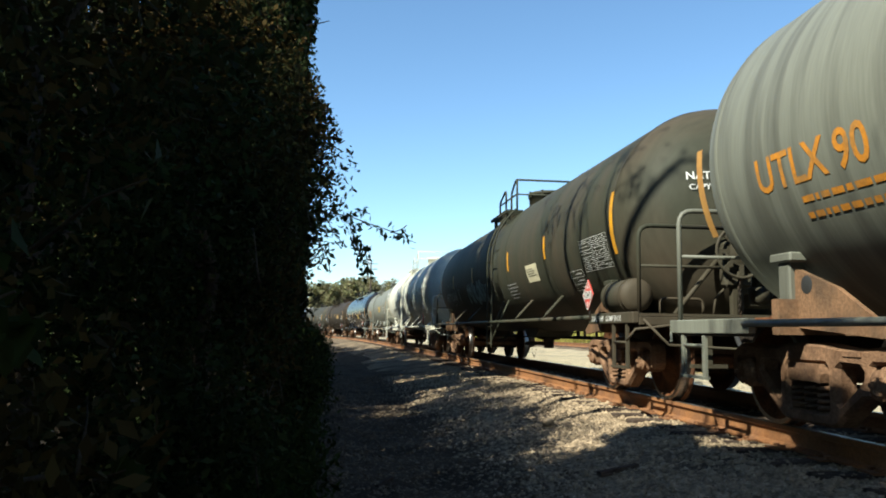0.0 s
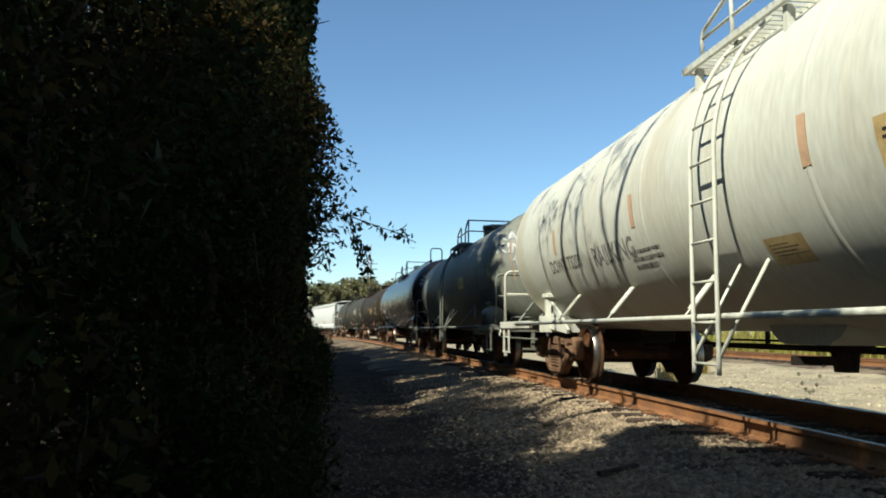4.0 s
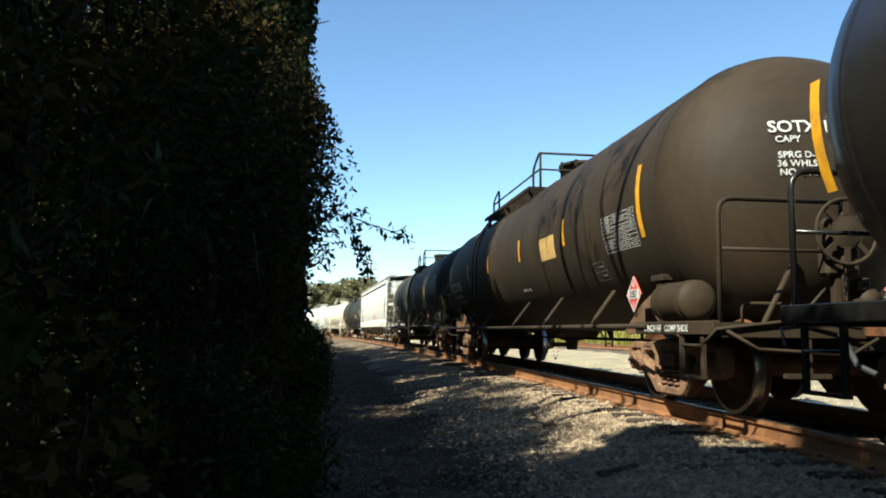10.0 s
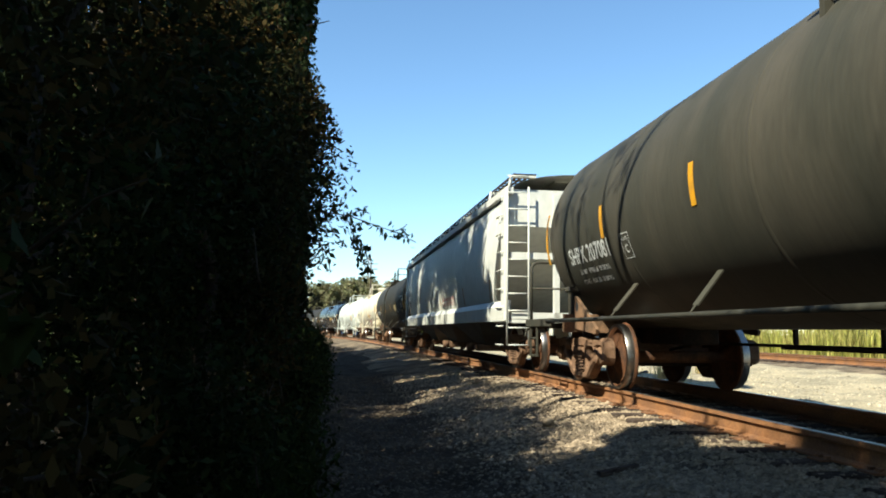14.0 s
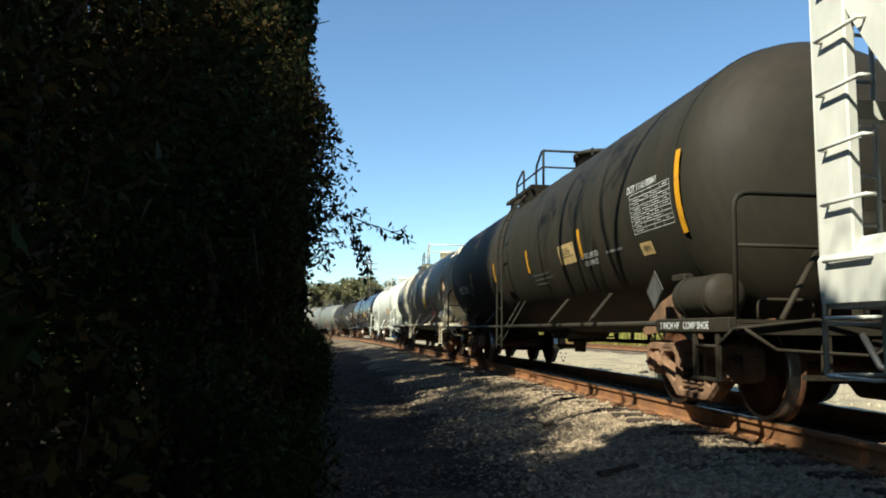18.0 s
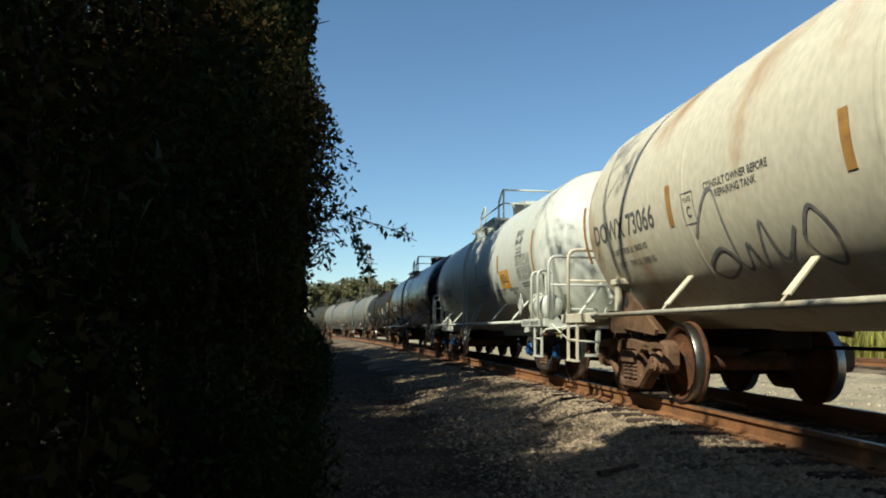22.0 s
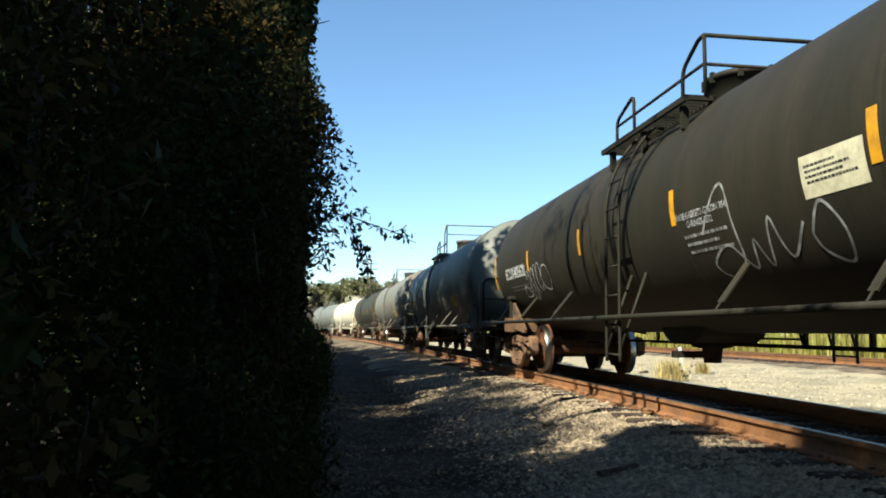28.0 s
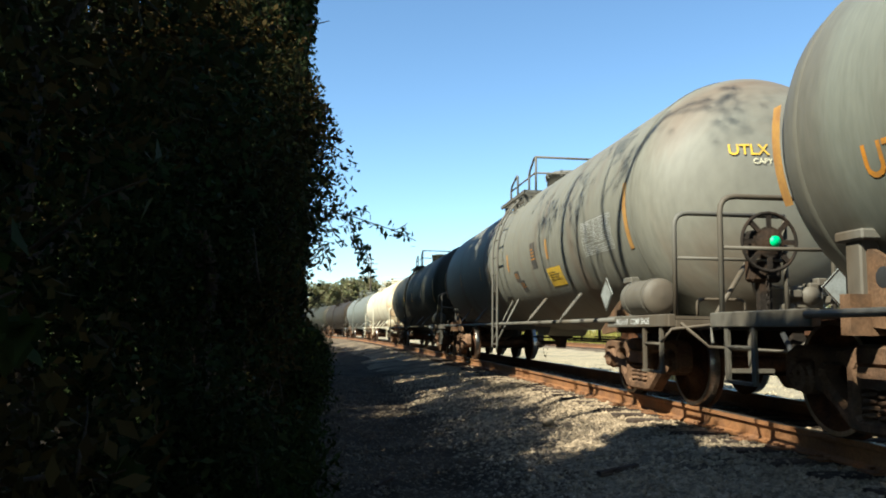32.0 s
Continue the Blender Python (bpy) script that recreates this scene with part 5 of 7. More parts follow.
TANKS = [
    dict(seed=1, shift=0.09, r=1.411, zc=2.18, rz=0.82, dr=0.24, fs=-7.7, rs=5.26, paint=P_GREYSTREAK, label="weathered grey tank car with orange lettering", stripe=M_STRIPE_OLD, stripes=strips(-7.2, 7.24, (-4.2, -1.3, 1.5, 4.4), ehi=8, elo=-22),
         texts=[("UTLX 90", 0.36, 5.75, -9, M_ORANGE)], bars=[([1.2, 1.0], 0.07, 5.3, -18, M_ORANGE)]),
    dict(seed=2, shift=0.10, r=1.345, zc=2.106, rz=0.923, dr=0.38, df=-0.18, fs=9.17, rs=22.17, paint=P_SOOT, label="dusty dark grey tank car with pale graffiti", stripe=M_YELLOW, stripes=strips(-7.22, 7.42, (-4.3, -1.78, 1.95, 4.81)), lad=-0.69, plat=(-0.62, 0.97), dome_y=0.3,
         texts=[("NATX 251060", 0.31, 5.48, -18, M_SPRAY)] + plate_box(4.13, -17, M_WHITE), head_texts=[("NATX 251060", 0.125, -0.36, 2.48, M_WHITE), ("CAPY", 0.09, -0.6, 2.35, M_WHITE)], grids=[(1.0, 0.42, 3, 9, -6.5, -15, M_WHITE), (0.55, 0.3, 1, 3, -5.57, -27, M_WHITE)],
         signs=[(0.7, 0.3, -3.38, -16, M_SIGNCREAM)], bars=[([0.7, 0.8, 0.6, 0.7, 0.5], 0.04, -1.8, -20, M_SPRAYPALE)], scrawls=[(1.7, -20, 0.20, M_SPRAYSHADE, BUBBLE), (1.7, -20, 0.155, M_SPRAYPALE, BUBBLE, 0.013), (1.7, -20.4, 0.12, M_SPRAYGREEN, BUBBLE, 0.016), (4.87, -19, 0.025, M_SPRAYDARK, ARCH), (5.3, -18, 0.03, M_SPRAYDARK, ARCH, 0.012)], code="1247"),
    dict(seed=3, bare_deck=True, brackets=(-4.55, -2.8, 0.4, 2.4, 4.4), shift=0.09, r=1.408, zc=2.184, rz=0.876, fs=26.25, rs=39.8, rb=38.95, fb=26.35, df=0.15, rh=0.1, paint=P_WHITE, gusset=P_WHITE, label="white tank car with brown stains", stripe=M_STRIPE_PALE, stripes=strips(-7.12, 7.4, (-4.31, -1.5, 1.6, 4.6)), lad=-0.3, plat=(-0.9, 1.0), dome_y=-0.2,
         texts=[("FRA-AIP 200204", 0.15, -6.1, 3, M_INKGREY), ("RAILKING", 0.34, 2.41, -18, M_SPRAYDARK), ("DOWX 73200", 0.26, 4.3, -17, M_INKGREY)], grids=[(1.1, 0.4, 3, 8, -6.06, -9, M_INKGREY)], signs=[(0.65, 0.34, -2.5, -11, M_SIGNTAN), (0.5, 0.25, -0.9, -31, M_SIGNTAN)], bars=[([0.9, 0.7], 0.05, -4.2, -26, M_INKGREY), ([0.8, 0.8, 0.6], 0.05, 1.5, -20, M_INKGREY)],
         code="2348", shoe_mat=M_BLACKINK),
    dict(seed=4, brackets=(-3.07, -0.6, 2.3), shift=0.13, r=1.327, zc=2.088, rz=0.836, dr=-0.15, fs=43.5, rs=54.44, rb=54.05, fb=43.85, paint=P_GREY, label="weathered grey tank car with a yellow label", stripe=M_STRIPE_OLD, stripes=strips(-6.06, 5.39, (-3.7, -1.64, 1.14, 3.74), ehi=10, elo=-17), lad=-0.12, plat=(-1.3, 0.46), dome_y=-0.9,
         texts=[("UTLX 641978", 0.30, 3.8, -9.5, M_ORANGE)], bars=[([1.0], 0.05, 4.0, -17, M_ORANGE), ([1.1, 1.2], 0.045, 3.95, -21, M_ORANGEFADE), ([0.9, 0.7], 0.045, -3.8, -22, M_ORANGEFADE), ([0.3, 0.3], 0.038, -4.8, -18, M_ORANGEFADE), ([0.5, 0.4, 0.4], 0.04, 1.0, -16, M_DARKLABEL)],
         grids=[(1.05, 0.42, 3, 9, -5.42, -9, M_WHITE)], signs=[(0.74, 0.3, -2.59, -6, M_SIGNYEL), (0.36, 0.17, 2.22, -8, M_DARKLABEL), (0.36, 0.11, 2.23, -14, M_DARKLABEL)], head_texts=[("RAIL", 0.30, -0.88, 2.74, M_SPRAY), ("KING", 0.30, -0.86, 2.48, M_SPRAY), ("^", 0.3, -0.86, 2.22, M_SPRAY), ("I", 0.24, -0.86, 2.2, M_SPRAY)], code="", face=GREYHOLD, shoe_mat=M_STRIPE_OLD),
    dict(seed=5, brackets=(-5.0, -2.8, -0.4, 2.2, 4.4), shift=0.06, r=1.413, zc=2.205, rz=0.9, dr=0.42, fs=57.89, rs=70.95, paint=P_BLACK, gusset=P_BLACK, label="glossy black tank car with yellow strips", stripe=M_YELLOW, stripes=strips(-7.15, 7.48, (-3.92, -1.25, 1.71, 4.5), hi=5), no_ladder=True, plat=(-1.2, 1.36), dome_y=0.1, ridge=True,
         texts=[("TILX 353045", 0.30, 5.57, -14.5, M_WHITE), ("LD LMT  198100 LB   89850 KG", 0.085, 5.6, -23.5, M_WHITE), ("LT WT   87900 LB   39850 KG", 0.085, 5.65, -29, M_WHITE), ("VENT TANK WHEN UNLOADING", 0.085, 1.4, -26, M_WHITE)] + plate_box(4.36, -13.5, M_WHITE), head_texts=[("TILX 353045", 0.145, -0.70, 2.69, M_WHITE), ("CAPY  31790  US GAL", 0.085, -0.74, 2.585, M_WHITE), ("CAPY  120338   L", 0.085, -0.8, 2.505, M_WHITE)],
         grids=[(1.13, 0.42, 3, 9, -5.94, -11, M_WHITE)], signs=[(0.6, 0.36, -2.37, -13, M_SIGNYEL)], bars=[([1.1, 1.2], 0.035, -3.9, -22, M_WHITE), ([0.5], 0.04, -2.9, -24, M_WHITE), ([0.5], 0.04, -6.5, -27, M_WHITE)],
         scrawls=[(3.2, -23, 0.022, M_SPRAYPALE, [[(a * 0.72, b * 0.8) for a, b in st] for st in SWIRL])], code="1219"),
    dict(seed=6, head=1.0, brackets=(-5.0, -2.8, -0.8, 2.0, 4.2), shift=0.09, r=1.411, zc=2.18, rz=0.81, fs=74.95, rs=88.19, rb=87.8, fb=75.2, paint=P_BROWNBLACK, label="dusty brown-black tank car with a blank tan label", stripe=M_YELLOW, stripes=strips(-6.6, 6.6, (-3.92, -1.34, 1.4, 3.85), lo=-7, hi=7.5, elo=-15, ehi=15.5), lad=2.28, plat=(-0.8, 3.3), dome_y=-0.4,
         texts=[("SOTX 1535", 0.31, 5.68, -10, M_WHITE), ("LD LMT   211300 LB   95 800 KG", 0.09, 5.52, -20, M_WHITE), ("BOT OPR VALVE", 0.08, -1.2, -27, M_WHITE), ("PLATE", 0.06, 3.61, -8.9, M_WHITE), ("C", 0.14, 3.61, -13.5, M_WHITE), ("LT WT    74700 LB   33 900 KG", 0.09, 5.45, -26, M_WHITE)], head_texts=[("SOTX 1535", 0.16, -0.28, 2.62, M_WHITE), ("CAPY", 0.085, -0.52, 2.5, M_WHITE), ("SPRG D-5", 0.085, -0.44, 2.35, M_WHITE), ("36 WHLS", 0.085, -0.46, 2.27, M_WHITE), ("NO. 24 BRAKE", 0.085, -0.34, 2.19, M_WHITE)],
         grids=[(1.0, 0.42, 3, 9, -5.96, -9.5, M_WHITE), (0.4, 0.24, 1, 2, -5.0, -25, M_SPRAYDARK)], signs=[(0.8, 0.34, -3.06, -5, M_SIGNBLANK)], bars=[], code="2057"),
    dict(seed=7, head=1.05, placard_back=0.45, shift=0.10, r=1.375, zc=2.167, rz=0.9, fs=91.74, rs=105.34, rb=105.2, fb=92.05, paint=P_BROWNDUST, label="dusty black tank car with white inspection table", stripe=M_YELLOW, stripes=strips(-6.9, 7.1, (-4.3, -1.21, 2.2, 4.64), lo=-9.5, hi=6, elo=-14.5, ehi=16), lad=-0.73, plat=(-1.03, 1.04), dome_y=-0.2, wheel_x=-0.5,
         texts=[("SHPX 207081", 0.31, 5.3, -14.5, M_WHITE), ("LD LMT   197800 LB   89 750 KG", 0.09, 5.3, -23, M_WHITE), ("LT WT    65000 LB   29 550 KG", 0.09, 5.36, -28.5, M_WHITE), ("DOT 111A100W1", 0.1, -6.3, 15, M_WHITE)] + plate_box(3.99, -15.5, M_WHITE), head_texts=[("SHPX 207081", 0.15, -0.36, 2.36, M_WHITE), ("CAPY", 0.095, -0.55, 2.22, M_WHITE), ("CAPY  113 9", 0.095, -0.4, 2.13, M_WHITE)],
         grids=[(0.98, 0.44, 4, 9, -6.15, 2.5, M_WHITE), (0.55, 0.28, 1, 2, -5.22, -24.5, M_WHITE), (0.2, 0.2, 1, 1, -6.3, -14, M_WHITE)], signs=[(0.76, 0.2, -1.87, -31, M_SIGNTAN)], scrawls=[(-4.4, -20, 0.014, M_WHITE, [[(0.11 * math.cos(k * 0.5236), 0.11 * math.sin(k * 0.5236)) for k in range(13)], [(-0.06, -0.03), (-0.05, 0.04), (-0.03, -0.03)], [(0.0, -0.03), (0.0, 0.04), (0.03, 0.0), (0.0, -0.03)]])], code="1219"),
    dict(seed=8, shift=0.07, r=1.422, zc=2.167, rz=0.833, dr=0.06, fs=128.69, rs=141.46, rb=140.88, paint=P_MATT, label="matt black tank car with side ladder", stripe=M_YELLOW, stripes=strips(-7.04, 6.92, (-4.1, -1.35, 1.3, 3.92), lo=-16.5, hi=-1.7, ehi=13), lad=0.13, plat=(-0.5, 1.52), dome_y=-0.8,
         texts=[("MBLX28655", 0.28, 5.11, -15, M_WHITE), ("DOT 111A100W1", 0.11, -6.2, 5.5, M_WHITE), ("CARBOLINE 876\n1-2019 BWST", 0.1, -4.35, -18, M_WHITE)] + plate_box(4.1, -15, M_WHITE), grids=[(0.98, 0.42, 3, 9, -6.39, -5, M_WHITE)], signs=[(0.71, 0.28, -3.48, -12, M_SIGNTAN), (0.3, 0.14, -6.1, -20, M_SIGNTAN)],
         bars=[([0.5], 0.045, -5.2, -17, M_SPRAYPALE), ([0.9, 1.0, 0.7], 0.045, -2.0, -19, M_FAINT)], head_texts=[("MBLX", 0.15, -0.25, 2.49, M_WHITE), ("CAPY", 0.09, -0.3, 2.36, M_WHITE)], code="", face=DARKHOLD),
    dict(seed=9, shift=0.09, r=1.367, zc=2.144, rz=0.94, dr=0.08, fs=145.02, rs=157.3, fb=145.2, rh=0.12, paint=P_CREAM, label="cream tank car streaked with rust stains", stripe=M_STRIPE_OLD, stripes=strips(-6.75, 6.7, (-3.49, -1.21, 1.5, 4.14), lo=-14, hi=1.5, elo=-20, ehi=9), lad=-0.03, plat=(-0.9, 1.1), dome_y=-0.3,
         texts=[("DOWX 73066", 0.33, 5.45, -8, M_INKGREY), ("LD LMT  213500 LB  96800 KG", 0.09, 5.4, -18, M_INKGREY), ("LT WT    72500 LB  32900 KG", 0.09, 5.3, -24, M_INKGREY), ("CONSULT OWNER BEFORE\nREPAIRING TANK", 0.09, 2.9, -6, M_INKGREY), *plate_box(3.75, -9, M_INKGREY), ("RAILKING", 0.26, -3.5, -16, M_SPRAYRED), ("RAILKIN", 0.3, -2.4, -29, M_SPRAYDARK)],
         grids=[(0.95, 0.5, 3, 8, -5.73, -14, M_BLUEGREY)], signs=[(0.6, 0.34, -2.54, -16.5, M_SIGNYEL), (0.3, 0.24, -4.7, -24, M_BLUEGREY), (0.13, 0.36, -0.28, -18.5, M_OLDPATCH), (0.13, 0.36, -0.57, -18, M_OLDPATCH), (0.6, 0.14, -3.5, -26, M_OLDPATCH)], scrawls=[(-1.3, -30, 0.03, M_SPRAYDARK, SWIRL), (2.8, -24, 0.035, M_SPRAYDARK, WAVE)], code="1247", shoe_mat=M_BLACKINK),
    dict(seed=10, shift=0.10, r=1.353, zc=2.118, rz=0.9, dr=0.24, loops=True, fs=161.15, rs=171.5, paint=P_WHITECLEAN, gusset=P_WHITECLEAN, bogie="dark", label="clean white tank car with orange label", stripe=M_STRIPE_OLD, stripes=strips(-5.66, 5.95, (-3.0, -0.72, 2.65, 3.8), lo=-9, hi=5, elo=-17, ehi=12.5), lad=0.02, plat=(-1.5, 1.1), dome_y=-0.3,
         texts=[("DOWX 120007", 0.33, 4.05, -13.5, M_INKGREY), ("LD LMT   215 700   97800 KG", 0.09, 4.2, -23, M_INKGREY), ("LT WT    70 300   31900 KG", 0.09, 4.15, -29, M_INKGREY), ("SR-9316", 0.17, -4.72, 14.5, M_INKGREY), ("FRA-AIP", 0.17, -4.72, 8.5, M_INKGREY), ("FRA-AIP 200707", 0.065, -4.75, 3.6, M_INKGREY), ("FRA-AIP 200204", 0.065, -4.75, 0.9, M_INKGREY), ("AAR 211A100W1", 0.065, -4.75, -1.5, M_INKGREY), ("MAXIMUM OPERATING PRESSURE FOR\nHEATER COILS 25 PSI\nEXTERIOR HEATER PIPES\nNO INLET OR OUTLET", 0.075, -1.25, -20, M_INKGREY), ("VENT TANK WHEN UNLOADING\nNO VACUUM RELIEF VALVE", 0.075, -2.75, -24, M_INKGREY), ("PAINT-CARBOGUARD\n01-2024", 0.075, -3.9, -25, M_INKGREY)],
         grids=[(1.0, 0.42, 3, 8, -4.96, -10, M_INKGREY)], signs=[(0.72, 0.36, -3.46, -15, M_SIGNORANGE)], bars=[([0.6, 0.7], 0.03, -5.0, -21, M_INKGREY), ([0.5, 0.6, 0.4], 0.03, 2.6, -22, M_INKGREY)],
         head_texts=[("DOWX 120007", 0.2, 0.1, 2.62, M_INKGREY), ("CAPY  77599", 0.11, 0.1, 2.42, M_INKGREY)], code="", face=WHITEHOLD, shoe_mat=M_BLACKINK),
    dict(seed=11, bare_deck=True, head=0.95, brackets=(-4.24, -2.4, 2.0, 4.1), shift=0.10, r=1.36, zc=2.133, rz=0.93, dr=0.14, df=-0.12, fs=175.18, rs=187.5, rb=186.7, paint=P_BLACK, gusset=P_BLACK, label="black tank car with white stencils", stripe=M_YELLOW, stripes=strips(-6.77, 6.8, (-4.19, -1.72, 1.0, 3.9), lo=-14, hi=0, elo=-21, ehi=8.5), lad=0.0, plat=(-0.7, 1.1), dome_y=-1.0,
         texts=[("COCX 290022", 0.29, 4.75, -14, M_WHITE), ("LINING PLASITE 3070\n9-2005 TMC", 0.12, -3.85, -15.5, M_WHITE), ("DURETHANE\n08-2023 BWST", 0.12, -3.75, -23.5, M_WHITE), ("BLT 4-1990 TRN", 0.1, -5.0, -16, M_WHITE), ("DOT 111A100W3", 0.11, -5.95, 5.5, M_WHITE)], grids=[(1.0, 0.44, 3, 9, -6.14, -4, M_WHITE)], signs=[(0.7, 0.34, -2.64, -11, M_SIGNYEL)],
         bars=[([0.3, 0.3, 0.3], 0.04, -0.13, 11, M_SPRAYPALE), ([0.6, 0.55], 0.03, -0.44, -16, M_SPRAYPALE), ([0.6, 0.5, 0.5], 0.03, -0.5, -28, M_SPRAYPALE), ([0.4, 0.4, 0.35], 0.03, 2.15, -20, M_SPRAYPALE)], head_texts=[("COCX 290022", 0.15, -0.28, 2.42, M_WHITE), ("CAPY", 0.1, -0.52, 2.3, M_WHITE), ("CAPY", 0.1, -0.52, 2.21, M_WHITE)]),
    dict(seed=12, shift=0.09, r=1.29, zc=2.045, rz=0.91, df=-0.32, fs=191.07, rs=203.95, rb=203.54, fb=190.95, paint=P_MATT, label="matt black tank car with white graffiti", stripe=M_YELLOW, stripes=strips(-7.3, 6.9, (-4.48, -1.64, 1.3, 4.16), lo=-13.5, hi=0.2, elo=-21, ehi=6.5), lad=-0.32, plat=(-1.5, 0.94), dome_y=-0.6,
         texts=[("ECUX405620", 0.29, 5.18, -12, M_WHITE), ("DOT 111A100W3", 0.11, -6.6, 3.5, M_WHITE), ("FLANGE GASKETS-GYLON 3545\nO-RINGS-4272", 0.085, -2.14, -13, M_SPRAY), ("CARBOLINE 876\n05-2008 BWST", 0.1, -4.9, -17, M_WHITE)], grids=[(1.0, 0.44, 3, 9, -6.75, -6, M_WHITE)], signs=[(0.67, 0.3, -4.05, -11.5, M_SIGNCREAM)], scrawls=[(-3.1, -23, 0.026, M_SPRAYPALE, WAVE), (3.88, -22, 0.02, M_SPRAY, LOOPS)],
         bars=[([0.35, 0.4], 0.05, -4.85, -25, M_SPRAYPALE), ([0.4], 0.04, -5.6, -14, M_SPRAYPALE), ([0.8, 0.6, 0.8], 0.045, -2.2, -19, M_SPRAYPALE), ([1.3, 1.3], 0.04, 5.0, -22, M_FAINT)], code="", face=DARKHOLD),
    dict(seed=13, bare_deck=True, shift=0.12, r=1.352, zc=2.152, rz=0.873, fs=207.45, rs=220.5, fb=207.9, df=0.3, rh=0.3, paint=P_GREY, trim=P_GREYTRIM, label="grey tank car with orange lettering", stripe=M_STRIPE_OLD, stripes=strips(-6.5, 6.95, (-4.31, -1.35, 1.5, 4.2), lo=-12.5, hi=2.3), lad=-0.12, plat=(-0.4, 1.7), dome_y=0.6,
         texts=[("UTLX 206260", 0.30, 5.3, -13.5, M_ORANGE)] + plate_box(3.92, -13.5, M_ORANGE), grids=[(1.0, 0.44, 4, 8, -5.84, -7.5, M_WHITE)], signs=[(0.7, 0.3, -3.84, -22, M_SIGNYEL)],
         bars=[([0.7, 0.9, 0.6, 0.8, 0.7], 0.05, -2.5, -11, M_SPRAYPALE), ([0.6, 0.4, 0.25], 0.05, -4.8, -17, M_SPRAYPALE), ([0.7], 0.07, -1.9, 20, M_SPRAYPALE), ([0.25, 0.25, 0.25], 0.05, 0.7, 3, M_SPRAYPALE), ([0.5], 0.05, 5.6, -21, M_ORANGE)], head_texts=[("UTLX", 0.16, -0.4, 2.6, M_SIGNCREAM)], code="2057"),
    dict(seed=14, shift=0.10, r=1.40, zc=2.19, rz=0.88, fs=224.32, rs=237.3, fb=224.55, paint=P_GREYRUST, trim=P_GREYTRIM, label="grey tank car with rusty top and dark labels", stripe=M_STRIPE_OLD, stripes=strips(-6.9, 6.9, (-3.7, -1.1, 1.6, 4.2), lo=-11, hi=1), lad=-0.6, plat=(-1.2, 0.8), dome_y=-0.2, sticker=True, wheel_x=-0.45,
         head_texts=[("UTLX", 0.16, -0.43, 2.6, M_SIGNYEL), ("CAPY", 0.08, -0.3, 2.48, M_SIGNCREAM)], grids=[(1.05, 0.42, 3, 9, -5.9, -7.5, M_WHITE)], signs=[(0.7, 0.3, -3.81, -22, M_SIGNYEL), (0.3, 0.42, -2.9, -6, M_DARKLABEL), (0.3, 0.2, -1.6, -16, M_DARKLABEL), (0.3, 0.2, -1.8, -23, M_DARKLABEL)], code="", face=GREYHOLD),
    dict(seed=15, fs=241.0, rs=254.0, paint=P_SOOT, label="dark tank car with boxed top platform", stripe=M_YELLOW, stripes=strips(-7, 7, (-4, -1.3, 1.4, 4.2)), plat=(-0.8, 1.3)),
    dict(seed=16, fs=257.8, rs=270.5, paint=P_CREAM, label="cream tank car with brown stains, far down the train"),
    dict(seed=17, fs=274.3, rs=287.0, paint=P_GREY, label="grey tank car far down the train"),
    dict(seed=18, fs=290.8, rs=303.8, paint=P_BROWNBLACK, label="brown-black tank car far down the train"),
    dict(seed=19, fs=307.5, rs=320.5, paint=P_SOOT, label="dark tank car far down the train"),
    dict(seed=20, fs=324.3, rs=337.3, paint=P_SOOT, label="dark tank car far down the train"),
    dict(seed=21, fs=341.0, rs=354.0, paint=P_SOOT, label="dark tank car far down the train"),
]
HOPPER = dict(seed=30, fs=109.41, rs=124.6, paint=P_HOPPER, under=P_HOPPER_UNDER, label="pale grey covered hopper car with smooth bowed sides",
              texts=[("SNHX", 0.32, 7.35, 2.12, M_BLACKINK), ("1998", 0.32, 7.35, 1.72, M_BLACKINK), ("LINED CAR-WEAR RUBBER SHOES\nSHARP OBJECTS MUST NOT CO", 0.13, -1.95, 1.52, M_SPRAYRED),
                     ("PULL HERE\nLIFT HERE", 0.06, 7.9, 1.09, M_BLACKINK), ("JACK HERE", 0.06, 7.5, 1.06, M_BLACKINK), ("C", 0.12, 5.7, 2.12, M_INKGREY), ("LD LMT\nLT WT", 0.1, 6.9, 1.42, M_INKGREY)],
              patches=[(0.1, 0.42, y, 1.56, lean, M_STRIPE_OLD) for y, lean in ((-7.4, 0.3), (-4.4, -0.12), (-0.6, -0.12), (2.6, -0.12), (5.6, -0.12), (7.5, -0.45))] + [(0.5, 0.03, 6.9, 1.2, 0.0, M_INKGREY), (0.34, 0.03, 7.2, 1.85, 0.0, M_INKGREY), (0.26, 0.17, 1.5, 1.43, 0.0, M_WHITE), (0.22, 0.012, 5.7, 2.27, 0.0, M_INKGREY), (0.22, 0.012, 5.7, 2.0, 0.0, M_INKGREY), (0.012, 0.27, 5.59, 2.135, 0.0, M_INKGREY), (0.012, 0.27, 5.81, 2.135, 0.0, M_INKGREY), (0.3, 0.03, 1.9, 1.10, 0.0, M_INKGREY), (0.22, 0.03, 4.4, 1.12, 0.0, M_INKGREY)])
for sp in TANKS:
    tank_car(sp)
covered_hopper(HOPPER)


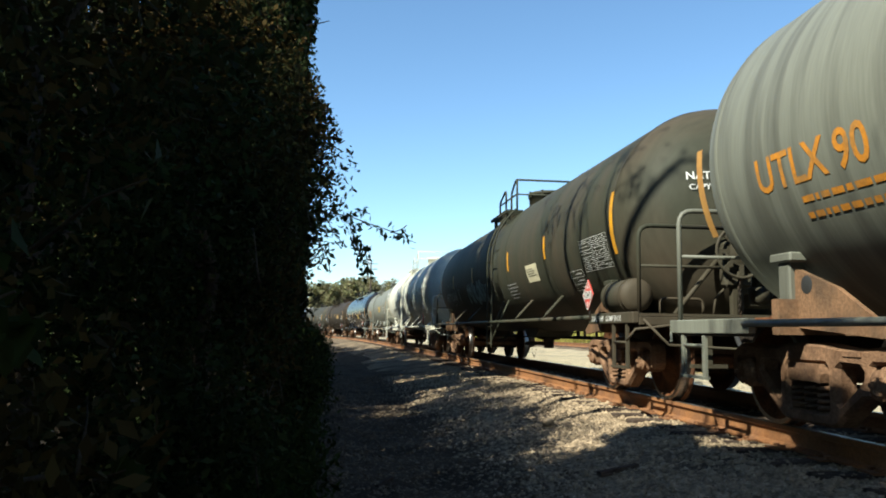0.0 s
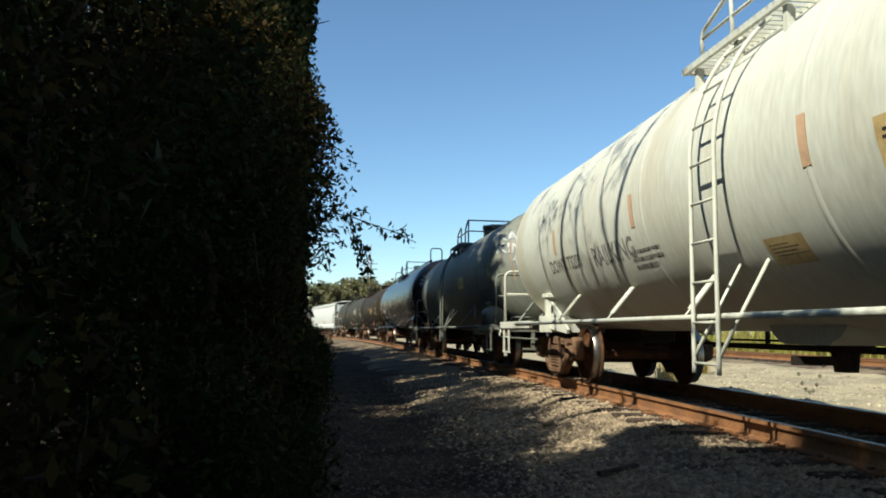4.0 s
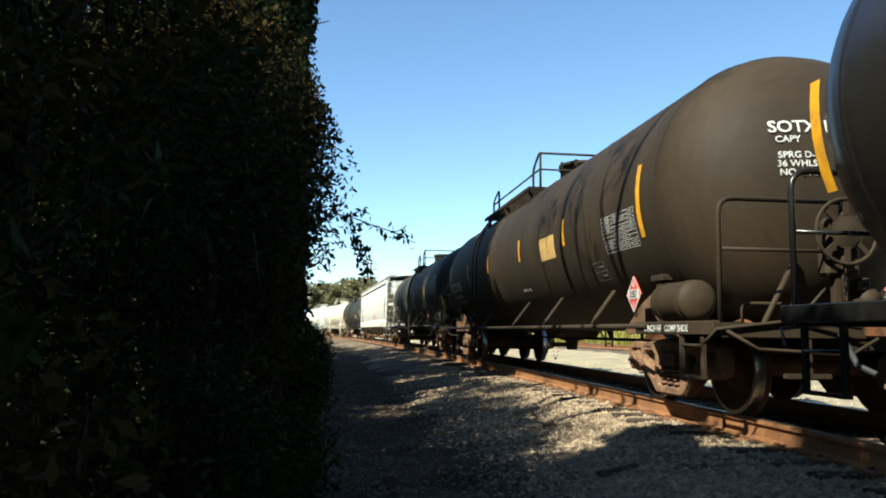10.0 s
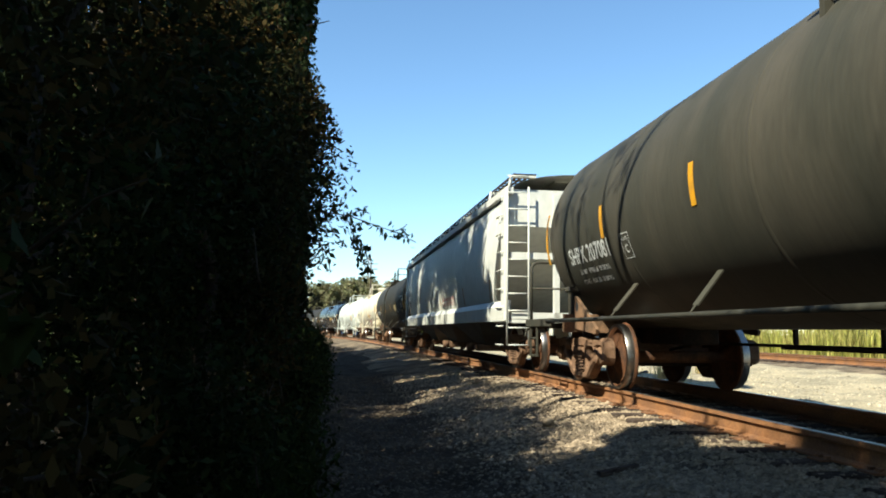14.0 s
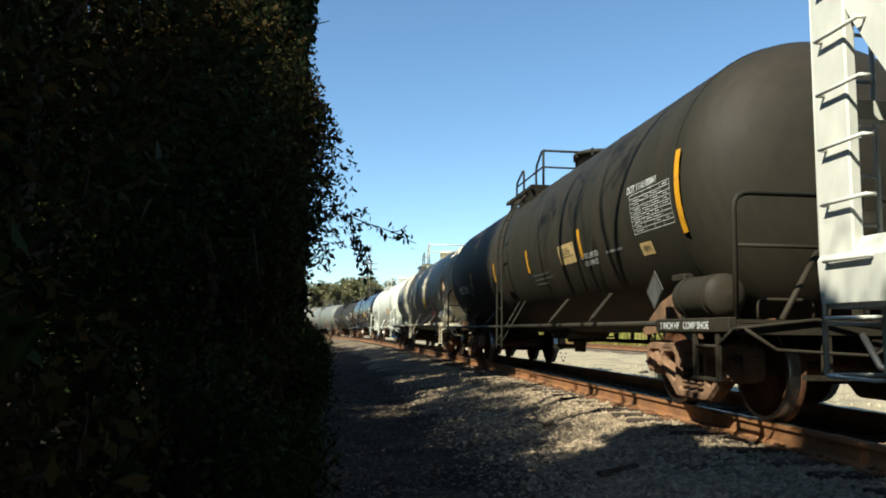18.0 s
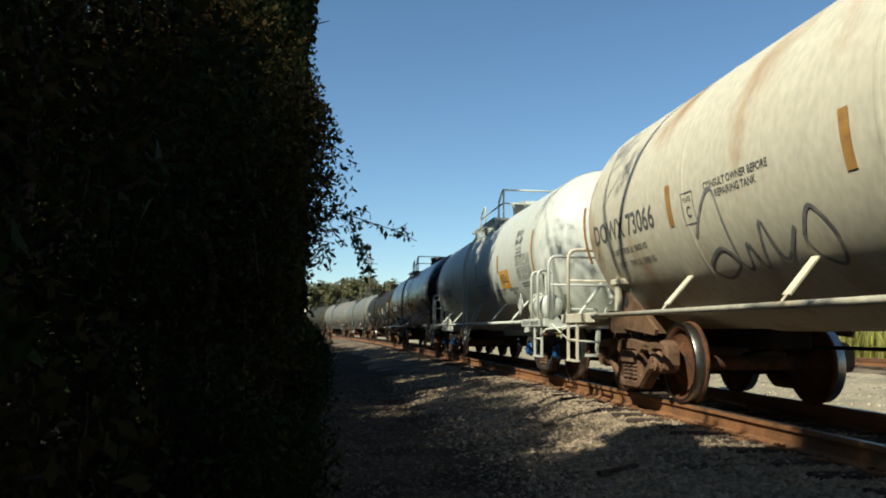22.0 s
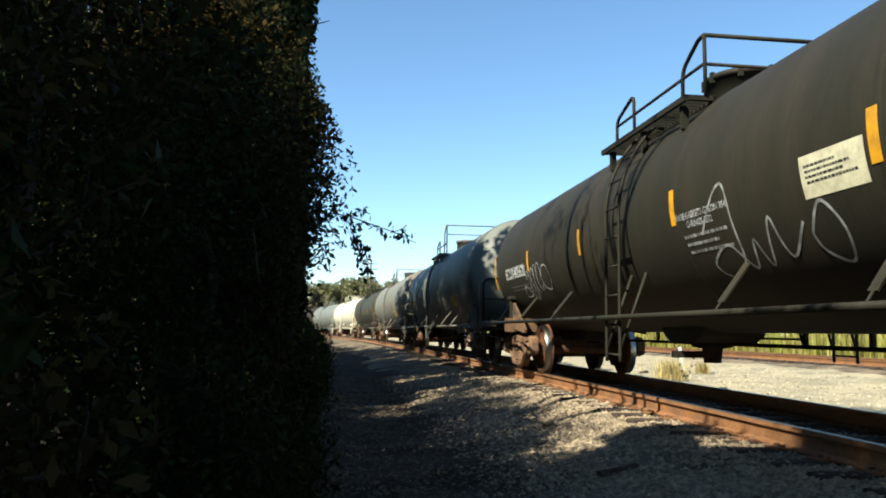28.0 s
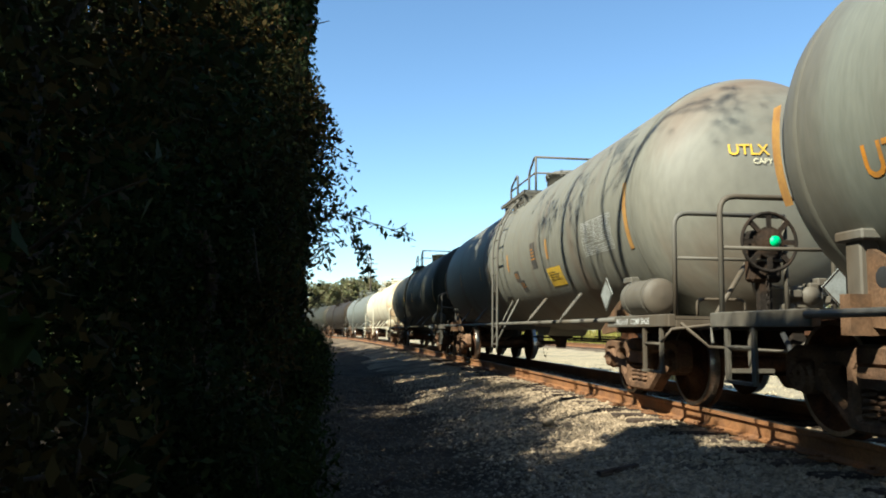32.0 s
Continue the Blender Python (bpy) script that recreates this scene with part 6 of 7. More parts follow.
# ---- plants ----
def leaves(centres, size, rng, droop=0.3, slim=0.5):
    """Kite-shaped folded leaves at the given places."""
    n = len(centres)
    d = rng.normal(size=(n, 3))
    d[:, 2] -= droop
    d /= np.linalg.norm(d, axis=1)[:, None]
    e = np.cross(d, rng.normal(size=(n, 3)))
    e /= np.linalg.norm(e, axis=1)[:, None]
    f = np.cross(d, e)
    L = size * rng.uniform(0.55, 1.3, size=(n, 1))
    base, tip = centres - d * L * 0.5, centres + d * L * 0.5
    mid = centres - d * L * 0.08
    a, b = mid + e * L * slim * 0.5 + f * L * 0.08, mid - e * L * slim * 0.5 + f * L * 0.08
    v = np.stack([base, a, tip, b], axis=1).reshape(-1, 3)
    return v, np.arange(4 * n).reshape(-1, 4)


def blob_points(blobs, count, rng, hollow=0.3):
    """Points in a set of ellipsoids (x, y, z, rx, ry, rz), in small clumps."""
    w = np.array([b[3] * b[4] + b[4] * b[5] + b[3] * b[5] for b in blobs])
    pick = rng.choice(len(blobs), size=count // 7, p=w / w.sum())
    B = np.array(blobs)[pick]
    d = rng.normal(size=(len(pick), 3))
    d /= np.linalg.norm(d, axis=1)[:, None]
    rad = hollow + (1 - hollow) * rng.uniform(size=(len(pick), 1)) ** 0.6
    rad *= 1 + 0.14 * rng.normal(size=(len(pick), 1))
    c = B[:, :3] + d * rad * B[:, 3:]
    return np.repeat(c, 7, axis=0) + rng.normal(size=(len(pick) * 7, 3)) * 0.10


def limb(g, rng, p, d, length, r, depth, ends):
    pts, rs = [p.copy()], [r]
    k = 5
    for i in range(k):
        d = (d + Vector((rng.uniform(-1, 1), rng.uniform(-1, 1), rng.uniform(-0.6, 0.9))) * 0.2).normalized()
        p = p + d * length / k
        pts.append(p.copy())
        rs.append(r * (1 - 0.7 * (i + 1) / k))
    g.tube(pts, rs, 6)
    ends.append(pts[-1])
    if depth > 0:
        for i in range(4):
            q = pts[rng.randint(2, k)]
            nd = (d + Vector((rng.uniform(-1, 1), rng.uniform(-1, 1), rng.uniform(-0.3, 0.8)))).normalized()
            limb(g, rng, q.copy(), nd, length * rng.uniform(0.5, 0.75), r * 0.45, depth - 1, ends)


def tree(x, y, height, spread, seed, count, size, mat, label, group="trees beside the path", low=0.1, clip=None, name="tree", extra=10, base=-0.65, reach=1.0):
    rng, nr = random.Random(seed), np.random.default_rng(seed)
    t = thing(name, None, None, label, name, group, at=Vector((x, y, base)))
    g, ends = G(), []
    r = height * 0.011 + 0.02
    pts, rs = [], []
    for i in range(8):
        q = i / 7
        pts.append(Vector((rng.uniform(-0.12, 0.12) * q * 2, rng.uniform(-0.12, 0.12) * q * 2, height * 0.78 * q)))
        rs.append(r * (1.3 - 0.95 * q))
    g.tube(pts, rs, 9)
    part("trunk", g, M_BARK, t)
    for i in range(8):
        g = G()
        q = pts[min(7, 1 + i * 6 // 7)]
        a = i * 2.4 + rng.uniform(-0.4, 0.4)
        limb(g, rng, q.copy(), Vector((math.cos(a), math.sin(a), rng.uniform(0.1, 0.9))).normalized(), reach * spread * rng.uniform(0.4, 0.7), r * 0.4, 1, ends)
        part("limb", g, M_BARK, t)
    bl = []
    for p in ends:
        if p.z > low * height:
            s = spread * rng.uniform(0.18, 0.32)
            bl.append((p.x, p.y, p.z, s, s, s * 0.75))
    for i in range(extra):
        a, q = rng.uniform(0, 6.28), low + (0.95 - low) * (i + 0.5) / extra
        rr = spread * (0.85 - 0.7 * abs(q - 0.45)) * rng.uniform(0.4, 0.85)
        s = spread * rng.uniform(0.25, 0.4)
        bl.append((rr * math.cos(a), rr * math.sin(a), height * q, s, s, s * 0.8))
    c = blob_points(bl, count, nr)
    if clip:
        w = c + np.array([x, y, base])
        c = c[clip(w)]
    c = c[c[:, 2] > 0.03]
    v, f = leaves(c, size, nr)
    part("crown", fast_mesh("crown", v, f, mat), None, t)
    return t


def trimmed(w):
    """The hedge is cut back along the path; its crowns bulge out over the path between 1.7 and 3 m up."""
    x, y, z = w[:, 0], w[:, 1], w[:, 2]
    edge = -0.10 - 0.056 * np.clip(y, 0, 60) - 0.12 * np.clip(2.5 - y, 0, 1.5)
    bump = np.clip(1.2 - np.abs(z - 0.5 - 0.235 * y) / (0.11 * y + 0.1), 0, 1) * np.clip((y - 4.2) / 1.5, 0, 1) * np.clip((12.0 - y) / 2.5, 0, 1)
    edge = edge + bump * (0.085 + 0.052 * y)
    return x < edge + 0.10 * np.sin(y * 2.1 + z * 1.7) + 0.08 * np.sin(z * 5.3 + y * 3.7)


def canopy(w):
    """High unseen crowns over the spot where the camera stands, clear of the train, added to block skylight."""
    x, y, z = w[:, 0], w[:, 1], w[:, 2]
    return (y + 0.65 * z < 4.4) & (z > 2.9) & ((x < 2.0) | (z > 5.2))


def behind(w):
    """Crowns of the unseen shade trees behind: nothing low over the path."""
    return (w[:, 2] > 3.4) & (w[:, 0] + 0.826 * (w[:, 2] - 6.0) < -1.3)


SHADE = "dense leafy tree beside the path, leaves coloured dark for deep shade"
HEDGE = [(-1.5, 1.7, 6.8, 1.5), (-1.55, 3.9, 4.9, 1.4), (-1.5, 6.0, 5.0, 1.5), (-1.6, 8.2, 5.4, 1.6), (-1.7, 10.6, 6.4, 1.8), (-2.0, 13.4, 11.0, 2.3), (-2.2, 16.8, 12.5, 2.6), (-2.6, 20.8, 12.5, 2.7),
         (-3.0, 25.5, 12.5, 3.0), (-3.5, 31.0, 11.0, 3.2), (-4.4, 38.0, 7.0, 3.0), (-5.6, 46.0, 6.0, 3.2), (-7.4, 56.0, 6.0, 3.6), (-10.0, 70.0, 6.5, 4.5),
         (-3.6, 3.2, 5.6, 1.9), (-3.7, 7.2, 6.2, 2.0), (-4.2, 11.8, 8.5, 2.3), (-3.0, -0.2, 8.2, 2.2), (-1.7, -2.6, 7.0, 1.9), (-4.4, -4.0, 8.5, 2.6), (-0.2, -5.2, 7.0, 2.2), (-6.2, 4.5, 6.2, 2.4), (-6.5, 10.0, 9.0, 2.6), (-6.3, 17, 11.0, 3.0), (-6.6, 24, 11.0, 3.2), (-6.0, -1.0, 9.0, 2.6), (-1.3, -1.6, 10.0, 2.8), (-2.4, 0.8, 8.6, 2.0)]
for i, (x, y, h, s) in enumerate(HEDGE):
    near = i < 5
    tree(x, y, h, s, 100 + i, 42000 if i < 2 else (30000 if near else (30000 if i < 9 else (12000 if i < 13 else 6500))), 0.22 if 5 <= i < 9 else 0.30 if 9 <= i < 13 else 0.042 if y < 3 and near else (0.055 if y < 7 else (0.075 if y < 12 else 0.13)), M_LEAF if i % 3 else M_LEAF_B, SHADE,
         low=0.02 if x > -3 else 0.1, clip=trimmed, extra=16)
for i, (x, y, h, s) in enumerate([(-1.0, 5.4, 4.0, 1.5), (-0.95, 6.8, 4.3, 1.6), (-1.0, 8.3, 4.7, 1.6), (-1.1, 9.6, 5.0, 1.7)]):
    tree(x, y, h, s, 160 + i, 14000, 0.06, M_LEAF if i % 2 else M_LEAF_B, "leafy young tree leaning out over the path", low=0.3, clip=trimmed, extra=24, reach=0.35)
# overhead trees out of view, added to darken path and hedge
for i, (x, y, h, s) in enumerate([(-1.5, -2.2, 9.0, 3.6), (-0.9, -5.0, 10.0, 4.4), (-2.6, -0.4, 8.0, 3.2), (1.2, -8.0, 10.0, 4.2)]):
    tree(x, y, h, s, 180 + i, 14000, 0.17, M_LEAF, "unseen tall leafy tree added to shade the path", low=0.36, clip=canopy, extra=22)


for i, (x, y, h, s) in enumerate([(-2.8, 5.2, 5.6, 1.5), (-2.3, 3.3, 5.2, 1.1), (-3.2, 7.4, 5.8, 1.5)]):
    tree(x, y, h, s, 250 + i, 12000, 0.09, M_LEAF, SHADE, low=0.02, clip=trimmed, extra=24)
# unseen crowns behind and beside the camera, added to keep the near ballast and the path in shade
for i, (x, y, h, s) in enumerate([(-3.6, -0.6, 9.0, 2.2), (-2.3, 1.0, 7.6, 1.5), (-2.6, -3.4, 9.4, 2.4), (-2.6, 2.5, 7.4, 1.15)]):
    tree(x, y, h, s, 210 + i, 9000, 0.22, M_LEAF, "unseen tall leafy tree added to shade the ballast", low=0.5, extra=24, clip=behind)


# a second row hidden by the hedge, added to shade the far track
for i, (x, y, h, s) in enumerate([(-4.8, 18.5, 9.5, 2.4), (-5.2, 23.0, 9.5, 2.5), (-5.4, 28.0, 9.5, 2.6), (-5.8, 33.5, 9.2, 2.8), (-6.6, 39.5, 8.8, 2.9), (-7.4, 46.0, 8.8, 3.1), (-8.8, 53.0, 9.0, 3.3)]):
    tree(x, y, h, s, 230 + i, 11000, 0.30, M_LEAF, "dense leafy tree added in a hidden second row to shade the track", low=0.12, extra=30)


def forked_tree():
    """A tall, nearly bare forked tree whose limbs throw lines of shade on the train."""
    t = thing("tree", None, None, "tall slender forked tree with sparse leaves above the hedge", "tree", "trees beside the path", at=(-2.1, 6.3, -0.65))
    g = G()
    g.tube([(0, 0, 0), (0.03, 0.05, 2.2), (0.02, 0.12, 4.2), (0.08, 0.3, 5.6), (0.1, 0.3, 7.4), (0.1, 0.2, 8.6), (0.15, -0.1, 9.8)], [0.14, 0.125, 0.115, 0.10, 0.085, 0.06, 0.03], 8)
    part("trunk", g, M_BARK, t)
    rng, ends = random.Random(9), []
    for pts, r in (([(0.02, 0.1, 4.0), (0.05, -0.5, 5.2), (0.1, -1.2, 6.8), (0.1, -1.6, 7.9), (0.1, -2.3, 9.2), (0.1, -2.8, 10.2)], 0.07),
                   ([(0.1, 0.3, 6.9), (0.1, -0.2, 7.7), (0.1, -0.5, 8.6), (0.2, -0.6, 9.4)], 0.04), ([(0.1, -1.2, 6.8), (0.15, -0.8, 7.6), (0.1, -0.9, 8.4)], 0.03),
                   ([(0.05, 0.28, 5.4), (0.1, 0.8, 6.5), (0.1, 1.2, 7.8), (0.1, 1.4, 9.0)], 0.04), ([(0.1, -1.7, 8.2), (0.1, -1.5, 9.0), (0.1, -1.6, 9.8)], 0.028)):
        g = G()
        g.tube(pts, [1.5 * r * (1 - 0.7 * i / (len(pts) - 1)) for i in range(len(pts))], 7)
        for k in range(3):
            limb(g, rng, Vector(pts[-1 - k % 2]), Vector((rng.uniform(-0.5, 0.5), rng.uniform(-1, 1), rng.uniform(0.3, 1))).normalized(), 0.9, 0.014, 0, ends)
        part("limb", g, M_BARK, t)
    nr = np.random.default_rng(9)
    c = blob_points([(p.x, p.y, p.z, 0.35, 0.35, 0.3) for p in ends], 700, nr)
    v, f = leaves(c, 0.1, nr)
    part("crown", fast_mesh("crown", v, f, M_LEAF), None, t)


forked_tree()
SPRAYS = []


def hanging_branch():
    """A thin leafy branch that hangs out over the path from the hedge."""
    t = thing("branch", None, None, "thin leafy branch hanging out over the path", "branch", at=(-0.55, 6.3, 1.64))
    rng, nr = random.Random(3), np.random.default_rng(3)
    o = Vector((-0.55, 6.3, 1.64))
    lines = [
        [(-0.80, 6.3, 1.64), (-0.47, 6.3, 1.66), (-0.23, 6.3, 1.70), (-0.02, 6.3, 1.68), (0.16, 6.3, 1.62), (0.35, 6.3, 1.56), (0.55, 6.3, 1.47)],
        [(0.33, 6.3, 1.55), (0.42, 6.32, 1.58), (0.47, 6.3, 1.62)],
        [(-0.35, 6.3, 1.66), (-0.26, 6.25, 1.48), (-0.18, 6.25, 1.33), (-0.15, 6.25, 1.20)],
        [(-0.04, 6.3, 1.68), (0.04, 6.35, 1.51), (0.10, 6.35, 1.35), (0.16, 6.35, 1.18)],
        [(-0.22, 6.3, 1.70), (-0.12, 6.3, 1.51), (-0.02, 6.3, 1.42)],
        [(-0.02, 6.3, 1.69), (0.10, 6.3, 1.73), (0.16, 6.3, 1.70)],
        [(0.04, 6.35, 1.51), (0.12, 6.4, 1.44), (0.16, 6.4, 1.30)],
        [(-0.49, 6.3, 1.65), (-0.42, 6.3, 1.44), (-0.40, 6.3, 1.28)]]
    pts = []
    g = G()
    for k, ln in enumerate(lines):
        q = [Vector(p) - o for p in ln]
        g.tube(q, [0.008 * (1 - 0.6 * i / (len(q) - 1)) if k == 0 else 0.004 for i in range(len(q))], 5)
        for a, b in zip(q, q[1:]):
            n = int((b - a).length / (0.009 if k in (3, 6) else 0.017)) + 1
            for i in range(n):
                pts.append(a.lerp(b, i / n) + Vector((rng.gauss(0, 0.028), rng.gauss(0, 0.04), rng.gauss(-0.02, 0.03))))
    part("twig", g, M_BARK, t)
    v, f = leaves(np.array([p[:] for p in pts]), 0.07, nr, droop=1.0, slim=0.45)
    part("foliage", fast_mesh("foliage", v, f, M_LEAF), None, t)
    SPRAYS.append(t)


hanging_branch()


def near_growth():
    """A few large leaves and pale twigs that stand out of the dark hedge close by."""
    nr, rng = np.random.default_rng(77), random.Random(77)
    for (x, y, z, n, size, mat, lab) in ((-0.36, 0.88, 0.775, 9, 0.055, M_LEAF_LIT, "sprig of large green leaves catching the light"), (-0.31, 1.2, 0.965, 4, 0.045, M_LEAF_LIT, "hanging olive-green leaf spray"),
                                         (-0.42, 1.05, 0.70, 5, 0.045, M_WEED, "low sprig of broad leaves in the hedge"), (-0.44, 1.65, 0.45, 7, 0.07, M_WEED, "broad-leaved weed at the hedge foot")):
        t = thing("leaf_sprig", None, None, lab, "leaves", "sprigs in the hedge", at=(x, y, z))
        g = G()
        g.tube([(-0.2, 0.06, -0.12), (-0.08, 0.02, -0.03), (0.0, 0.0, 0.0)], [0.004, 0.003, 0.002], 5)
        part("stem", g, M_TWIG, t)
        v, f = leaves(nr.normal(size=(n, 3)) * np.array([0.02, 0.03, 0.022]), size, nr, droop=0.8, slim=0.7)
        for k in range(n):
            part("leaf", fast_mesh("leaf", v[4 * k:4 * k + 4], np.array([[0, 1, 2, 3]]), mat), None, t)
    for i in range(18):
        y = rng.uniform(1.0, 6.0)
        x = -0.10 - 0.056 * y - 0.12 * max(0.0, min(1.5, 2.5 - y)) - rng.uniform(-0.02, 0.1)
        z = rng.uniform(-0.35, 0.5 + 0.35 * y)
        g = G()
        a, L = rng.uniform(0.1, 0.9), rng.uniform(0.05, 0.09) * (1 + y)
        sx = rng.choice((-1, 1))
        pts = [(0, 0, 0)]
        for k in range(4):
            q = pts[-1]
            pts.append((q[0] - sx * 0.12 * L * math.cos(a) * 0.6, q[1] + sx * L / 4 * math.cos(a) + rng.uniform(-0.02, 0.02), q[2] + L / 4 * math.sin(a) + rng.uniform(-0.015, 0.015)))
        g.tube(pts, [k * (0.4 + 0.12 * y) for k in (0.007, 0.006, 0.005, 0.004, 0.002)], 5)
        thing("twig", g, M_TWIG, "bare pale twig in the dark hedge", "twig", "twigs in the hedge", at=(x, y, z))


near_growth()


def foot_bush(x, y, h, s, seed):
    """A low dark bush at the edge of the path: stems and many small leaves."""
    rng, nr = random.Random(seed), np.random.default_rng(seed)
    t = thing("bush", None, None, "low dark leafy bush at the edge of the path", "bush", "bushes along the path", at=(x, y, -0.62))
    bl = []
    for i in range(7):
        a, q = rng.uniform(0, 6.283), rng.uniform(0.3, 1.0)
        top = Vector((s * 0.8 * q * math.cos(a), s * 1.5 * q * math.sin(a), h * rng.uniform(0.55, 1.0) * (1.15 - 0.4 * q)))
        g = G()
        g.tube([(0, 0, 0), top * 0.5 + Vector((0, 0, 0.08)), top], [0.012, 0.008, 0.003], 5)
        part("stem", g, M_TWIG, t)
        for k in (0.45, 0.75, 1.0):
            c = top * k
            bl.append((c.x, c.y, c.z, s * 0.34, s * 0.5, h * 0.16))
    c = blob_points(bl, 7000, nr, 0.1)
    c = c[c[:, 2] > 0.02]
    v, f = leaves(c, 0.085, nr, droop=0.2, slim=0.45)
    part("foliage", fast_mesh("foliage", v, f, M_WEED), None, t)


for i, (x, y, h, s) in enumerate([(-0.85, 10.5, 0.95, 0.55), (-0.95, 13.0, 1.15, 0.6), (-1.05, 16.0, 1.25, 0.65), (-1.15, 19.5, 1.35, 0.7), (-1.45, 24.0, 1.45, 0.8), (-2.0, 30.0, 1.6, 1.0), (-2.6, 38.0, 1.6, 1.2)]):
    foot_bush(x, y, h * 1.12, s, 400 + i)


def blades(places, height, width, rng, lean=0.35):
    """Grass blades: tapering strips of two bent pieces."""
    n = len(places)
    a = rng.uniform(0, 6.283, n)
    h = height * rng.uniform(0.45, 1.2, n)
    w = width * rng.uniform(0.6, 1.3, n)
    d = np.stack([np.cos(a), np.sin(a), np.zeros(n)], 1)
    s = np.stack([-np.sin(a), np.cos(a), np.zeros(n)], 1)
    up = np.array([0, 0, 1.0])
    L = rng.uniform(0.1, 1.0, n) * lean
    p0 = places
    p1 = places + up * (h * 0.6)[:, None] + d * (h * L * 0.35)[:, None]
    p2 = places + up * h[:, None] * (1 - 0.3 * L[:, None]) + d * (h * L)[:, None]
    W = w[:, None]
    v = np.stack([p0 - s * W / 2, p0 + s * W / 2, p1 + s * W * 0.4, p1 - s * W * 0.4, p2 + s * W * 0.06, p2 - s * W * 0.06], 1).reshape(-1, 3)
    b = (np.arange(n) * 6)[:, None]
    f = np.concatenate([b + np.array([[0, 1, 2, 3]]), b + np.array([[3, 2, 4, 5]])])
    return v, f


def grass_patch(name, label, spots, height, width, mat, seed, lean=0.35):
    nr = np.random.default_rng(seed)
    v, f = blades(np.array(spots), height, width, nr, lean)
    return tagged(new(name, fast_mesh(name, v, f, mat)), label, "grass", kind="stuff")


rg = random.Random(21)
spots = []
for i in range(26000):
    s = 2.5 + 42 * rg.random() ** 1.5
    x, y, a = track(s)
    px = -0.10 - 0.030 * s - abs(rg.gauss(0, 0.36))
    spots.append((px, s, -0.62))
bl = []
for i in range(170):
    s = 3.0 + 30 * rg.random() ** 1.5
    q = rg.uniform(0.10, 0.22) * (1 + 0.012 * s)
    bl.append((-0.14 - 0.032 * s + rg.gauss(-0.06, 0.09) * (1 + 0.05 * s), s, -0.55 + q * 1.1, q, q * 1.3, q * 1.9))
for i in range(80):
    s = 12 + 30 * rg.random()
    q = rg.uniform(0.22, 0.45)
    bl.append((-0.16 - 0.026 * s - abs(rg.gauss(0, 0.25)), s, -0.55 + q * 1.1, q, q * 1.4, q * 1.5))
nr = np.random.default_rng(41)
c = blob_points(bl, 26000, nr, 0.2)
c = c[(c[:, 2] > -0.6) & (c[:, 0] < 0.02 - 0.009 * c[:, 1])]
v, f = leaves(c, 0.075, nr, droop=-0.5, slim=0.4)
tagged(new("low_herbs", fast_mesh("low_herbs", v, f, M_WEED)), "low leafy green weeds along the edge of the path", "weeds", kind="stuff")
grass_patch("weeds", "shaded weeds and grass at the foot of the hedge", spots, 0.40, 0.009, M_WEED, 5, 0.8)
spots = []
for i in range(26000):
    s = 6 + 110 * rg.random() ** 1.3
    spots.append(beside(s, 15.6 + 9 * rg.random() ** 1.2, -0.42))
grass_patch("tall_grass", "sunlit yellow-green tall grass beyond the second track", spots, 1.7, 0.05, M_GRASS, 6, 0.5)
for sx, lat, rad, n, h, lab in ((18.4, 3.85, 0.36, 600, 0.62, "clump of dry straw-coloured grass in the gravel"), (21.5, 6.3, 0.18, 240, 0.5, "small tuft of dry grass in the gravel")):
    spots = [beside(sx + rg.gauss(0, rad * 0.5), lat + rg.gauss(0, rad * 0.5), -0.46) for i in range(n)]
    ob = grass_patch("grass_tuft", lab, spots, h, 0.012, M_DRY, 7 + n, 0.9)
    ob["kind"] = "thing"
g = G()
g.box(-0.045, 0.045, -0.045, 0.045, -0.1, 0.74, 0.008)
g.prism([(-0.045, 0.74), (0.045, 0.74), (0.0, 0.79)], -0.045, 0.045)
stake = thing("marker_post", g, M_WHITE, "short leaning white marker post in the gravel", "post")
stake.matrix_basis = Matrix.Translation(beside(22.8, 6.35, -0.46)) @ Matrix.Rotation(radians(-9), 4, "Y")

FAR = [(-13, 190, 8.8, 4.6), (-7.5, 196, 11.2, 5), (-2.5, 192, 12.6, 5), (2.2, 195, 13.2, 5), (7, 190, 12.4, 5), (11.5, 196, 12.0, 5), (-16, 205, 9.0, 5), (-10, 215, 11.0, 5.5), (-5, 210, 13.2, 5.5), (0, 220, 15.0, 6), (5, 208, 15.6, 5.5), (9, 222, 14.5, 5.5), (13, 212, 14.8, 5), (17, 225, 13.0, 6), (-22, 225, 8.5, 5), (23, 215, 11.5, 6), (-30, 230, 8, 6), (31, 225, 10, 6)]
for i, (x, y, h, s) in enumerate(FAR):
    tree(x, y, h, s, 300 + i, 13000, 0.62, M_LEAF_FAR, "distant sunlit broadleaf tree beyond the train, leaves paled for haze", "distant trees", low=0.05, base=-0.5, extra=30)
for i in range(12):
    s = 12 + i * 9.5
    p = beside(s, 30 + 4 * math.sin(i * 2.1), -0.35)
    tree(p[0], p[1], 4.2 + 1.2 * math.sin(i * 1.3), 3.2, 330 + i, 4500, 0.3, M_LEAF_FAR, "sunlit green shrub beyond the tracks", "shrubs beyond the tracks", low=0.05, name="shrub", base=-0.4)


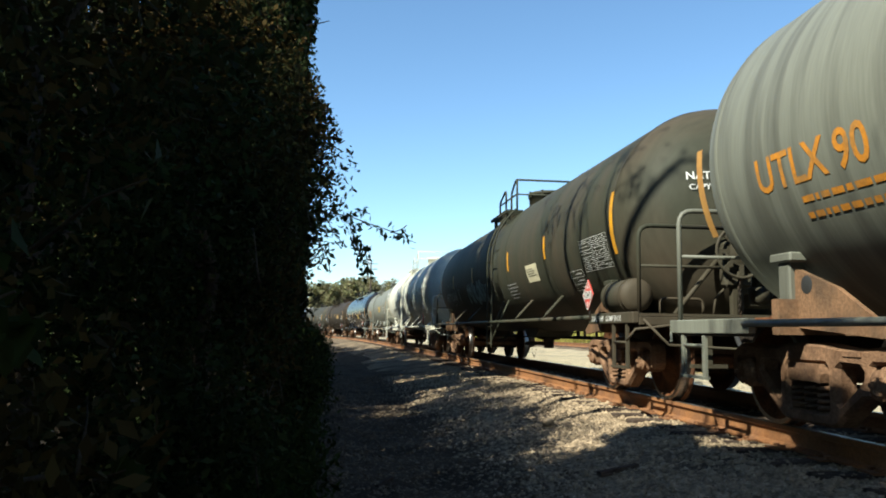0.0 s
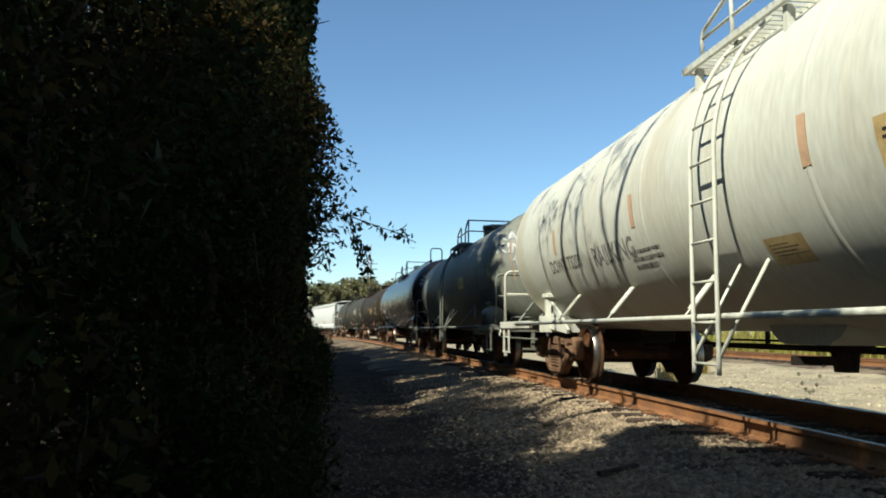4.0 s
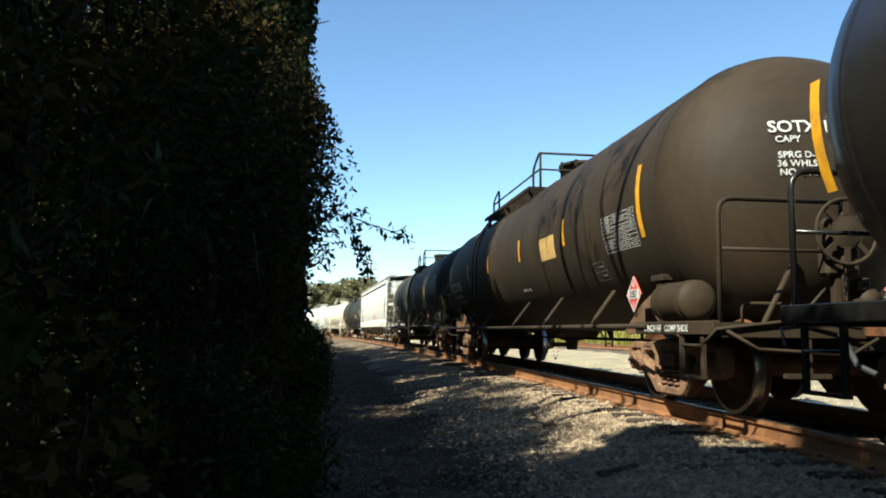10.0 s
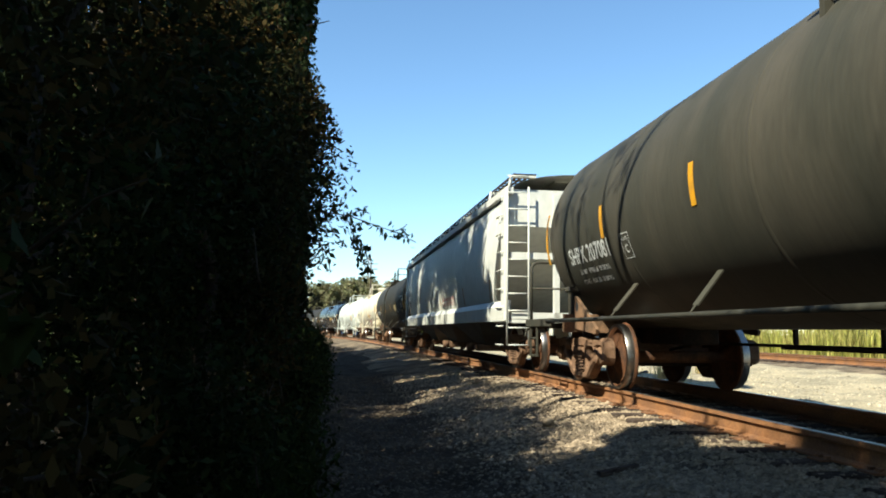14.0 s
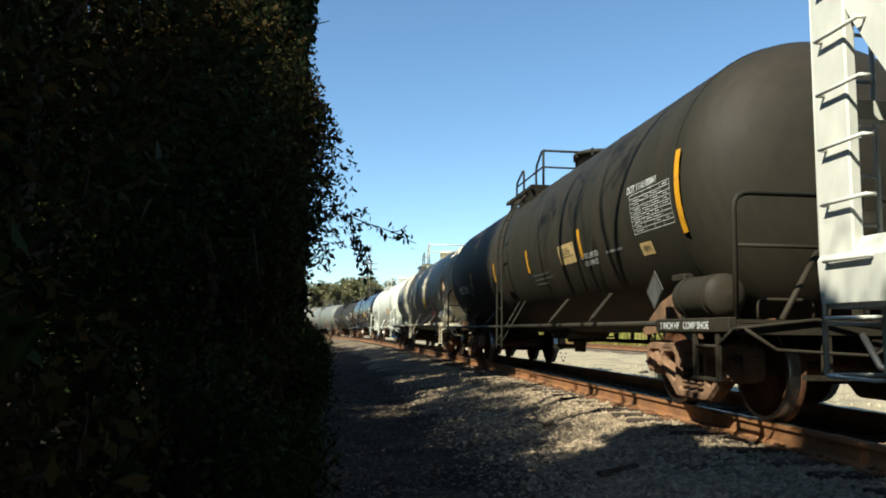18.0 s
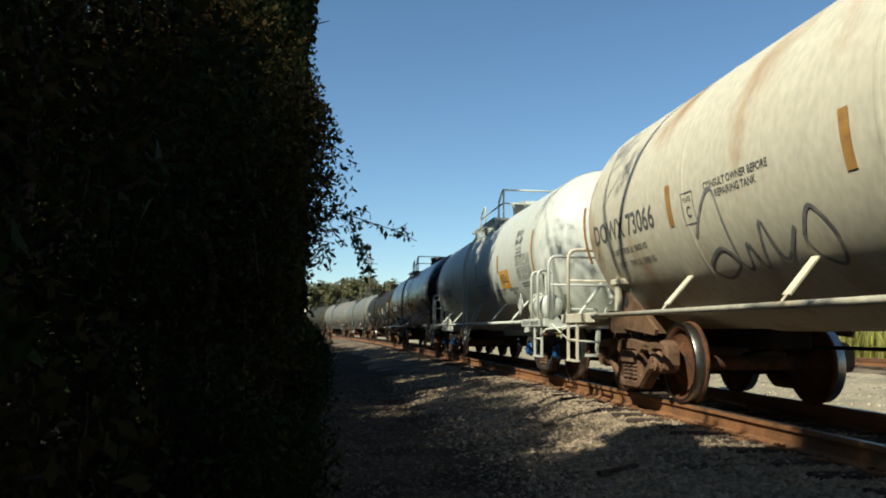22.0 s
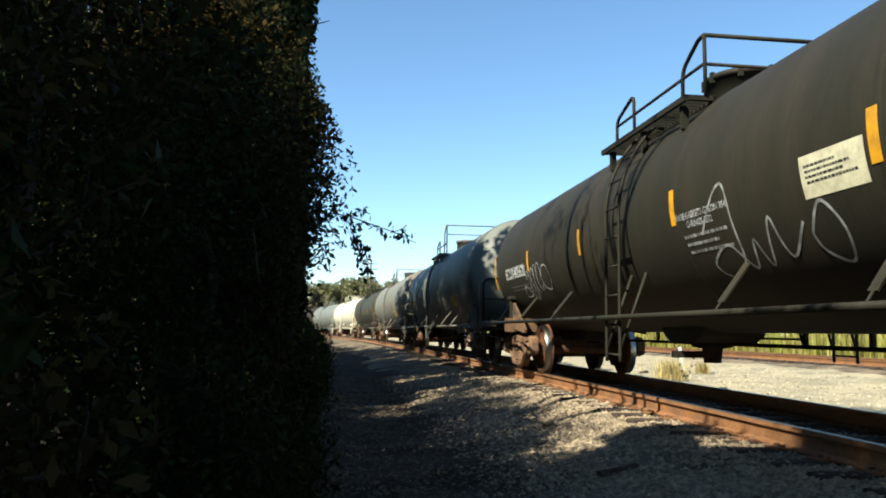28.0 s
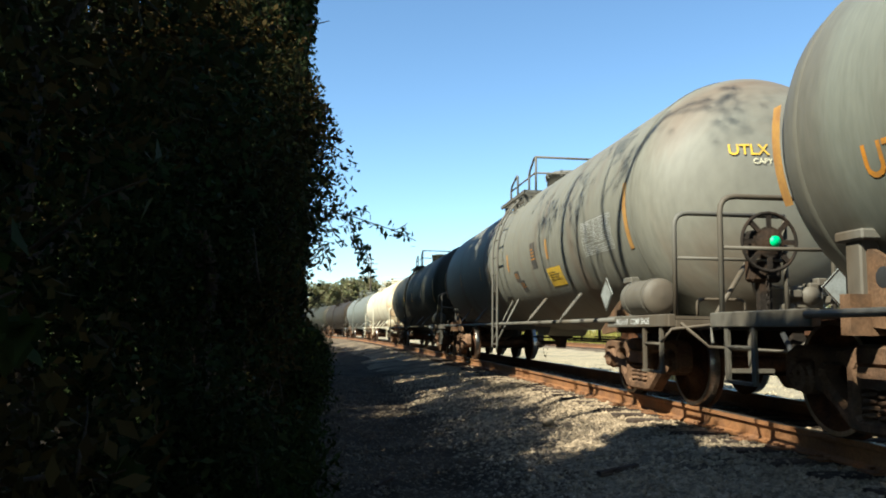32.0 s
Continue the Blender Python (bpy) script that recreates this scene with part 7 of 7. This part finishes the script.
def utility_pole(x, y, h):
    t = thing("utility_pole", None, None, "distant wooden utility pole with crossarms", "pole", at=(x, y, -0.5))
    g = G()
    g.tube([(0, 0, 0), (0, 0, h * 0.5), (0, 0, h)], [0.22, 0.19, 0.14], 8)
    part("pole", g, M_BARK, t)
    for z in (h - 0.5, h - 1.7):
        g = G()
        g.box(-1.5, 1.5, -0.08, 0.08, z - 0.08, z + 0.08)
        part("crossarm", g, M_BARK, t)


def mast(x, y, h):
    t = thing("lattice_mast", None, None, "far grey lattice radio mast", "mast", at=(x, y, -0.5))
    m = material("mast_steel", (0.42, 0.42, 0.42), 0.5, 0.6)
    for k in range(3):
        a = k * 2.094
        g = G()
        g.tube([(0.7 * math.cos(a), 0.7 * math.sin(a), 0), (0.45 * math.cos(a), 0.45 * math.sin(a), h)], 0.09, 5)
        part("mast_leg", g, m, t)
    n = 24
    for i in range(n):
        g = G()
        z0, z1 = h * i / n, h * (i + 1) / n
        for k in range(3):
            a, b = (k + i) * 2.094, (k + i + 1) * 2.094
            g.tube([(0.6 * math.cos(a), 0.6 * math.sin(a), z0), (0.6 * math.cos(b), 0.6 * math.sin(b), z1)], 0.05, 4)
        part("mast_brace", g, m, t)


utility_pole(4.85, 172, 16.6)
mast(6.1, 235, 27.6)


# ---- loose stones ----
def stones(name, label, places, sizes, mat, seed):
    nr = np.random.default_rng(seed)
    bm = bmesh.new()
    bmesh.ops.create_icosphere(bm, subdivisions=1, radius=1.0)
    base = np.array([v.co[:] for v in bm.verts])
    tri = np.array([[v.index for v in f.verts] for f in bm.faces])
    bm.free()
    n = len(places)
    V = base[None] * (1 + 0.28 * nr.normal(size=(n, len(base), 1)))
    V = V * nr.uniform(0.6, 1.25, size=(n, 1, 3)) * sizes[:, None, None]
    q = nr.uniform(0, 6.283, size=n)
    t = nr.normal(size=n) * 0.7
    c, s = np.cos(q)[:, None], np.sin(q)[:, None]
    x, y, z = V[..., 0].copy(), V[..., 1].copy(), V[..., 2] * 0.75
    ct, st = np.cos(t)[:, None], np.sin(t)[:, None]
    y, z = y * ct - z * st, y * st + z * ct
    V = np.stack([x * c - y * s, x * s + y * c, z], -1) + places[:, None]
    F = tri[None] + (np.arange(n) * len(base))[:, None, None]
    return tagged(new(name, fast_mesh(name, V.reshape(-1, 3), F.reshape(-1, 3), mat)), label, "stones", kind="stuff")


def surface(lat, s):
    z = ground_z(lat, s)
    p = Vector((lat, s, 0))
    amp = 0.05 if lat < -1.3 or lat > 1.6 else 0.012
    return z + amp * (noise.noise(p * 0.55) * 0.8 + noise.noise(p * 1.9) * 0.9)


places, sizes = [], []
for i in range(36000):
    s = 3.4 + 17 * rg.random() ** 1.7
    lat = -3.35 + 2.55 * rg.random() ** 0.6
    places.append(beside(s, lat, surface(lat, s) - 0.004))
    sizes.append(0.010 + 0.024 * rg.random() ** 2.2)
for i in range(5000):
    s = 3.5 + 16 * rg.random() ** 1.5
    lat = rg.uniform(-0.65, 0.65) if i % 2 else rg.uniform(0.85, 2.4)
    places.append(beside(s, lat, surface(lat, s) - 0.002))
    sizes.append(0.016 + 0.02 * rg.random() ** 2)
stones("ballast", "pale crushed limestone ballast beside the rail", np.array(places), np.array(sizes), M_STONE, 11)
places, sizes = [], []
for i in range(26000):
    s = 4.0 + 18 * rg.random() ** 1.6
    lat = -4.8 + 2.3 * rg.random()
    places.append(beside(s, lat, surface(lat, s) - 0.003))
    sizes.append(0.007 + 0.02 * rg.random() ** 3)
stones("path_stones", "small loose stones on the dirt path, coloured dark for shade", np.array(places), np.array(sizes), M_PATHSTONE, 12)
places, sizes = [], []
for i in range(6000):
    s = 7.0 + 22 * rg.random() ** 1.4
    lat = rg.uniform(3.2, 9.5)
    places.append(beside(s, lat, surface(lat, s) - 0.003))
    sizes.append(0.012 + 0.035 * rg.random() ** 3)
stones("gravel_stones", "loose pale stones between the tracks", np.array(places), np.array(sizes), M_YARDSTONE, 13)
g = G()
g.lathe([(0.0, -0.05), (0.05, -0.04), (0.075, 0.0), (0.06, 0.04), (0.0, 0.055)], 9, "z")
rock = thing("rock", g, M_STONE, "single larger pale stone on the ballast slope", "stone", at=beside(8.75, -2.05, -0.30))
for x, y, z, a, size, lab in ((8.72, 21.91, -0.42, 0.9, (0.34, 0.07, 0.03), "weathered brown board lying in the gravel"), (2.15, 5.95, -0.335, 0.4, (0.2, 0.03, 0.02), "short reddish-brown stick on the gravel"), (0.35, 6.75, -0.56, 1.1, (0.16, 0.018, 0.014), "dry stick on the dirt path")):
    g = G()
    g.prism([(-size[1], -size[2]), (size[1] * 0.8, -size[2]), (size[1], size[2] * 0.6), (-size[1] * 0.7, size[2])], -size[0], size[0])
    ob = thing("wood_debris", g, M_SLEEPER, lab, "wood", at=(x, y, z))
    ob.rotation_euler = (0.1, -0.08, a)
# ---- motion ----
def motions():
    times = [i * 0.5 for i in range(65)]
    for car, s0 in CARS:
        rows = []
        for t in times:
            x, y, a = track(s0 - V * t)
            rows.append((t, Matrix.Translation((x, y, 0)) @ Matrix.Rotation(a, 4, "Z")))
        walk(car, rows)
    for t in SPRAYS:
        o = t.matrix_basis.copy()
        rows = []
        for i in range(33):
            w = math.sin(i * 1.9) * 0.5 + math.sin(i * 0.73 + 1) * 0.5
            rows.append((float(i), o @ pose(0, 0, 0, 0.5 * w, 0.7 * w, 0.5 * w)))
        walk(t, rows)
    turn = math.degrees(V / (AXLE_R * BOGIE_SIZE))
    steps = [i / 15 for i in range(481)]
    for w, y in WHEELS:
        walk(w, [(t, pose(0, y, AXLE_R, turn * t % 360)) for t in steps])


motions()
